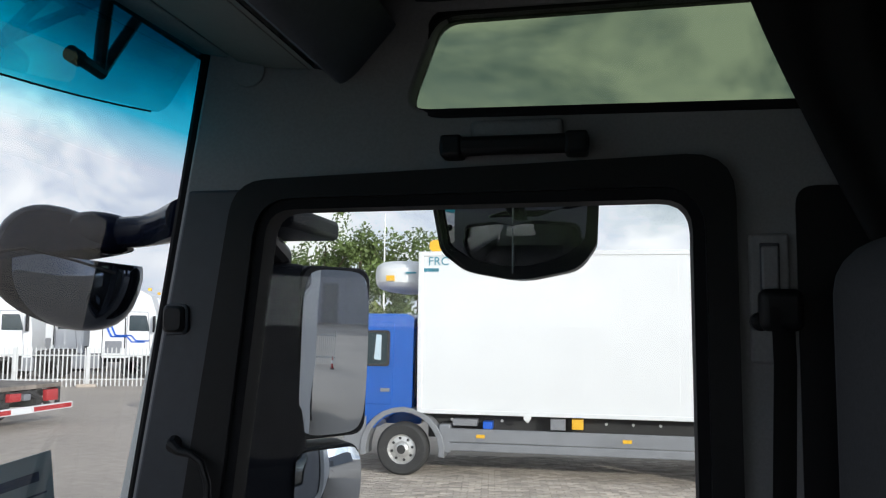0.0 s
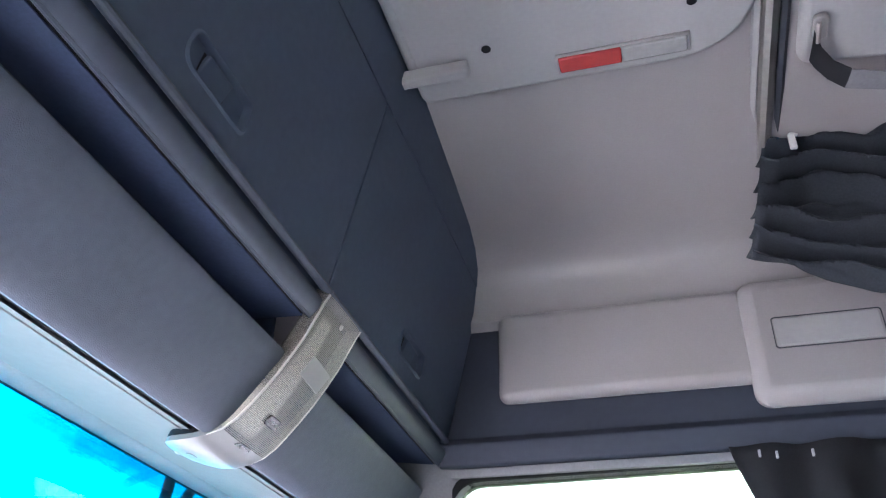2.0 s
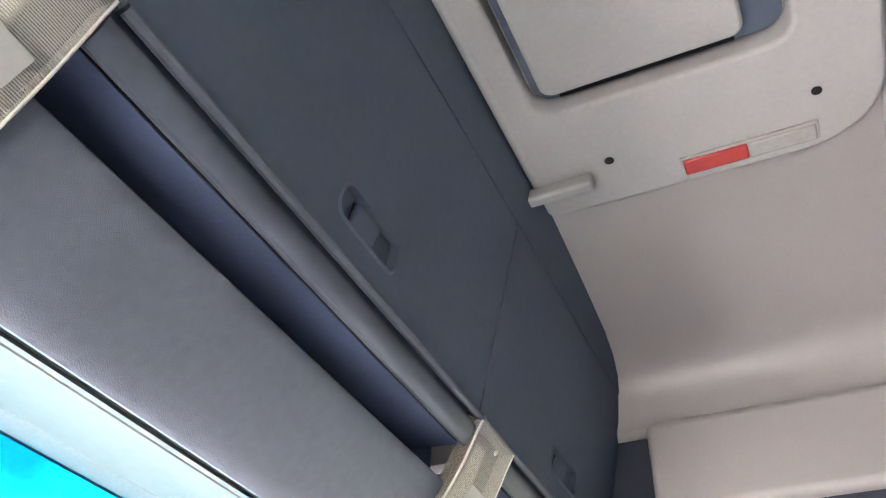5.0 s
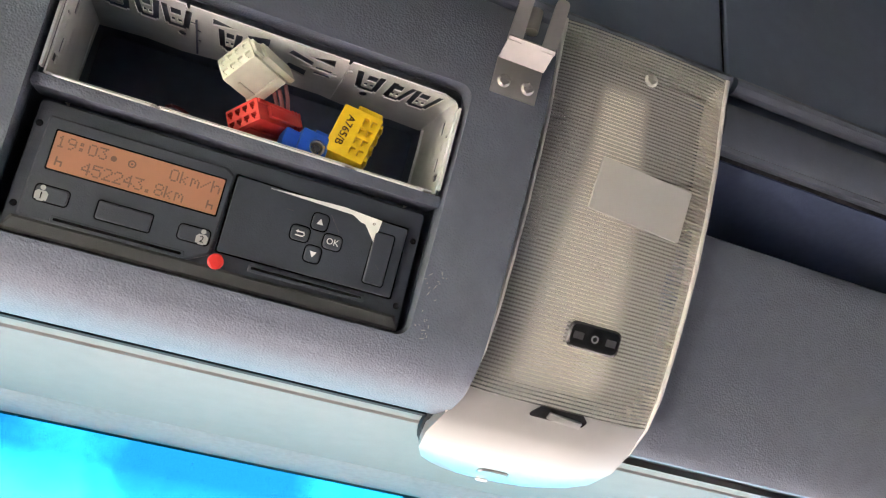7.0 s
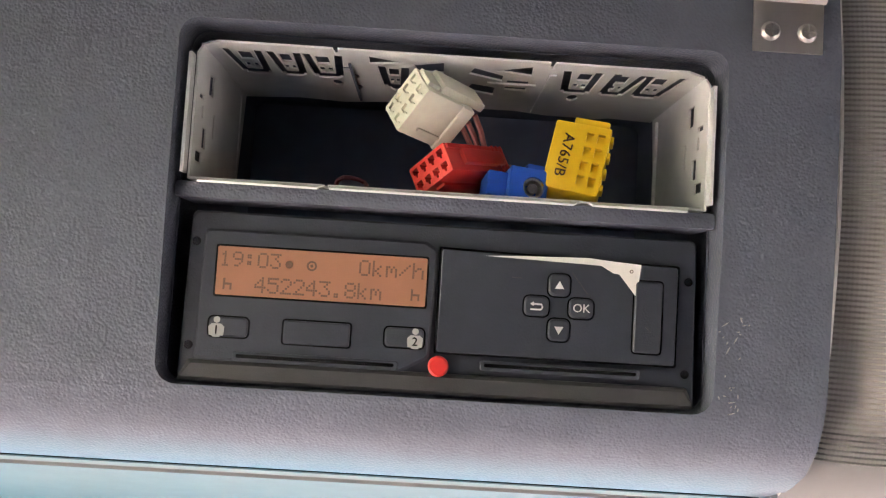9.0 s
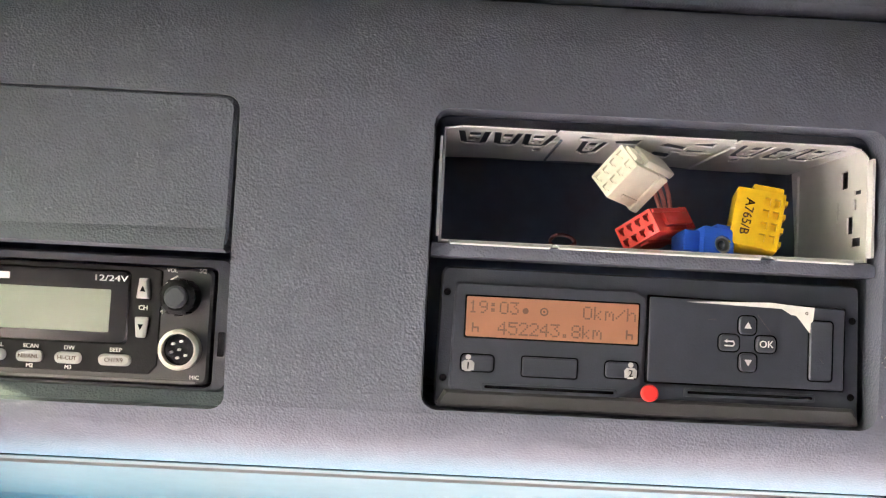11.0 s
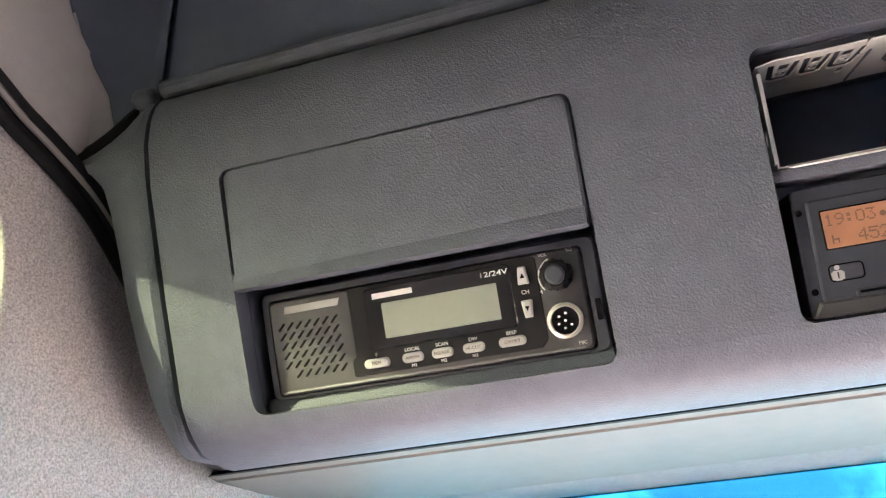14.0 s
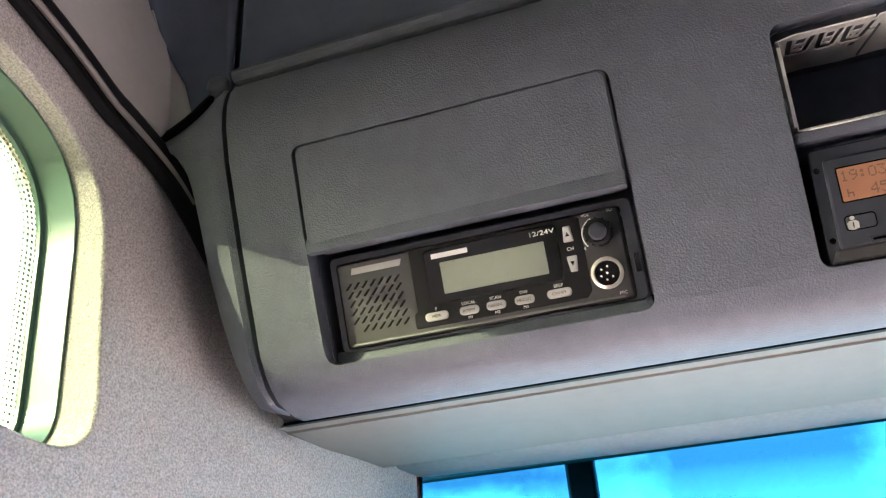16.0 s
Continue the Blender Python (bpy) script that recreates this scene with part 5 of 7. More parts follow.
for sx in (-1, 1):
    part("side_lip", box((sx * CW - 0.0006 + sx * 0.0012, -CH + 0.002, 0.0), (sx * CW + 0.0006 + sx * 0.0012, CH - 0.005, 0.0048)), M_ZINC, cage)
    part("corner_bead", box((sx * (CW - 0.0005) - 0.0008, -CH + 0.004, -CD + 0.014), (sx * (CW - 0.0005) + 0.0008, CH - 0.003, -CD + 0.0125)), M_ZINC, cage)
part("joint_strip", box((-0.0415, CH - 0.0010, -CD + 0.010), (-0.0405, CH - 0.0002, -0.014)), M_BAY, cage)
part("joint_strip", box((0.0375, CH - 0.0012, -CD + 0.008), (0.0400, CH - 0.0002, -0.010)), M_ZINC, cage)
part("dent_mark", box((0.014, CH - 0.0012, -0.030), (0.034, CH - 0.0004, -0.026)), M_ZINC, cage)


def wires(parent, ends, material, r=0.0011):
    for p in ends:
        part("wire", tube(p, r, 6), material, parent)


def plug_body(name, x, u, n, turn, size, material, label, pits, pitmat=None, tilt=(0, 0)):
    t = tagged(empty(name, m=FACE @ pose(x, u, n) @ pose(0, 0, 0, tilt[0], tilt[1], turn)), label, "plug", group="loose radio plugs")
    w, h, d = size
    bm = box((-w / 2, -h / 2, -d), (w / 2, h / 2, 0), 0.0010)
    cutters = []
    cols, rows_n, x0, x1, y0, y1 = pits
    for i in range(cols):
        for j in range(rows_n):
            px, py = x0 + (x1 - x0) * (i + 0.5) / cols, y0 + (y1 - y0) * (j + 0.5) / rows_n
            pw, ph = (x1 - x0) / cols * 0.32, (y1 - y0) / rows_n * 0.32
            cutters.append(box((px - pw, py - ph, -0.0022), (px + pw, py + ph, 0.004)))
    part("housing", cut(bm, cutters), material, t)
    return t


def deep_plug(x, u, n, along, rowdir, size, material, label, sink=0.0035):
    """A plug turned in depth: pins at its -x end in two rows along y, wires at its +x end."""
    ax = Vector(along).normalized()
    ay = Vector(rowdir)
    ay = (ay - ax * ax.dot(ay)).normalized()
    az = ax.cross(ay)
    rot = Matrix(((ax.x, ay.x, az.x, 0), (ax.y, ay.y, az.y, 0), (ax.z, ay.z, az.z, 0), (0, 0, 0, 1)))
    m = FACE @ pose(x, u, n) @ rot @ Matrix.Scale(1.14, 4)
    t = tagged(empty("radio_plug", m=m), label, "plug", group="loose radio plugs")
    w, h, d = (q / 2 for q in size)
    cutters = []
    for j in range(4):
        for k in (-1, 1):
            y, z = (j - 1.5) * h * 0.46, k * d * 0.45
            cutters.append(box((-w - 0.002, y - h * 0.15, z - d * 0.27), (-w + sink, y + h * 0.15, z + d * 0.12)))
            cutters.append(box((-w - 0.002, y - h * 0.05, z), (-w + sink, y + h * 0.05, z + d * 0.34)))
    part("housing", cut(box((-w, -h, -d), (w, h, d), 0.0009), cutters), material, t)
    return t, rot.to_3x3().transposed()


pw, back_w = deep_plug(-0.1978, 0.1056, -0.013, (0.735, -0.142, -0.66), (0.553, 0.690, 0.466), (0.020, 0.0182, 0.0135), M_WHITEP, "ivory plastic radio plug hanging on thin wires", 0.0010)
part("latch", box((-0.004, 0.0090, -0.0055), (0.0155, 0.0122, 0.0050), 0.0009), M_WHITEP, pw)
part("hinge", box((-0.0095, 0.0090, -0.0045), (-0.004, 0.0107, 0.0040), 0.0006), M_WHITEP, pw)
part("flange", box((0.0060, -0.0098, -0.0072), (0.0112, 0.0094, 0.0078), 0.0008), M_WHITEP, pw)
part("rib", box((-0.004, -0.0060, 0.0066), (0.006, -0.0045, 0.0076), 0.0004), M_WHITEP, pw)
for path in (((0.0122, -0.0045), (0.0142, -0.0073), (0.0170, -0.0120), (0.0180, -0.0160)), ((0.0142, -0.0028), (0.0166, -0.0065), (0.0188, -0.0112), (0.0194, -0.0160)), ((0.0164, 0.0000), (0.0190, -0.0048), (0.0208, -0.0100), (0.0210, -0.0155))):
    part("wire", tube([back_w @ Vector((x, u, -0.004 - 0.003 * k)) for k, (x, u) in enumerate(path)], 0.0010, 6), M_PINK, pw)
pr, back_r = deep_plug(-0.1835, 0.0823, -0.0150, (0.69, 0.119, -0.714), (0.603, 0.449, 0.657), (0.030, 0.0180, 0.0105), M_RED, "red plastic radio plug lying in the cage")
part("latch", box((-0.0085, 0.0086, -0.0025), (0.0120, 0.0106, 0.0030), 0.0006), M_RED, pr)
part("guide", box((-0.0140, 0.0086, -0.0046), (0.0145, 0.0098, -0.0030), 0.0004), M_RED, pr)
for k in range(3):
    part("ridge", box((0.0085 + 0.0022 * k, 0.0086, -0.0050), (0.0096 + 0.0022 * k, 0.0100, 0.0050), 0.0003), M_RED, pr)
part("side_rail", box((-0.0120, -0.0030, 0.0049), (0.0145, 0.0010, 0.0062), 0.0004), M_RED, pr)
for k in range(3):
    part("wire", tube([(0.014, -0.004 + 0.004 * k, 0.0), (0.020, -0.003 + 0.0035 * k, 0.0015), (0.026, -0.002 + 0.002 * k, -0.002)], 0.0010, 6), M_PINK, pr)
pb = tagged(empty("aerial_plug", m=FACE @ pose(-0.1580, 0.0770, -0.001) @ pose(0, 0, 0, -10, 8, -6)), "blue plastic aerial plug beside the radio plugs", "plug", group="loose radio plugs")
bm = cut(box((-0.0075, -0.0065, -0.020), (0.0075, 0.0065, 0), 0.0010), [slab(circle(0.0042, 16, 0.002, -0.001), -0.008, 0.003)])
part("housing", bm, M_BLUE, pb)
part("latch", box((-0.001, 0.0062, -0.010), (0.0062, 0.0085, -0.001), 0.0006), M_BLUE, pb)
part("shoulder", box((-0.015, -0.0055, -0.018), (-0.007, 0.0045, -0.004), 0.001), M_BLUE, pb)
part("contact", slab(circle(0.0020, 12, 0.002, -0.001), -0.008, -0.0015), M_CHROME, pb)
part("sleeve", cut(slab(circle(0.0040, 16, 0.002, -0.001), -0.008, -0.001), [slab(circle(0.0031, 16, 0.002, -0.001), -0.02, 0.003)]), M_STEEL, pb)
py_ = plug_body("radio_plug", -0.1405, 0.0885, -0.002, -10, (0.0215, 0.0275, 0.016), M_YELLOW, "yellow plastic radio plug with printed letters", (2, 4, 0.001, 0.0095, -0.0115, 0.0115), tilt=(-8, -12))
part("latch", box((-0.004, 0.0132, -0.010), (0.0095, 0.0165, -0.001), 0.0008), M_YELLOW, py_)
for k in range(4):
    part("key", box((0.0104, -0.011 + 0.0065 * k, -0.008), (0.0120, -0.0085 + 0.0065 * k, -0.001), 0.0004), M_YELLOW, py_)
    part("cavity", box((0.0025, -0.0103 + 0.00575 * k, -0.0035), (0.0080, -0.0077 + 0.00575 * k, -0.0030)), M_ORANGE, py_)
text("A765/B", 0.0058, pose(-0.0048, 0.000, 0.0003, 0, 0, -92), M_INK, py_)
wires(py_, [[(-0.004 + 0.003 * k, 0.0, -0.014), (-0.006 + 0.002 * k, -0.004, -0.03), (-0.01, -0.008, -0.06)] for k in range(3)], M_PINK)
loose = tagged(empty("loose_wire", m=FACE @ pose(-0.226, 0.0738, -0.02)), "dark red looped wire at the bottom of the cage", "wire")
M_MAROON = mat("maroon_wire", (0.10, 0.012, 0.02), 0.5)
part("loop", tube([(-0.006 + 0.006 * (1 - math.cos(a)), 0.003 * math.sin(a) + 0.001, 0.003 * math.sin(2 * a)) for a in [i * 0.5 for i in range(13)]], 0.0009, 6), M_MAROON, loose)

# ---- tachograph ----
tac = on_face("tachograph", -0.188, 0.0, 0.0, "black digital tachograph with an orange display, fitted in the console", "tachograph")


def tx(x):
    return x + 0.188


part("body", slab(round_poly([(tx(-0.2833), -0.003), (tx(-0.0927), -0.003), (tx(-0.0937), 0.0595), (tx(-0.2820), 0.0595)], 0.003), -0.06, -0.0015, chamfer=0.0008), M_TACHO, tac)
part("lower_ledge", slab(round_poly([(tx(-0.2828), -0.0026), (tx(-0.0932), -0.0026), (tx(-0.0962), 0.0048), (tx(-0.2790), 0.0048)], 0.001), -0.002, 0.0016, chamfer=0.0012), M_RADIO, tac)
dm = part("display_module", slab(round_poly([(tx(-0.2772), 0.0048), (tx(-0.2010), 0.0048), (tx(-0.1915), 0.0100), (tx(-0.1902), 0.0500), (tx(-0.1945), 0.0528), (tx(-0.2762), 0.0528)], 0.002), -0.002, 0.0012, chamfer=0.0009), M_TACHO, tac)
part("display_window", slab(rrect(0.0782, 0.0192, 0.0008, 2, tx(-0.2324), 0.0377), 0.0010, 0.00135), M_GLOSS, dm)
part("display", slab(rrect(0.0768, 0.0178, 0.0006, 2, tx(-0.2324), 0.0377), 0.0012, 0.0016), M_LCD_O, dm, "orange lit display")


DOTS = {"0": "0E 11 11 11 11 11 0E", "1": "04 0C 04 04 04 04 0E", "2": "0E 11 01 02 04 08 1F", "3": "1F 02 04 02 01 11 0E", "4": "02 06 0A 12 1F 02 02", "5": "1F 10 1E 01 01 11 0E", "8": "0E 11 11 0E 11 11 0E",
        "9": "0E 11 11 0F 01 02 0C", "k": "10 10 12 14 18 14 12", "m": "00 00 1A 15 15 11 11", "/": "00 01 02 04 08 10 00", "h": "10 10 16 19 11 11 11", ":": "00 0C 0C 00 0C 0C 00", ".": "00 00 00 00 00 0C 0C"}


def dot_text(body, x, u, step=0.0049, pitch=0.00084):
    """Dot-matrix lettering on the display, its left end at x and its middle at u."""
    vs, fs = [], []
    r = pitch * 0.45
    for c, ch in enumerate(body):
        for k, row in enumerate(DOTS[ch].split()):
            bits = int(row, 16)
            for b in range(5):
                if bits >> (4 - b) & 1:
                    cx, cy = tx(x) + c * step + b * pitch, u + (3 - k) * pitch
                    n0 = len(vs)
                    vs += [(cx - r, cy - r, 0.00175), (cx + r, cy - r, 0.00175), (cx + r, cy + r, 0.00175), (cx - r, cy + r, 0.00175)]
                    fs.append((n0, n0 + 1, n0 + 2, n0 + 3))
    me = bpy.data.meshes.new("lettering")
    me.from_pydata(vs, [], fs)
    me.materials.append(M_LCDINK)
    o = new("lettering", me)
    o.parent = dm
    return o


dot_text("19:03", -0.2695, 0.0421, 0.0046, 0.0008)
dot_text("0km/h", -0.2185, 0.0417)
dot_text("452243.8km", -0.2562, 0.0331, 0.0047)
for x in (-0.2665, -0.1978):
    part("display_symbol", cut(box((tx(x) - 0.0016, 0.0308, 0.0016), (tx(x) + 0.0016, 0.0350, 0.0018)), [box((tx(x) - 0.0009, 0.030, 0.001), (tx(x) + 0.0009, 0.0325, 0.003)), box((tx(x) - 0.0008, 0.0333, 0.001), (tx(x) + 0.003, 0.0360, 0.003))]), M_LCDINK, dm)
part("display_dot", slab(circle(0.0014, 12, tx(-0.2445), 0.0412), 0.0016, 0.0018), M_LCDINK, dm)
part("display_ring", cut(slab(circle(0.0019, 14, tx(-0.2362), 0.0412), 0.0016, 0.0018), [slab(circle(0.0012, 12, tx(-0.2362), 0.0412), 0.001, 0.003)]), M_LCDINK, dm)
part("display_ring", slab(circle(0.0006, 8, tx(-0.2362), 0.0412), 0.0016, 0.0018), M_LCDINK, dm)


def key(x, u, w, h, name="button", r=0.0016):
    k = part(name, slab(rrect(w, h, r, 3, tx(x), u), 0.0008, 0.0024, chamfer=0.0005), M_TACHO, tac)
    part("rim", cut(slab(rrect(w + 0.0014, h + 0.0014, r + 0.0005, 3, tx(x), u), 0.0008, 0.0016), [slab(rrect(w + 0.0004, h + 0.0004, r + 0.0001, 3, tx(x), u), 0, 0.003)]), M_GLOSS, k)
    return k


for x, lx, ch in ((-0.2649, -0.2690, "1"), (-0.2008, -0.1968, "2")):
    k = key(x, 0.0172, 0.0140, 0.0068)
    c_ = tx(lx)
    part("mark", slab([(c_ - 0.0026, 0.0140), (c_ - 0.0014, 0.0140), (c_ - 0.0014, 0.0134), (c_ + 0.0014, 0.0134), (c_ + 0.0014, 0.0140), (c_ + 0.0026, 0.0140), (c_ + 0.0029, 0.0172), (c_ + 0.0017, 0.0183), (c_ - 0.0017, 0.0183), (c_ - 0.0029, 0.0172)], 0.0024, 0.0026), M_BUTTON, k)
    part("mark", slab(circle(0.0012, 12, c_, 0.0197), 0.0024, 0.0026), M_BUTTON, k)
    text(ch, 0.0044, pose(c_, 0.0159, 0.0027), M_GLOSS, tac)
key(-0.2328, 0.0167, 0.0240, 0.0082, "blank_cover", 0.0008)
for x0, x1, u in ((-0.2628, -0.2025, 0.0068), (-0.1726, -0.1140, 0.0088)):
    sl_ = part("card_slot", slab(rrect(x1 - x0, 0.0036, 0.0008, 2, tx((x0 + x1) / 2), u), 0.0010, 0.0022, chamfer=0.0004), M_TACHO, tac)
    part("slit", slab(rrect(x1 - x0 - 0.003, 0.0013, 0.0005, 2, tx((x0 + x1) / 2), u + 0.0002), 0.0020, 0.0024), M_GLOSS, sl_)
part("seal_dot", slab(circle(0.0038, 24, tx(-0.1878), 0.0076), 0.0005, 0.0030, chamfer=0.0006), M_RED, tac, "round red seal")
pf = part("printer_flap", slab(round_poly([(tx(-0.1888), 0.0128), (tx(-0.1012), 0.0128), (tx(-0.1012), 0.0488), (tx(-0.1888), 0.0505)], 0.001), -0.001, 0.0013, chamfer=0.0004), M_TACHO, tac)
part("flap_gap", slab(round_poly([(tx(-0.1898), 0.0120), (tx(-0.1004), 0.0120), (tx(-0.1004), 0.0496), (tx(-0.1898), 0.0514)], 0.001), -0.0012, 0.0002), M_GLOSS, tac)
for x, u, kind in ((-0.1451, 0.0398, "up"), (-0.1446, 0.0234, "down"), (-0.1532, 0.0317, "back"), (-0.1367, 0.0317, "ok")):
    k = key(x, u, 0.0088 if kind in ("back", "ok") else 0.0076, 0.0070 if kind in ("back", "ok") else 0.0078, r=0.0020)
    if kind == "ok":
        text("OK", 0.0044, pose(tx(x), u, 0.0026), M_PRINT, tac)
    elif kind == "back":
        part("mark", tube([(tx(x) - 0.0016, u + 0.0008, 0.0025), (tx(x) + 0.0018, u + 0.0008, 0.0025), (tx(x) + 0.0022, u - 0.0004, 0.0025), (tx(x) + 0.0016, u - 0.0012, 0.0025), (tx(x) - 0.0022, u - 0.0012, 0.0025)], 0.00035, 5), M_PRINT, k)
        part("mark", slab([(tx(x) - 0.0024, u + 0.0008), (tx(x) - 0.0010, u + 0.0017), (tx(x) - 0.0010, u - 0.0001)], 0.0024, 0.0026), M_PRINT, k)
    else:
        d = 1 if kind == "up" else -1
        part("mark", slab([(tx(x) - 0.0017, u - 0.0013 * d), (tx(x) + 0.0017, u - 0.0013 * d), (tx(x), u + 0.0016 * d)], 0.0024, 0.0026), M_PRINT, k)
th = key(-0.1120, 0.0300, 0.0100, 0.0260, "thumb_grip", 0.0012)
part("arrow", slab([(tx(-0.1130), 0.0265), (tx(-0.1122), 0.0265), (tx(-0.1108), 0.0245)], 0.0024, 0.0026), M_RADIO, th)
for x, u in ((-0.2797, 0.0098), (-0.2797, 0.0480), (-0.0965, 0.0098), (-0.0965, 0.0440)):
    part("release_hole", slab(circle(0.0016, 12, tx(x), u), -0.002, -0.0012), M_GLOSS, tac)
sheetp = tagged(empty("torn_label", m=FACE @ pose(-0.188, 0, 0.0016)), "torn white paper label stuck on the tachograph", "label")
part("sheet", slab([(tx(-0.1727), 0.0490), (tx(-0.1300), 0.0480), (tx(-0.1255), 0.0455), (tx(-0.1232), 0.0452), (tx(-0.1205), 0.0420), (tx(-0.1165), 0.0371), (tx(-0.1152), 0.0492), (tx(-0.1245), 0.0497), (tx(-0.1350), 0.0505), (tx(-0.1600), 0.0497)][::-1], 0, 0.0004), M_PAPER, sheetp)
part("ink_ring", cut(slab(circle(0.0007, 10, tx(-0.1188), 0.0465), 0.0004, 0.0006), [slab(circle(0.0004, 8, tx(-0.1188), 0.0465), 0, 0.01)]), M_INK, sheetp)
scr = [((-0.1405, 0.0448), (-0.1345, 0.0372)), ((-0.1135, 0.0372), (-0.1110, 0.0322)), ((-0.1625, 0.0418), (-0.1590, 0.0417))]
for (xa, ua), (xb, ub) in scr:
    part("scratch", tube([(tx(xa), ua, 0.0013), (tx(xb), ub, 0.0013)], 0.00022, 5), M_RADIO, tac)

# ---- transceiver ----
M_BADGE = mat("silver_print", (0.46, 0.46, 0.45), 0.4, grain=0.05, scale=200)
M_NICKEL = mat("nickel", (0.72, 0.68, 0.60), 0.3, 0.55, grain=0.06, scale=300)
rad = on_face("cb_radio", -0.4743, 0.0, -0.008, "black two-way radio set with a grey display, fitted in the console", "radio")


def rx(x):
    return x + 0.4743


sill = [(-0.0098, -0.0055), (-0.0098, -0.022), (-0.0012, -0.022), (-0.0012, -0.0115)]
part("bay_sill", sweep_y([face_xz(u, n) for u, n in sill], -0.572, -0.377), M_CONSOLE, console)
part("mount_frame", cut(slab(rrect(0.190, 0.0605, 0.004, 4, rx(-0.4725), 0.0275), -0.03, -0.001, chamfer=0.001), [slab(rrect(0.179, 0.0545, 0.003, 4, rx(-0.4738), 0.0262), -0.05, 0.02)]), M_TACHO, rad)
body = slab(rrect(0.1765, 0.0525, 0.003, 4, rx(-0.4738), 0.0262), -0.05, 0.0015, chamfer=0.0012)
pits = []
for j in range(6):
    for i in range(7):
        if j == 5 and i == 0:
            continue
        px, pu = rx(-0.5556) + i * 0.0053 + 0.0004 * j, 0.0376 - j * 0.0054
        pits.append(slab(round_poly([(px - 0.0027, pu - 0.0019), (px - 0.0012, pu - 0.0021), (px + 0.0027, pu + 0.0019), (px + 0.0012, pu + 0.0021)], 0.0007, 2), -0.006, 0.004))
merged = bmesh.new()
for p in pits:
    me = bpy.data.meshes.new("tmp")
    p.to_mesh(me)
    p.free()
    merged.from_mesh(me)
    bpy.data.meshes.remove(me)
part("front", cut(body, [merged]), M_RADIO, rad)
part("name_bar", slab([(rx(-0.5530), 0.0447), (rx(-0.5205), 0.0447), (rx(-0.5190), 0.0487), (rx(-0.5520), 0.0487)], 0.0014, 0.0019), M_BADGE, rad, "plain silver name badge")
part("bright_edge", box((rx(-0.5595), 0.0006, 0.0010), (rx(-0.3905), 0.0020, 0.0022), 0.0006), M_DIM, rad)
part("key_plate", slab(round_poly([(rx(-0.5165), 0.0040), (rx(-0.4120), 0.0040), (rx(-0.4085), 0.0080), (rx(-0.4085), 0.0510), (rx(-0.4150), 0.0525), (rx(-0.5140), 0.0525), (rx(-0.5140), 0.0145), (rx(-0.5165), 0.0125)], 0.0018), 0.001, 0.0022, chamfer=0.0005), M_BLACK, rad)
dw = part("display_window", slab(rrect(0.0822, 0.0335, 0.0025, 4, rx(-0.4635), 0.0334), 0.002, 0.0034, chamfer=0.0008), M_GLOSS, rad)
part("display", slab(rrect(0.0642, 0.0192, 0.0006, 2, rx(-0.4628), 0.0316), 0.0030, 0.0037), M_LCD_G, dw, "blank grey display")
part("name_bar", box((rx(-0.4995), 0.0440, 0.0034), (rx(-0.4765), 0.0470, 0.0037)), M_PRINT, dw)
text("12/24V", 0.0039, pose(rx(-0.4235), 0.0462, 0.0036) @ Matrix.Diagonal((1.4, 1, 1, 1)), M_PRINT, rad, "RIGHT", deep=0.0003)
for x, w, top, face, low in ((-0.5022, 0.0145, "F", "MEM", ""), (-0.4818, 0.0118, "LOCAL", "AM/FM", "M1"), (-0.4652, 0.0118, "SCAN", "NB/ANL", "M2"), (-0.4480, 0.0118, "DW", "HI-CUT", "M3"), (-0.4272, 0.0145, "BEEP", "CH19/9", "")):
    k = part("button", slab(rrect(w, 0.0052, 0.0024, 4, rx(x), 0.0098), 0.002, 0.0042, chamfer=0.0008), M_BUTTON, rad, "pale oval button")
    text(face, 0.0026, pose(rx(x), 0.0098, 0.0043), M_INK, rad)
    if top:
        text(top, 0.0027, pose(rx(x), 0.0142, 0.0024), M_PRINT, rad)
    if low:
        text(low, 0.0025, pose(rx(x), 0.0055, 0.0024), M_PRINT, rad)
for u, d in ((0.0423, 1), (0.0252, -1)):
    k = part("channel_button", slab(round_poly([(rx(-0.4163) - 0.0030, u - 0.0044 * d), (rx(-0.4163) + 0.0030, u - 0.0044 * d), (rx(-0.4163) + 0.0020, u + 0.0048 * d), (rx(-0.4163) - 0.0020, u + 0.0048 * d)][::d], 0.0007), 0.002, 0.0046, chamfer=0.0008), M_BUTTON, rad)
    part("arrow", slab([(rx(-0.4163) - 0.0012, u - 0.0012 * d), (rx(-0.4163) + 0.0012, u - 0.0012 * d), (rx(-0.4163), u + 0.0014 * d)], 0.0045, 0.0048), M_GLOSS, k)
text("CH", 0.0030, pose(rx(-0.4163), 0.0337, 0.0024), M_PRINT, rad)
knob = part("volume_knob", slab(circle(0.0078, 28, rx(-0.3985), 0.0395), 0.0015, 0.0130, chamfer=0.0018), M_BLACK, rad, "black volume knob")
for i in range(12):
    a = radians(30 * i)
    part("knob_rib", box((0.0074, -0.0006, 0.004), (0.0084, 0.0006, 0.0122), m=Matrix.Translation((rx(-0.3985), 0.0395, 0)) @ Matrix.Rotation(a, 4, "Z")), M_BLACK, knob)
part("knob_tip", slab(circle(0.0050, 24, rx(-0.3985), 0.0395), 0.012, 0.0155, chamfer=0.0010), M_TACHO, knob)
text("VOL", 0.0025, pose(rx(-0.4045), 0.0512, 0.0018), M_PRINT, rad)
text("SQ", 0.0027, pose(rx(-0.3905), 0.0516, 0.0018), M_PRINT, rad)
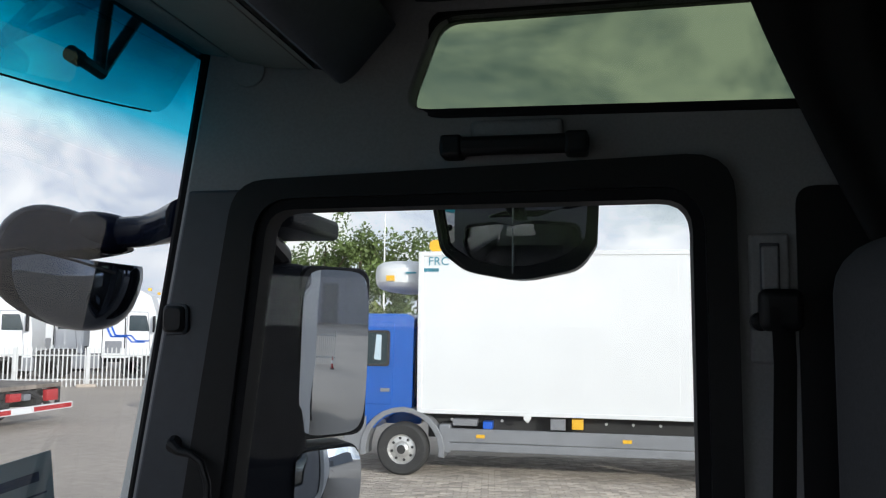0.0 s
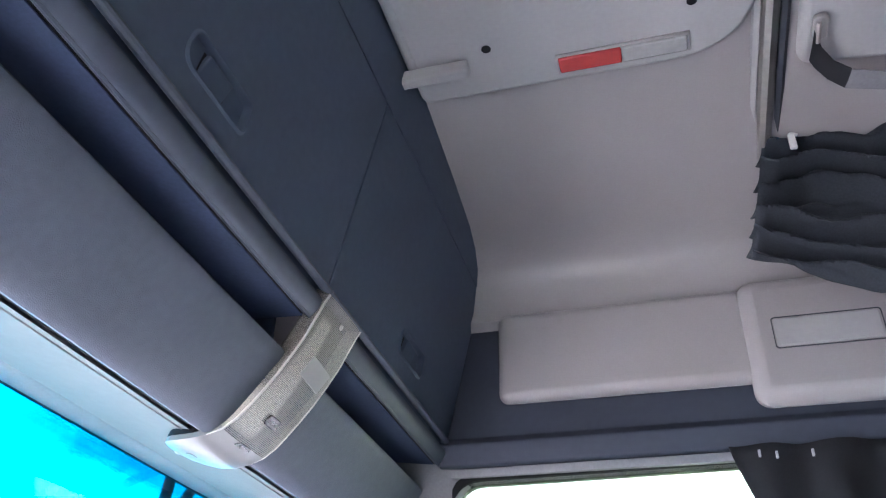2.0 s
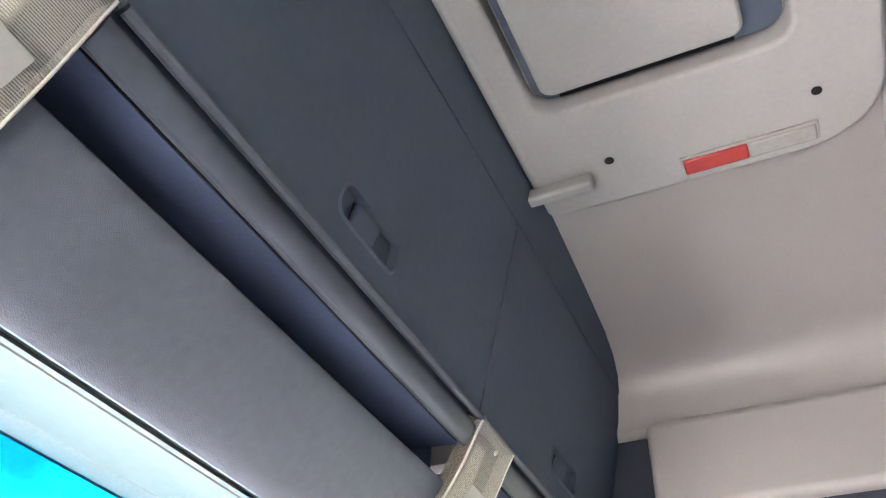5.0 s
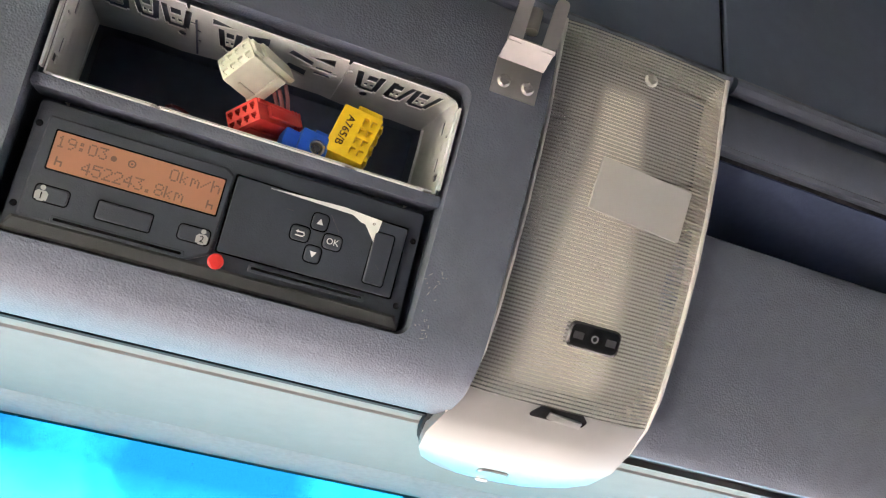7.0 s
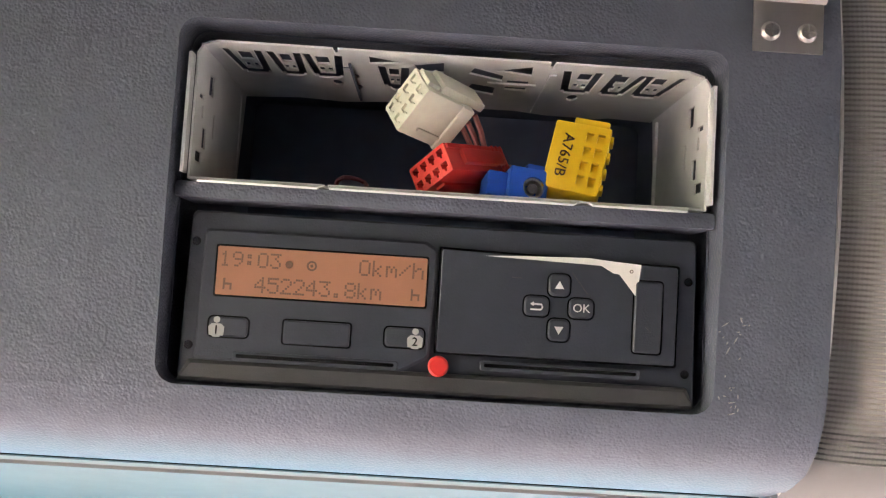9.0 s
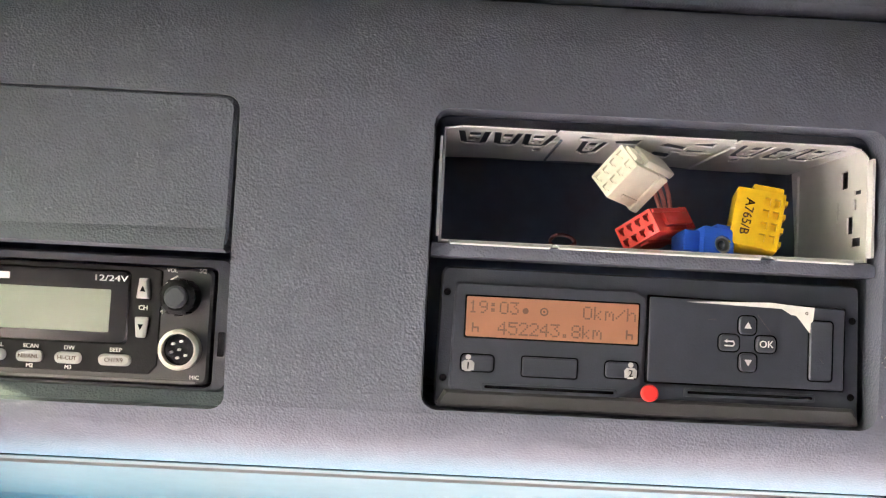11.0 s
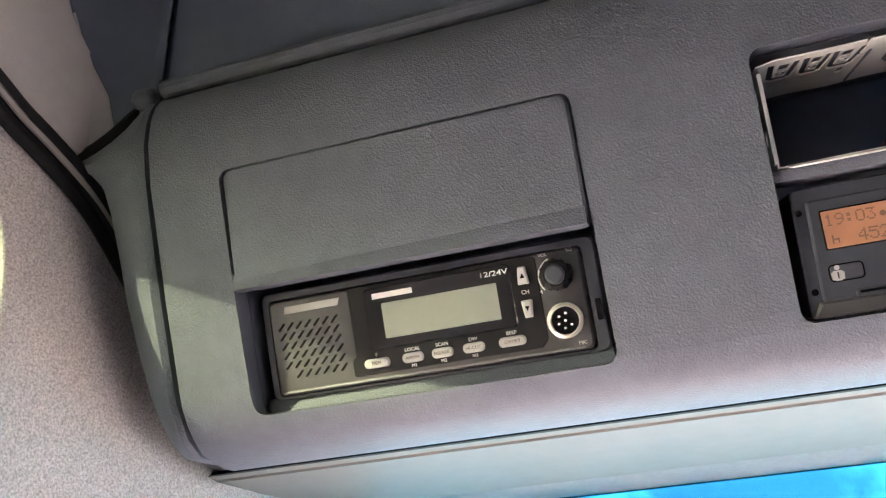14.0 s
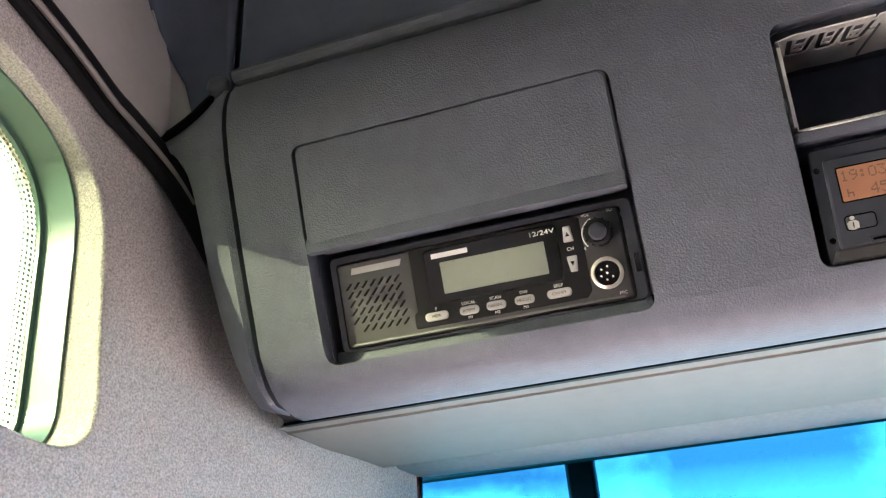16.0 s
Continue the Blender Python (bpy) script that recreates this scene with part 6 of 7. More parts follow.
part("dial_arc", tube([(rx(-0.3985) + 0.0098 * math.cos(a), 0.0395 + 0.0098 * math.sin(a), 0.0017) for a in [radians(110 + 10 * i) for i in range(12)]], 0.0004, 5), M_PRINT, rad)
text("M", 0.0028, pose(rx(-0.4085), 0.0322, 0.0018), M_PRINT, rad)
sock = part("microphone_socket", cut(slab(circle(0.0092, 32, rx(-0.3982), 0.0160), 0.001, 0.0072, chamfer=0.0012), [slab(circle(0.0072, 28, rx(-0.3982), 0.0160), 0.0020, 0.02)]), M_NICKEL, rad, "bright nickel round microphone socket")
part("insert", slab(circle(0.0072, 28, rx(-0.3982), 0.0160), 0.0010, 0.0032), M_GLOSS, sock)
for i in range(6):
    a = radians(60 * i + 20)
    q = 0.0038 if i else 0.0
    part("contact_pin", slab(circle(0.0006, 10, rx(-0.3982) + q * math.cos(a), 0.0160 + q * math.sin(a)), 0.003, 0.0056, chamfer=0.0004), M_PRINT, sock)
text("MIC", 0.0026, pose(rx(-0.3915), 0.0035, 0.0018), M_PRINT, rad)
part("release_slot", slab(rrect(0.0030, 0.0110, 0.0006, 2, rx(-0.3805), 0.0190), 0.0008, 0.0018), M_GLOSS, rad)

# ---- outside the glass: visor, its stays, mirrors ----
visor = tagged(empty("sun_visor", (-0.95, CY, 2.95)), "blue tinted acrylic sun visor outside the windscreen", "sun visor")
bm = bmesh.new()
rows = []
END_V = 0.045
for j in range(13):
    f = (j / 12) ** 1.6
    row = []
    for i in range(25):
        s = -1 + 2 * i / 24
        drop = min(1.0, f * 0.29 / END_V)
        y = CY + (1.250 - END_V * (1 - (1 - (1 - drop) ** 2) ** 0.5) + 0.05 * f) * s
        low = 2.876 + 0.055 * abs(s) ** 3
        z = low + (3.16 - low) * f
        x = -0.93 - 0.06 * (1 - s * s) + 0.10 * f
        row.append(bm.verts.new((x, y, z)))
    rows.append(row)
for a, b in zip(rows, rows[1:]):
    for i in range(24):
        bm.faces.new((a[i], a[i + 1], b[i + 1], b[i]))
edge_pts = [tuple(v.co) for v in rows[0]]
under(part("sheet", bm, G_VISOR), visor)
under(part("edge", tube(edge_pts, 0.0022, 6), M_BLACK), visor)
for y in (0.09, -0.50, 0.74):
    under(bevel_mod(part("stay", box((-0.012, -0.016, -0.15), (0.012, 0.016, 0.15), m=pose(-0.90, y, 3.0, 0, 18, 0)), M_BLACK), 0.004, 2), visor)
arm = tagged(empty("visor_bracket", (-0.84, 1.27, 2.95)), "black forked visor bracket above the windscreen", "bracket")
under(part("fork", tube([(-0.84, 1.243, 2.918), (-0.842, 1.250, 2.98), (-0.845, 1.266, 3.06)], 0.011, 8), M_BLACK), arm)
under(part("fork", tube([(-0.84, 1.250, 2.918), (-0.84, 1.300, 2.985), (-0.84, 1.365, 3.07)], 0.010, 8), M_BLACK), arm)
under(part("stub", tube([(-0.84, 1.252, 2.914), (-0.84, 1.215, 2.918), (-0.84, 1.180, 2.921)], 0.0105, 10), M_BLACK), arm)
under(part("cap", tube([(-0.84, 1.192, 2.920), (-0.84, 1.168, 2.922)], 0.0135, 12), M_RUBBER), arm)

M_SHELL = mat("gloss_mirror_shell", (0.005, 0.007, 0.016), 0.10, spec=0.06)
M_MATT = mat("matt_black_plastic", (0.005, 0.006, 0.010), 0.5, spec=0.06)
M_DUSKMIRROR = mat("dusky_mirror", (0.045, 0.055, 0.075), 0.05, 0.9)


def blob(center, size, n=20, m=12, power=2.6, turn=None):
    """A rounded shell: a superellipsoid."""
    bm = bmesh.new()

    def sp_(v, p):
        return math.copysign(abs(v) ** (2 / p), v)
    rows = []
    for j in range(1, m):
        a = -math.pi / 2 + math.pi * j / m
        rows.append([bm.verts.new((size[0] * sp_(math.cos(a), power) * sp_(math.cos(2 * math.pi * i / n), power), size[1] * sp_(math.cos(a), power) * sp_(math.sin(2 * math.pi * i / n), power), size[2] * sp_(math.sin(a), power))) for i in range(n)])
    lo, hi = bm.verts.new((0, 0, -size[2])), bm.verts.new((0, 0, size[2]))
    for a, b in zip(rows, rows[1:]):
        for i in range(n):
            bm.faces.new((a[i], a[(i + 1) % n], b[(i + 1) % n], b[i]))
    for i in range(n):
        bm.faces.new((rows[0][(i + 1) % n], rows[0][i], lo))
        bm.faces.new((rows[-1][i], rows[-1][(i + 1) % n], hi))
    bm.transform(Matrix.Translation(center) @ (turn or Matrix()))
    return bm


fm = tagged(empty("front_mirror", (-1.15, 1.6, 2.6)), "glossy black front mirror on an arm beside the windscreen", "mirror")
bm = blob((-1.165, 1.62, 2.612), (0.172, 0.085, 0.118), 28, 16, 2.5, pose(0, 0, 0, 0, 18, 0))
for v in bm.verts:
    if v.co.z > 2.66:
        v.co.z = 2.66 + (v.co.z - 2.66) * 1.15
low = bm.copy()
bmesh.ops.bisect_plane(bm, geom=bm.verts[:] + bm.edges[:] + bm.faces[:], plane_co=(-1.165, 1.62, 2.640), plane_no=(0.12, 0.0, -1.0), clear_outer=True)
bmesh.ops.bisect_plane(low, geom=low.verts[:] + low.edges[:] + low.faces[:], plane_co=(-1.165, 1.62, 2.640), plane_no=(0.12, 0.0, 1.0), clear_outer=True)
for v in low.verts:
    v.co.y += 0.004
under(part("hood", bm, M_SHELL), fm)
face_ = low.copy()
bmesh.ops.bisect_plane(face_, geom=face_.verts[:] + face_.edges[:] + face_.faces[:], plane_co=(-1.152, 1.605, 2.60), plane_no=(0.62, -0.78, 0.05), clear_inner=True)
for v in face_.verts:
    v.co += Vector((0.002, -0.004, 0.0))
under(part("lower_shell", low, M_MATT), fm)
under(part("mirror_glass", face_, M_DUSKMIRROR), fm)
under(part("collar", blob((-1.075, 1.615, 2.690), (0.075, 0.06, 0.045), 18, 10, 2.4, pose(0, 0, 0, 0, 8, 0)), M_SHELL), fm)
under(part("arm", tube([(-1.04, 1.61, 2.688), (-0.96, 1.59, 2.690), (-0.90, 1.56, 2.695), (-0.80, 1.47, 2.70)], [0.034, 0.033, 0.036, 0.040], 12), M_SHELL), fm)
under(part("seam", tube([(-1.32, 1.545, 2.64), (-1.20, 1.535, 2.652), (-1.08, 1.54, 2.625), (-1.0, 1.555, 2.60)], 0.003, 6), M_RUBBER), fm)

sm = tagged(empty("door_mirror", (-0.70, 1.9, 2.35)), "tall black door mirror with a main and a wide-angle glass", "mirror")


def mirror_glass(c, w, h, r, bulge, normal, parent, name="mirror_glass"):
    q = Vector(normal).normalized()
    side = q.cross(Vector((0, 0, 1))).normalized()
    up = side.cross(q)
    m = Matrix(((-side.x, up.x, q.x, c[0]), (-side.y, up.y, q.y, c[1]), (-side.z, up.z, q.z, c[2]), (0, 0, 0, 1)))
    bm = bmesh.new()
    n = 12
    g = [[None] * (n + 1) for _ in range(n + 1)]
    for j in range(n + 1):
        for i in range(n + 1):
            a, b = -1 + 2 * i / n, -1 + 2 * j / n
            k = 1 - 0.06 * (a * a * b * b) ** 2 * 2
            g[j][i] = bm.verts.new(m @ Vector((a * k * w / 2, b * k * h / 2, bulge * (1 - 0.5 * (a * a + b * b)))))
    for j in range(n):
        for i in range(n):
            bm.faces.new((g[j][i], g[j][i + 1], g[j + 1][i + 1], g[j + 1][i]))
    under(part(name, bm, MIRROR), parent)
    b2 = slab(rrect(w * 1.06, h * 1.04, r), -0.07, -0.002, m, chamfer=0.004)
    under(part("housing", b2, M_BLACK), parent)
    return m


mirror_glass((-0.652, 1.915, 2.436), 0.196, 0.385, 0.035, 0.005, (0.832, -0.555, -0.03), sm)
mirror_glass((-0.668, 1.91, 2.12), 0.19, 0.19, 0.04, 0.03, (0.832, -0.555, -0.10), sm)
under(part("arm", tube([(-0.70, 1.36, 2.70), (-0.73, 1.62, 2.70), (-0.76, 1.83, 2.66), (-0.78, 1.87, 2.55)], 0.026, 10), M_BLACK), sm)
under(bevel_mod(part("rear_cover", box((-0.93, 1.72, 1.95), (-0.775, 1.98, 2.66)), M_MATT), 0.04, 4), sm)
under(bevel_mod(part("inner_cover", box((-0.045, -0.13, -0.36), (0.030, 0.10, 0.31), m=pose(-0.765, 1.80, 2.33, 0, 0, -32)), M_MATT), 0.03, 4), sm)
under(bevel_mod(part("bracket_cover", box((-0.80, 1.55, 2.69), (-0.62, 1.84, 2.735)), M_MATT), 0.012, 3), sm)
km = tagged(empty("kerb_mirror", (-0.205, 1.72, 2.7)), "black kerb mirror hung above the door window", "mirror")
shape = round_poly([(-0.368, 2.760), (-0.348, 2.655), (-0.300, 2.618), (-0.190, 2.598), (-0.075, 2.622), (-0.044, 2.668), (-0.040, 2.760)], [0.01, 0.04, 0.06, 0.20, 0.06, 0.03, 0.01], 6)
bm = bmesh.new()
KC = Vector((-0.205, 2.70))
rings = []
for f in (1.0, 0.92, 0.84, 0.76, 0.68, 0.60, 0.52, 0.44, 0.36, 0.28, 0.20, 0.10):
    rings.append([bm.verts.new((KC.x + (x - KC.x) * f, 1.690 + 0.030 * (((x - KC.x) * f / 0.165) ** 2 + ((z - KC.y) * f / 0.10) ** 2) - 0.10 * ((z - KC.y) * f), KC.y + (z - KC.y) * f)) for x, z in shape])
c0 = bm.verts.new((KC.x, 1.690, KC.y))
for a, b in zip(rings, rings[1:]):
    for i in range(len(shape)):
        bm.faces.new((a[i], a[(i + 1) % len(shape)], b[(i + 1) % len(shape)], b[i]))
for i in range(len(shape)):
    bm.faces.new((rings[-1][i], rings[-1][(i + 1) % len(shape)], c0))
M_DARKMIRROR = mat("dim_mirror", (0.17, 0.18, 0.20), 0.03, 1.0)
under(part("mirror_glass", bm, M_DARKMIRROR), km)
under(part("housing", sweep_y(grow(shape, 0.006), 1.716, 1.78), M_BLACK), km)
under(part("rim", ring_y(shape, grow(shape, 0.007), 1.700, 1.722), M_BLACK), km)
under(part("bracket", tube([(-0.205, 1.75, 2.75), (-0.205, 1.60, 2.80), (-0.205, 1.43, 2.80)], 0.022, 10), M_BLACK), km)
under(part("strut", tube([(-0.205, 1.694, 2.606), (-0.204, 1.690, 2.755)], 0.0015, 6), M_WALL), km)

note = tagged(empty("dash_card", (-0.84, 1.12, 2.24)), "pale blue printed card leaning behind the windscreen", "card")
M_CARD = mat("card", (0.48, 0.58, 0.64), 0.6, grain=0.05, scale=60)
M_CARDINK = mat("card_ink", (0.06, 0.10, 0.20), 0.6)
cm = pose(-0.845, 1.09, 2.24, 90, 0, 90) @ pose(0, 0, 0, -6, 0, 3)
under(part("sheet", slab(rrect(0.20, 0.125, 0.003, 3), -0.0006, 0.0006, cm), M_CARD), note)
for x, y, w, h in ((0.02, 0.030, 0.10, 0.014), (0.0, 0.004, 0.17, 0.003), (-0.02, -0.024, 0.05, 0.012), (0.05, -0.026, 0.05, 0.010)):
    under(part("print_bar", slab(rrect(w, h, 0.001, 2, x, y), 0.0006, 0.0009, cm), M_CARDINK), note)
    under(part("print_bar", slab(rrect(w, h, 0.001, 2, x, y), -0.0009, -0.0006, cm), M_CARDINK), note)

# ---- yard ----
ground = tagged(part("ground", box((-600, -600, -0.2), (600, 600, 0.0)), M_GROUND), "pale concrete yard in the sun", "ground", kind="structure")
M_SAND = mat("joint_sand", (0.15, 0.125, 0.10), 0.95, grain=0.2, scale=40, stain=0.2, sscale=1.0)
M_PAVER = mat("paver", (0.44, 0.38, 0.315), 0.9, grain=0.14, scale=6, stain=0.15, sscale=0.5)
# each paver has its own shade
pt = M_PAVER.node_tree
pp = pt.nodes["Principled BSDF"]
shade_ = pt.nodes.new("ShaderNodeMapRange")
shade_.inputs["To Min"].default_value, shade_.inputs["To Max"].default_value = 0.74, 1.2
own = pt.nodes.new("ShaderNodeVectorMath")
own.operation = "SCALE"
pt.links.new(pt.nodes.new("ShaderNodeNewGeometry").outputs["Random Per Island"], shade_.inputs["Value"])
pt.links.new(pp.inputs["Base Color"].links[0].from_socket, own.inputs[0])
pt.links.new(shade_.outputs["Result"], own.inputs["Scale"])
pt.links.new(own.outputs["Vector"], pp.inputs["Base Color"])
verts, faces = [], []
rng = random.Random(5)
ca, sa = math.cos(radians(8)), math.sin(radians(8))
for j in range(52):
    for i in range(62):
        x0, y0 = -6.8 + i * 0.205 + (0.1 if j % 2 else 0), 10.3 + j * 0.108
        h = 0.018 + rng.uniform(-0.002, 0.002)
        k = len(verts)
        for dz, ins in ((0.0, 0.0), (h, 0.004)):
            for dx, dy in ((ins, ins), (0.197 - ins, ins), (0.197 - ins, 0.1 - ins), (ins, 0.1 - ins)):
                px, py = x0 + dx, y0 + dy - 13
                verts.append((px * ca - py * sa, px * sa + py * ca + 13, dz))
        faces += [(k + 4, k + 5, k + 6, k + 7)] + [(k + a, k + (a + 1) % 4, k + 4 + (a + 1) % 4, k + 4 + a) for a in range(4)]
bed = slab([(-6.8, -2.7), (5.9, -2.7), (5.9, 2.9), (-6.8, 2.9)], -0.02, 0.007, Matrix.Translation((0, 13, 0)) @ Matrix.Rotation(radians(8), 4, "Z"))
tagged(part("paving_bed", bed, M_SAND), "dark sand in the joints of the block paving", "paving bed", kind="structure")
me = bpy.data.meshes.new("paving")
me.from_pydata(verts, [], faces)
me.materials.append(M_PAVER)
tagged(new("paving", me), "beige block paving under the parked truck", "paving", kind="stuff")

M_BLUECAB = mat("blue_paint", (0.014, 0.095, 0.40), 0.25, coat=0.4, stain=0.08, sscale=1.5)
M_GREY = mat("grey_metal", (0.20, 0.205, 0.215), 0.5, grain=0.05, scale=8, stain=0.08, sscale=2)
M_TYRE = mat("tyre", (0.035, 0.034, 0.033), 0.85, grain=0.1, scale=20, bump=0.4, bscale=40)
M_RIM = mat("rim", (0.55, 0.54, 0.52), 0.4, 0.6, grain=0.08, scale=20)
M_CARGLASS = mat("dark_window", (0.03, 0.045, 0.05), 0.08)
M_BOXW = mat("white_box", (0.70, 0.70, 0.69), 0.45, grain=0.02, scale=2, stain=0.03, sscale=0.5)
M_YELLOWP = mat("yellow_paint", (0.75, 0.42, 0.02), 0.5)


def wheel(parent, x, y, z, r, w, name="wheel"):
    """A truck wheel whose outer side faces -y."""
    prof = [(r * 0.56, 0.0), (r * 0.62, -0.01), (r * 0.90, -0.015), (r * 0.97, 0.01), (r, 0.04), (r, w - 0.02), (r * 0.9, w), (r * 0.56, w)]
    bm = bmesh.new()
    n = 40
    rings = [[bm.verts.new((x + a * math.cos(2 * math.pi * k / n), y + b, z + a * math.sin(2 * math.pi * k / n))) for k in range(n)] for a, b in prof]
    for a, b in zip(rings, rings[1:]):
        for k in range(n):
            bm.faces.new((a[k], a[(k + 1) % n], b[(k + 1) % n], b[k]))
    ty = part("tyre", bm, M_TYRE)
    wh = under(empty(name, (x, y, z)), parent)
    under(ty, wh)
    prof = [(r * 0.58, 0.0), (r * 0.54, 0.02), (r * 0.50, 0.05), (r * 0.30, 0.03), (r * 0.26, 0.0), (r * 0.20, -0.02), (r * 0.08, -0.03)]
    bm = bmesh.new()
    rings = [[bm.verts.new((x + a * math.cos(2 * math.pi * k / n), y + b, z + a * math.sin(2 * math.pi * k / n))) for k in range(n)] for a, b in prof]
    for a, b in zip(rings, rings[1:]):
        for k in range(n):
            bm.faces.new((a[k], a[(k + 1) % n], b[(k + 1) % n], b[k]))
    bm.faces.new(rings[-1])
    rim_ = under(part("rim", bm, M_RIM), wh)
    under(part("hub", slab(circle(r * 0.17, 16), -0.03, 0.035, Matrix.Translation((x, y, z)) @ TO_ROOM_R, chamfer=0.01), M_TYRE), wh)
    for k in range(8):
        a = 2 * math.pi * k / 8 + 0.2
        under(part("wheel_hole", slab(circle(r * 0.055, 10), -0.004, 0.004, Matrix.Translation((x + r * 0.41 * math.cos(a), y + 0.036, z + r * 0.41 * math.sin(a))) @ TO_ROOM_R), M_TYRE), wh)
    return wh


bt = tagged(empty("box_truck", (-0.5, 14.5, 0)), "blue cabbed lorry with a white refrigerated box body", "lorry")
BY = 13.3
under(bevel_mod(part("box_body", box((-3.12, BY, 1.05), (3.4, 15.8, 3.66)), M_BOXW), 0.012, 2), bt)
for z0, z1, nm in ((3.62, 3.70, "top_rail"), (1.03, 1.10, "bottom_rail")):
    under(bevel_mod(part(nm, box((-3.14, BY - 0.018, z0), (3.42, 15.82, z1)), M_BOXW), 0.008, 2), bt)
under(bevel_mod(part("corner_post", box((-3.145, BY - 0.015, 1.05), (-3.06, BY + 0.1, 3.69)), M_BOXW), 0.01, 2), bt)
for x in (-0.42, 1.05):
    under(part("panel_seam", box((x - 0.006, BY - 0.004, 1.10), (x + 0.006, BY + 0.01, 3.62)), M_WHITE), bt)
under(part("marking", slab(rrect(0.26, 0.09, 0.01, 2), 0, 0.004, Matrix.Translation((-2.90, BY - 0.002, 3.40)) @ TO_ROOM_R), M_WHITE), bt)
M_TEAL = mat("teal_print", (0.06, 0.25, 0.32), 0.5)
tm = Matrix.Translation((-2.80, BY - 0.008, 3.53)) @ pose(0, 0, 0, 90, 0, 0)
under(text("FRC", 0.20, tm, M_TEAL, None, deep=0.002), bt)
under(part("print_bar", box((-3.05, BY - 0.006, 3.36), (-2.79, BY - 0.001, 3.42)), M_TEAL), bt)
mk = under(part("roof_marker", slab(rrect(0.22, 0.2, 0.08), 0, 0.05, Matrix.Translation((-2.86, BY + 0.1, 3.80)) @ TO_ROOM_R), M_YELLOWP), bt)
under(part("cooling_unit", blob((-3.58, BY + 1.25, 3.32), (0.50, 1.1, 0.285), 24, 14, 3.4), M_BOXW), bt)
under(part("unit_label", box((-3.74, BY + 0.13, 3.22), (-3.60, BY + 0.17, 3.31)), M_YELLOWP), bt)
under(part("unit_label", box((-3.40, BY + 0.13, 3.34), (-3.22, BY + 0.16, 3.37)), M_TEAL), bt)
# blue cab
cabp = round_poly([(-4.95, 0.75), (-3.25, 0.75), (-3.22, 2.60), (-3.35, 2.66), (-4.45, 2.66), (-4.80, 2.0), (-4.98, 1.5)], [0.05, 0.05, 0.05, 0.05, 0.15, 0.1, 0.08])
cabm = cut(sweep_y(cabp, BY + 0.04, 15.6), [slab(circle(0.60, 28, -3.39, 0.42), -0.6, 0.6, Matrix.Translation((0, BY + 0.2, 0)) @ TO_ROOM_R)])
cb = under(bevel_mod(part("cab", cabm, M_BLUECAB), 0.02, 2), bt)
dr = under(bevel_mod(part("cab_door", sweep_y(round_poly([(-4.55, 1.15), (-3.58, 1.15), (-3.55, 2.52), (-4.40, 2.52), (-4.62, 1.9)], 0.04), BY + 0.028, BY + 0.05), M_BLUECAB), 0.008, 2), bt)
under(part("door_window", sweep_y(round_poly([(-4.50, 1.80), (-3.65, 1.80), (-3.64, 2.36), (-4.32, 2.36)], 0.05), BY + 0.022, BY + 0.04), M_CARGLASS), bt)
under(bevel_mod(part("window_frame", ring_y(round_poly([(-4.47, 1.82), (-3.68, 1.82), (-3.67, 2.34), (-4.31, 2.34)], 0.05), round_poly([(-4.52, 1.78), (-3.63, 1.78), (-3.62, 2.38), (-4.33, 2.38)], 0.06), BY + 0.016, BY + 0.03), M_TYRE), 0.004, 2), bt)
# pale sliver on the pane, put in for a reflection
under(part("window_glint", sweep_y([(-3.90, 1.90), (-3.78, 1.88), (-3.77, 2.30), (-3.86, 2.31)], BY + 0.019, BY + 0.024), M_CARD), bt)
under(bevel_mod(part("door_handle", box((-3.78, BY + 0.005, 1.36), (-3.62, BY + 0.03, 1.42)), M_GREY), 0.008, 2), bt)
# wheel arch
archp = [(-3.39 + 0.62 * math.cos(radians(a)), 0.42 + 0.62 * math.sin(radians(a))) for a in range(-8, 189, 14)]
archq = [(-3.39 + 0.72 * math.cos(radians(a)), 0.42 + 0.70 * math.sin(radians(a))) for a in range(188, -9, -14)]
under(bevel_mod(part("wheel_arch", sweep_y(archp + archq, BY - 0.02, BY + 0.35), M_GREY), 0.01, 2), bt)
under(part("step", box((-4.40, BY + 0.0, 0.40), (-4.02, BY + 0.3, 0.95)), M_GREY), bt)
wheel(bt, -3.39, BY - 0.02, 0.435, 0.43, 0.26)
wheel(bt, 2.35, BY + 0.0, 0.435, 0.43, 0.50)
under(part("chassis", box((-3.0, BY + 0.25, 0.62), (3.3, 15.4, 1.04)), M_TYRE), bt)
for k in range(9):
    under(part("side_marker", slab(circle(0.025, 10), 0, 0.01, Matrix.Translation((-2.6 + 0.42 * k, BY + 0.245, 0.92)) @ TO_ROOM_R), M_RIM), bt)
for z0, z1 in ((0.58, 0.80), (0.44, 0.575)):
    under(bevel_mod(part("side_guard", box((-2.62, BY + 0.0, z0), (1.75, BY + 0.05, z1)), M_GREY), 0.015, 2), bt)
under(bevel_mod(part("guard_end", box((-2.78, BY + 0.0, 0.40), (-2.58, BY + 0.3, 0.86), m=pose(0, 0, 0)), M_GREY), 0.03, 3), bt)
for z in (0.50, 0.77):
    under(bevel_mod(part("guard_clamp", box((1.34, BY - 0.02, z - 0.035), (1.80, BY + 0.06, z + 0.035)), M_TYRE), 0.008, 2), bt)
for x in (-2.08, 0.24):
    under(part("reflector", box((x - 0.07, BY - 0.012, 0.66), (x + 0.07, BY + 0.002, 0.715)), M_YELLOWP), bt)
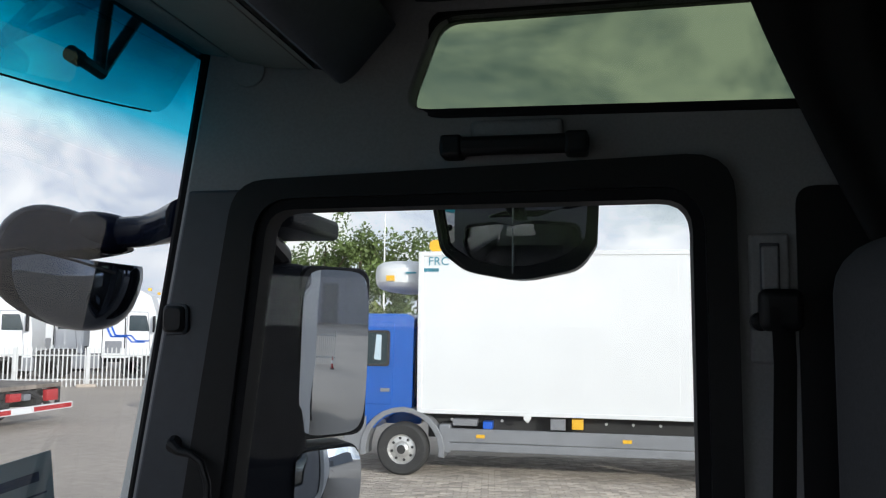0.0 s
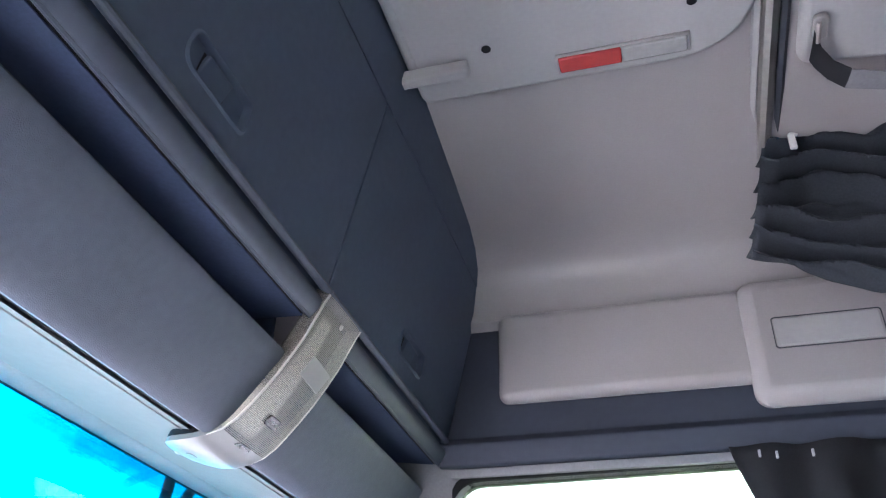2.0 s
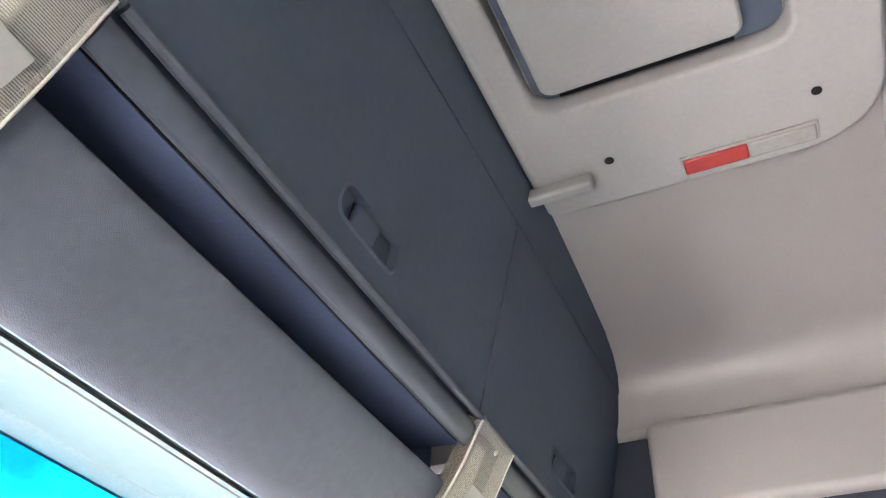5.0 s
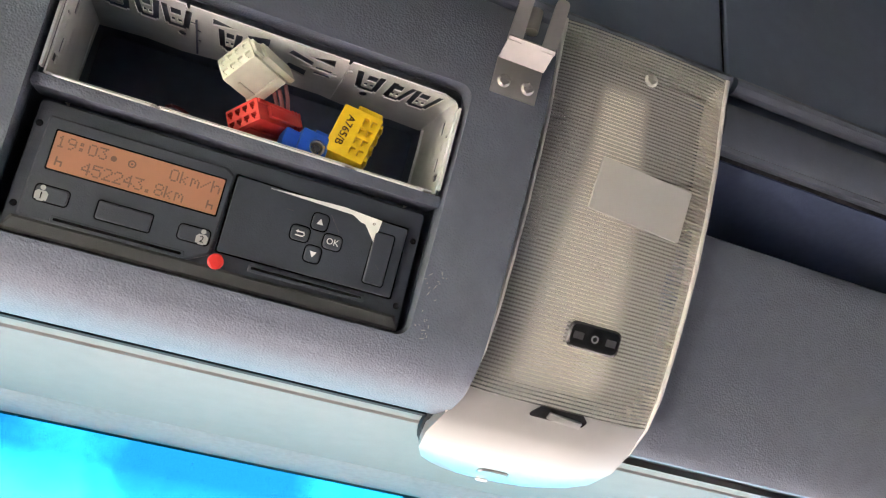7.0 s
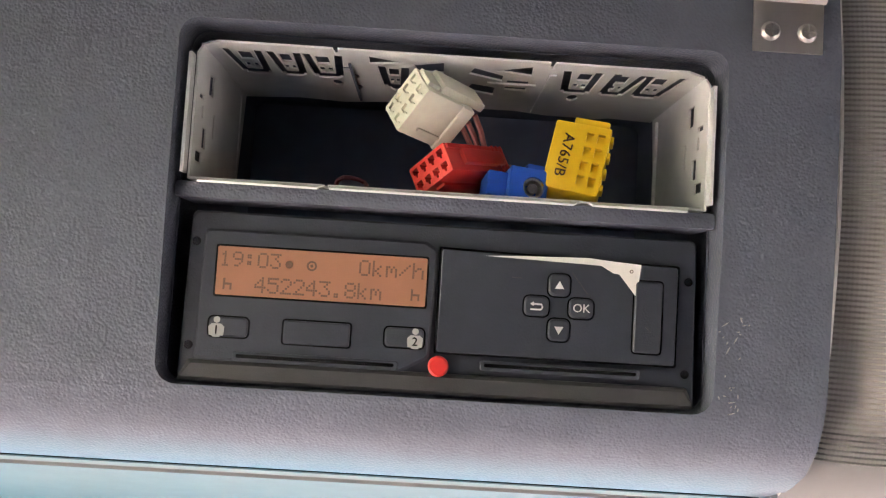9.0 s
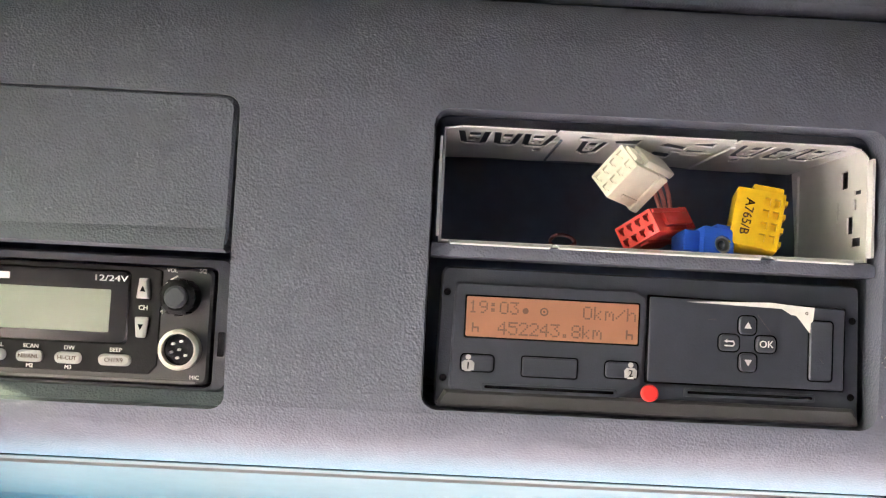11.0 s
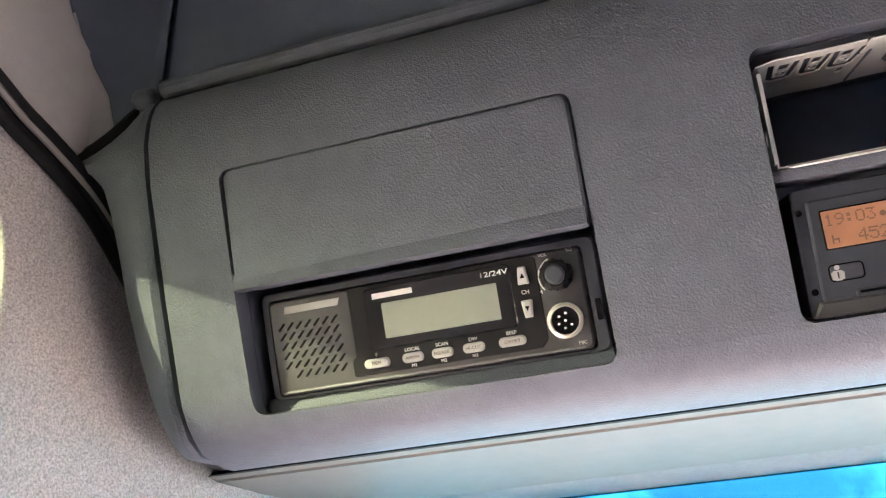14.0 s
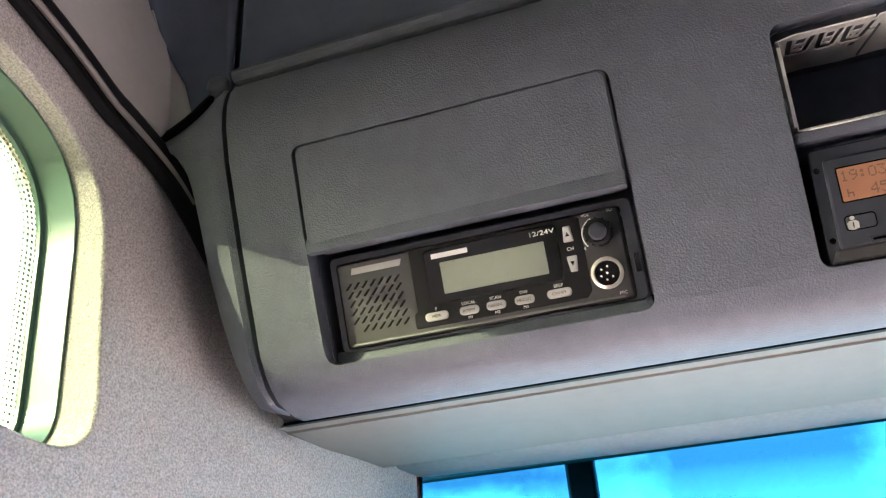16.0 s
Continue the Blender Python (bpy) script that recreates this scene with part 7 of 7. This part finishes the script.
for x0, x1, z0, z1, mm in ((-0.62, -0.44, 0.84, 1.0, M_YELLOWP), (-0.96, -0.72, 0.82, 1.0, M_GREY), (-2.05, -1.90, 0.80, 0.92, M_BLUE), (-2.55, -2.15, 0.84, 0.95, M_GREY)):
    under(bevel_mod(part("fitting", box((x0, BY + 0.04, z0), (x1, BY + 0.24, z1)), mm), 0.01, 2), bt)
under(part("gas_cap", slab(circle(0.06, 14), 0, 0.03, Matrix.Translation((-1.32, BY, 1.01)) @ TO_ROOM_R), M_BOXW), bt)
under(part("rear_tank", box((-3.22, BY + 0.3, 1.0), (-3.16, 15.0, 2.6)), M_TYRE), bt)
for z in (1.5, 1.62, 1.76, 1.95):
    under(part("hose", tube([(-3.24, BY + 0.3, z + 0.3), (-3.20, BY + 0.12, z), (-3.24, BY + 0.25, z - 0.25)], 0.018, 6), M_TYRE), bt)

# palisade fence
M_FENCE = mat("fence_paint", (0.58, 0.58, 0.56), 0.5, grain=0.04, scale=3)
fence = tagged(empty("palisade_fence", (-19.4, 27.3, 0)), "white painted steel palisade fence round the yard", "fence")
pale_bm = slab([(-0.024, 0.0), (0.024, 0.0), (0.024, 1.40), (0.0, 1.47), (-0.024, 1.40)], -0.006, 0.006, pose(0, 0, 0.02, 90, 0, 0))
pale0 = part("pale", pale_bm, M_FENCE)
post_bm = box((-0.05, -0.05, 0), (0.05, 0.05, 1.5), 0.01)
post0 = part("post", post_bm, M_FENCE)
A, B = Vector((-26.5, 24.2, 0)), Vector((-12.2, 30.9, 0))
along = (B - A).normalized()
ang = math.degrees(math.atan2(along.y, along.x))
L_ = (B - A).length
kmax = int(L_ / 0.155)
for k in range(kmax):
    o = pale0 if k == 0 else bpy.data.objects.new("pale", pale0.data)
    if k:
        scene.collection.objects.link(o)
    o.matrix_world = pose(*(A + along * 0.155 * k), 0, 0, ang)
    under(o, fence)
for k in range(7):
    o = post0 if k == 0 else bpy.data.objects.new("post", post0.data)
    if k:
        scene.collection.objects.link(o)
    o.matrix_world = pose(*(A + along * (0.5 + 2.5 * k)), 0, 0, ang)
    under(o, fence)
for z in (0.28, 1.18):
    under(part("rail", tube([A + Vector((0, 0.03, z)), B + Vector((0, 0.03, z))], 0.025, 6), M_FENCE), fence)
for k in range(7):
    tagged(part("concrete_foot", box((-0.35, -0.2, 0), (0.35, 0.2, 0.12), 0.03, m=pose(*(A + along * (0.5 + 2.5 * k)), 0, 0, ang)), M_GROUND), "concrete foot of the fence post", "fence foot", group="fence feet")


# parked tractor units behind the fence
def tractor(x, y, rot, stripe):
    t = tagged(empty("tractor_unit", (0, 0, 0)), "white parked tractor unit behind the fence" + (" with a blue stripe" if stripe else ""), "tractor unit", group="parked tractor units")
    pr = round_poly([(0.0, 0.9), (0.0, 2.0), (0.12, 2.9), (0.35, 3.55), (0.9, 3.85), (2.2, 3.85), (2.25, 0.9)], [0.05, 0.05, 0.1, 0.15, 0.2, 0.08, 0.05])
    under(bevel_mod(part("cab", sweep_y(pr, -1.2, 1.2), M_WHITE), 0.05, 3), t)
    for sd in (-1, 1):
        def flat(pts, r, d0, d1):
            return sweep_y(round_poly(pts, r), sd * d0, sd * d1)
        under(part("door", flat([(0.30, 1.05), (1.25, 1.05), (1.25, 2.85), (0.45, 2.85)], 0.06, 1.19, 1.215), M_WHITE), t)
        under(part("door_gap", flat([(0.27, 1.02), (1.28, 1.02), (1.28, 2.88), (0.43, 2.88)], 0.06, 1.18, 1.206), M_GREY), t)
        under(part("side_window", flat([(0.34, 2.05), (1.18, 2.05), (1.18, 2.72), (0.50, 2.72)], 0.06, 1.205, 1.225), M_CARGLASS), t)
        under(part("grab_rail", box((1.31, sd * 1.20 - 0.02, 1.3), (1.36, sd * 1.20 + 0.02, 2.6)), M_TYRE), t)
        under(part("locker_hatch", flat([(1.45, 1.10), (2.12, 1.10), (2.12, 1.62), (1.45, 1.62)], 0.04, 1.19, 1.212), M_GREY), t)
        under(part("side_step", box((0.30, min(sd * 0.9, sd * 1.22), 0.45), (0.62, max(sd * 0.9, sd * 1.22), 1.0), 0.03), M_TYRE), t)
        under(part("mirror", box((0.10, min(sd * 1.55, sd * 1.3), 2.0), (0.20, max(sd * 1.55, sd * 1.3), 2.7), 0.03), M_BLACK), t)
        under(part("tank", box((2.3, min(sd * 1.15, sd * 0.5), 0.45), (3.4, max(sd * 1.15, sd * 0.5), 1.0), 0.08), M_GREY), t)
        under(part("fender", flat([(3.6, 1.0), (4.9, 1.0), (4.75, 1.22), (3.75, 1.22)], 0.08, 0.6, 1.2), M_TYRE), t)
        under(part("side_deflector", box((2.26, min(sd * 1.18, sd * 1.14), 1.1), (2.75, max(sd * 1.18, sd * 1.14), 3.6), 0.01), M_WHITE), t)
        if stripe:
            for p, q in (((2.15, 2.85), (1.70, 1.85)), ((1.70, 1.85), (1.05, 1.85)), ((1.05, 1.85), (0.85, 1.62)), ((0.85, 1.62), (0.35, 1.62))):
                for off in (0, 0.17):
                    under(part("stripe", tube([(p[0] + off, sd * 1.216, p[1] - off * 0.3), (q[0] + off, sd * 1.216, q[1] - off * 0.3)], 0.055, 4, flat=0.25), M_BLUE), t)
    under(part("roof_lamp", box((0.55, -0.9, 3.85), (0.70, -0.7, 3.98), 0.02), M_YELLOWP), t)
    under(part("bumper", box((-0.12, -1.2, 0.35), (0.5, 1.2, 0.95), 0.06), M_GREY), t)
    under(part("chassis", box((1.6, -0.5, 0.7), (5.4, 0.5, 1.0)), M_TYRE), t)
    under(part("exhaust_stack", box((2.3, -0.9, 1.0), (2.6, 0.9, 2.3), 0.05), M_TYRE), t)
    wheel(t, 0.95, -1.2, 0.52, 0.52, 2.4)
    wheel(t, 4.25, -1.2, 0.52, 0.52, 2.4)
    under(part("tail_light", box((5.3, -1.0, 0.75), (5.42, -0.7, 0.87), 0.01), M_RED), t)
    t.matrix_world = pose(x, y, 0, 0, 0, rot)
    return t


for x, y, striped in ((-19.6, 33.2, True), (-25.6, 36.6, False), (-22.3, 38.5, False), (-29.3, 36.0, False), (-24.2, 31.2, False)):
    tractor(x, y, 205, striped)

# low trailer parked with its tail to the cab
tr_ = tagged(empty("flatbed_trailer", (-13.5, 16.5, 0)), "low grey steel trailer with red lamps and a striped bar", "trailer")
rot = pose(-12.75, 16.55, 0, 0, 0, -2)
M_RUSTY = mat("worn_steel", (0.20, 0.17, 0.14), 0.7, grain=0.25, scale=8, stain=0.3, sscale=2)
for lo, hi, mm, nm in (((-4.0, -1.2, 0.90), (-0.35, 1.2, 1.00), M_RUSTY, "bed"), ((-3.5, -0.6, 0.45), (-0.4, -0.42, 0.90), M_TYRE, "beam"), ((-3.5, 0.42, 0.45), (-0.4, 0.6, 0.90), M_TYRE, "beam"), ((-0.55, -1.15, 0.72), (-0.40, 1.15, 0.86), M_TYRE, "cross_beam"),
                       ((-0.14, -1.25, 0.40), (-0.06, 1.25, 0.55), M_BOXW, "bumper_bar"), ((-0.40, -0.55, 0.66), (-0.28, -0.20, 0.84), M_REDLENS, "tail_lamp"), ((-0.40, 0.62, 0.60), (-0.28, 1.00, 0.86), M_REDLENS, "tail_lamp"), ((-0.9, 1.14, 0.84), (-0.45, 1.26, 0.96), M_REDLENS, "side_lamp"),
                       ((-0.40, -0.10, 0.66), (-0.30, 0.12, 0.80), M_GREY, "plate"), ((-0.38, -1.1, 0.48), (-0.30, -1.0, 0.90), M_TYRE, "bracket"), ((-0.38, 1.0, 0.48), (-0.30, 1.1, 0.90), M_TYRE, "bracket")):
    under(part(nm, box(lo, hi, 0.012, m=rot), mm), tr_)
for y0, y1 in ((-1.22, -0.75), (-0.05, 1.20)):
    under(part("red_stripe", box((-0.062, y0, 0.425), (-0.052, y1, 0.525), m=rot), M_REDLENS), tr_)
for y0, y1 in ((-0.9, 0.2), (0.9, 0.1)):
    under(part("brace", tube([rot @ Vector((-0.45, y0, 0.50)), rot @ Vector((-0.42, y1, 0.86))], 0.06, 6), M_TYRE), tr_)
for s_ in (-1.1, 0.75):
    for k in range(2):
        w_ = slab(circle(0.40, 24), -0.16, 0.16, rot @ pose(-2.1 - 0.95 * k, s_ + 0.18, 0.40, 90, 0, 0), chamfer=0.03)
        under(part("wheel", w_, M_TYRE), tr_)

# trees
M_LEAF = mat("leaves", (0.10, 0.14, 0.036), 0.7, grain=0.35, scale=1.2, stain=0.25, sscale=0.4)
M_LEAF2 = mat("pale_leaves", (0.16, 0.19, 0.05), 0.7, grain=0.3, scale=1.5)
M_BARK = mat("bark", (0.10, 0.075, 0.05), 0.9, bump=0.5, bscale=20)


def tree(x, y, h, spread, seed, leaf):
    rg = random.Random(seed)
    t = tagged(empty("tree", (x, y, 0)), "leafy green broadleaf tree beyond the yard", "tree", group="trees beyond the yard")
    bm = tube([(0, 0, 0), (0.05, 0.03, h * 0.3), (-0.05, 0.05, h * 0.6), (0.02, 0, h * 0.85)], [0.16, 0.12, 0.08, 0.03], 8)
    tips = []
    for k in range(11):
        a, z0 = rg.uniform(0, 6.28), h * rg.uniform(0.22, 0.7)
        r = spread * rg.uniform(0.5, 0.95) * (1 - 0.5 * abs(z0 / h - 0.45))
        tip = (r * math.cos(a), r * math.sin(a), z0 + h * rg.uniform(0.12, 0.28))
        tube([(0, 0, z0), (tip[0] * 0.5, tip[1] * 0.5, (z0 + tip[2]) / 2 + 0.1), tip], [0.06, 0.04, 0.015], 6, bm=bm)
        tips.append(tip)
    part("trunk", bm, M_BARK, t)
    tips += [(0, 0, h * 0.9), (0, 0, h * 0.75), (0.3, 0.1, h * 0.6)]
    vs, fs = [], []
    for tip in tips:
        for c in range(7):
            ctr = Vector(tip) + Vector([rg.gauss(0, spread * 0.22) for _ in range(3)])
            rad = spread * rg.uniform(0.15, 0.30)
            for _ in range(74):
                p = ctr + Vector([rg.gauss(0, 1) for _ in range(3)]).normalized() * rad * rg.uniform(0.55, 1.0)
                n = Vector([rg.gauss(0, 1) for _ in range(3)]).normalized()
                u = n.orthogonal().normalized() * rg.uniform(0.045, 0.085)
                v = n.cross(u) * 0.7
                k = len(vs)
                vs += [p - u, p + v, p + u, p - v]
                fs.append((k, k + 1, k + 2, k + 3))
    me = bpy.data.meshes.new("crown")
    me.from_pydata([tuple(v) for v in vs], [], fs)
    me.materials.append(leaf)
    o = new("crown", me)
    o.parent = t
    return t


for k, (x, y, h, s) in enumerate(((-11.2, 31.0, 6.5, 2.0), (-9.4, 30.0, 6.2, 1.8), (-13.4, 33.0, 6.0, 1.9), (-7.4, 31.5, 6.3, 1.7), (-9.9, 27.5, 3.4, 1.2), (-8.3, 28.0, 3.2, 1.1), (-5.9, 33.0, 5.6, 1.7), (-15.8, 34.0, 5.5, 2.0))):
    tree(x, y, h, s, 20 + k, M_LEAF2 if k in (5,) else M_LEAF)
pole = tagged(part("mast", tube([(-8.3, 29.5, 0), (-8.3, 29.5, 4.0), (-8.3, 29.5, 6.6)], [0.05, 0.035, 0.02], 8), M_WHITE), "thin pale mast beyond the trees", "mast")

# behind the camera's truck, seen in the mirrors
M_CLAD = mat("metal_cladding", (0.34, 0.36, 0.40), 0.5, grain=0.05, scale=2, stain=0.08, sscale=0.3)
bd = tagged(empty("warehouse", (70, 6, 0)), "grey metal clad warehouse with a pale door", "warehouse")
wl = bmesh.new()
box((70, -30, 0), (84, 42, 8.0), bm=wl)
under(part("wall", wl, M_CLAD), bd)
for k in range(40):
    under(part("rib", box((69.93, -14 + 1.1 * k, 0.1), (70.0, -13.85 + 1.1 * k, 7.9)), M_CLAD), bd)
under(part("door", box((69.86, 1.5, 0), (69.95, 6.5, 5.0)), M_GREY), bd)
under(part("roof", box((69.6, -30.4, 8.0), (84.4, 42.4, 8.4)), M_GREY), bd)
gate = tagged(empty("fence_panel", (22, 0.5, 0)), "white loose palisade panel standing in the yard", "fence panel")
for k in range(16):
    o = bpy.data.objects.new("pale", pale0.data)
    scene.collection.objects.link(o)
    o.matrix_world = pose(22.0, 0.4 + 0.19 * k, 0, 0, 0, 90)
    under(o, gate)
for z in (0.3, 1.2):
    under(part("rail", tube([(22.02, 0.3, z), (22.02, 3.35, z)], 0.03, 6), M_FENCE), gate)
cone = tagged(empty("traffic_cone", (20.5, 3.0, 0)), "orange traffic cone with a white band", "cone")
under(part("body", tube([(20.5, 3.0, 0.03), (20.5, 3.0, 0.5)], [0.13, 0.03], 16), M_REDLENS), cone)
under(part("base", box((20.32, 2.82, 0), (20.68, 3.18, 0.04), 0.01), M_TYRE), cone)
under(part("band", tube([(20.5, 3.0, 0.22), (20.5, 3.0, 0.34)], [0.094, 0.070], 16), M_PRINT), cone)
# only the flank is mirrored; the unseen length is added to shade the yard
body_ = tagged(empty("cargo_body", (7.6, 0.45, 0.0)), "white box body of the camera's own truck, its flank seen in the mirrors, its length added for shadow", "truck body")
under(bevel_mod(part("box", box((1.72, -0.74, 0.95), (13.4, 1.60, 3.60)), M_BOXW), 0.02, 2), body_)
for k in range(12):
    under(bevel_mod(part("side_panel", box((1.80 + 0.92 * k, 1.598, 1.02), (2.70 + 0.92 * k, 1.612, 3.52)), M_BOXW), 0.004, 2), body_)
under(part("chassis", box((1.52, -0.4, 0.55), (13.2, 1.25, 0.95)), M_TYRE), body_)
for x in (3.0, 10.2, 11.5):
    wheel(body_, x, -0.70, 0.50, 0.50, 2.25)
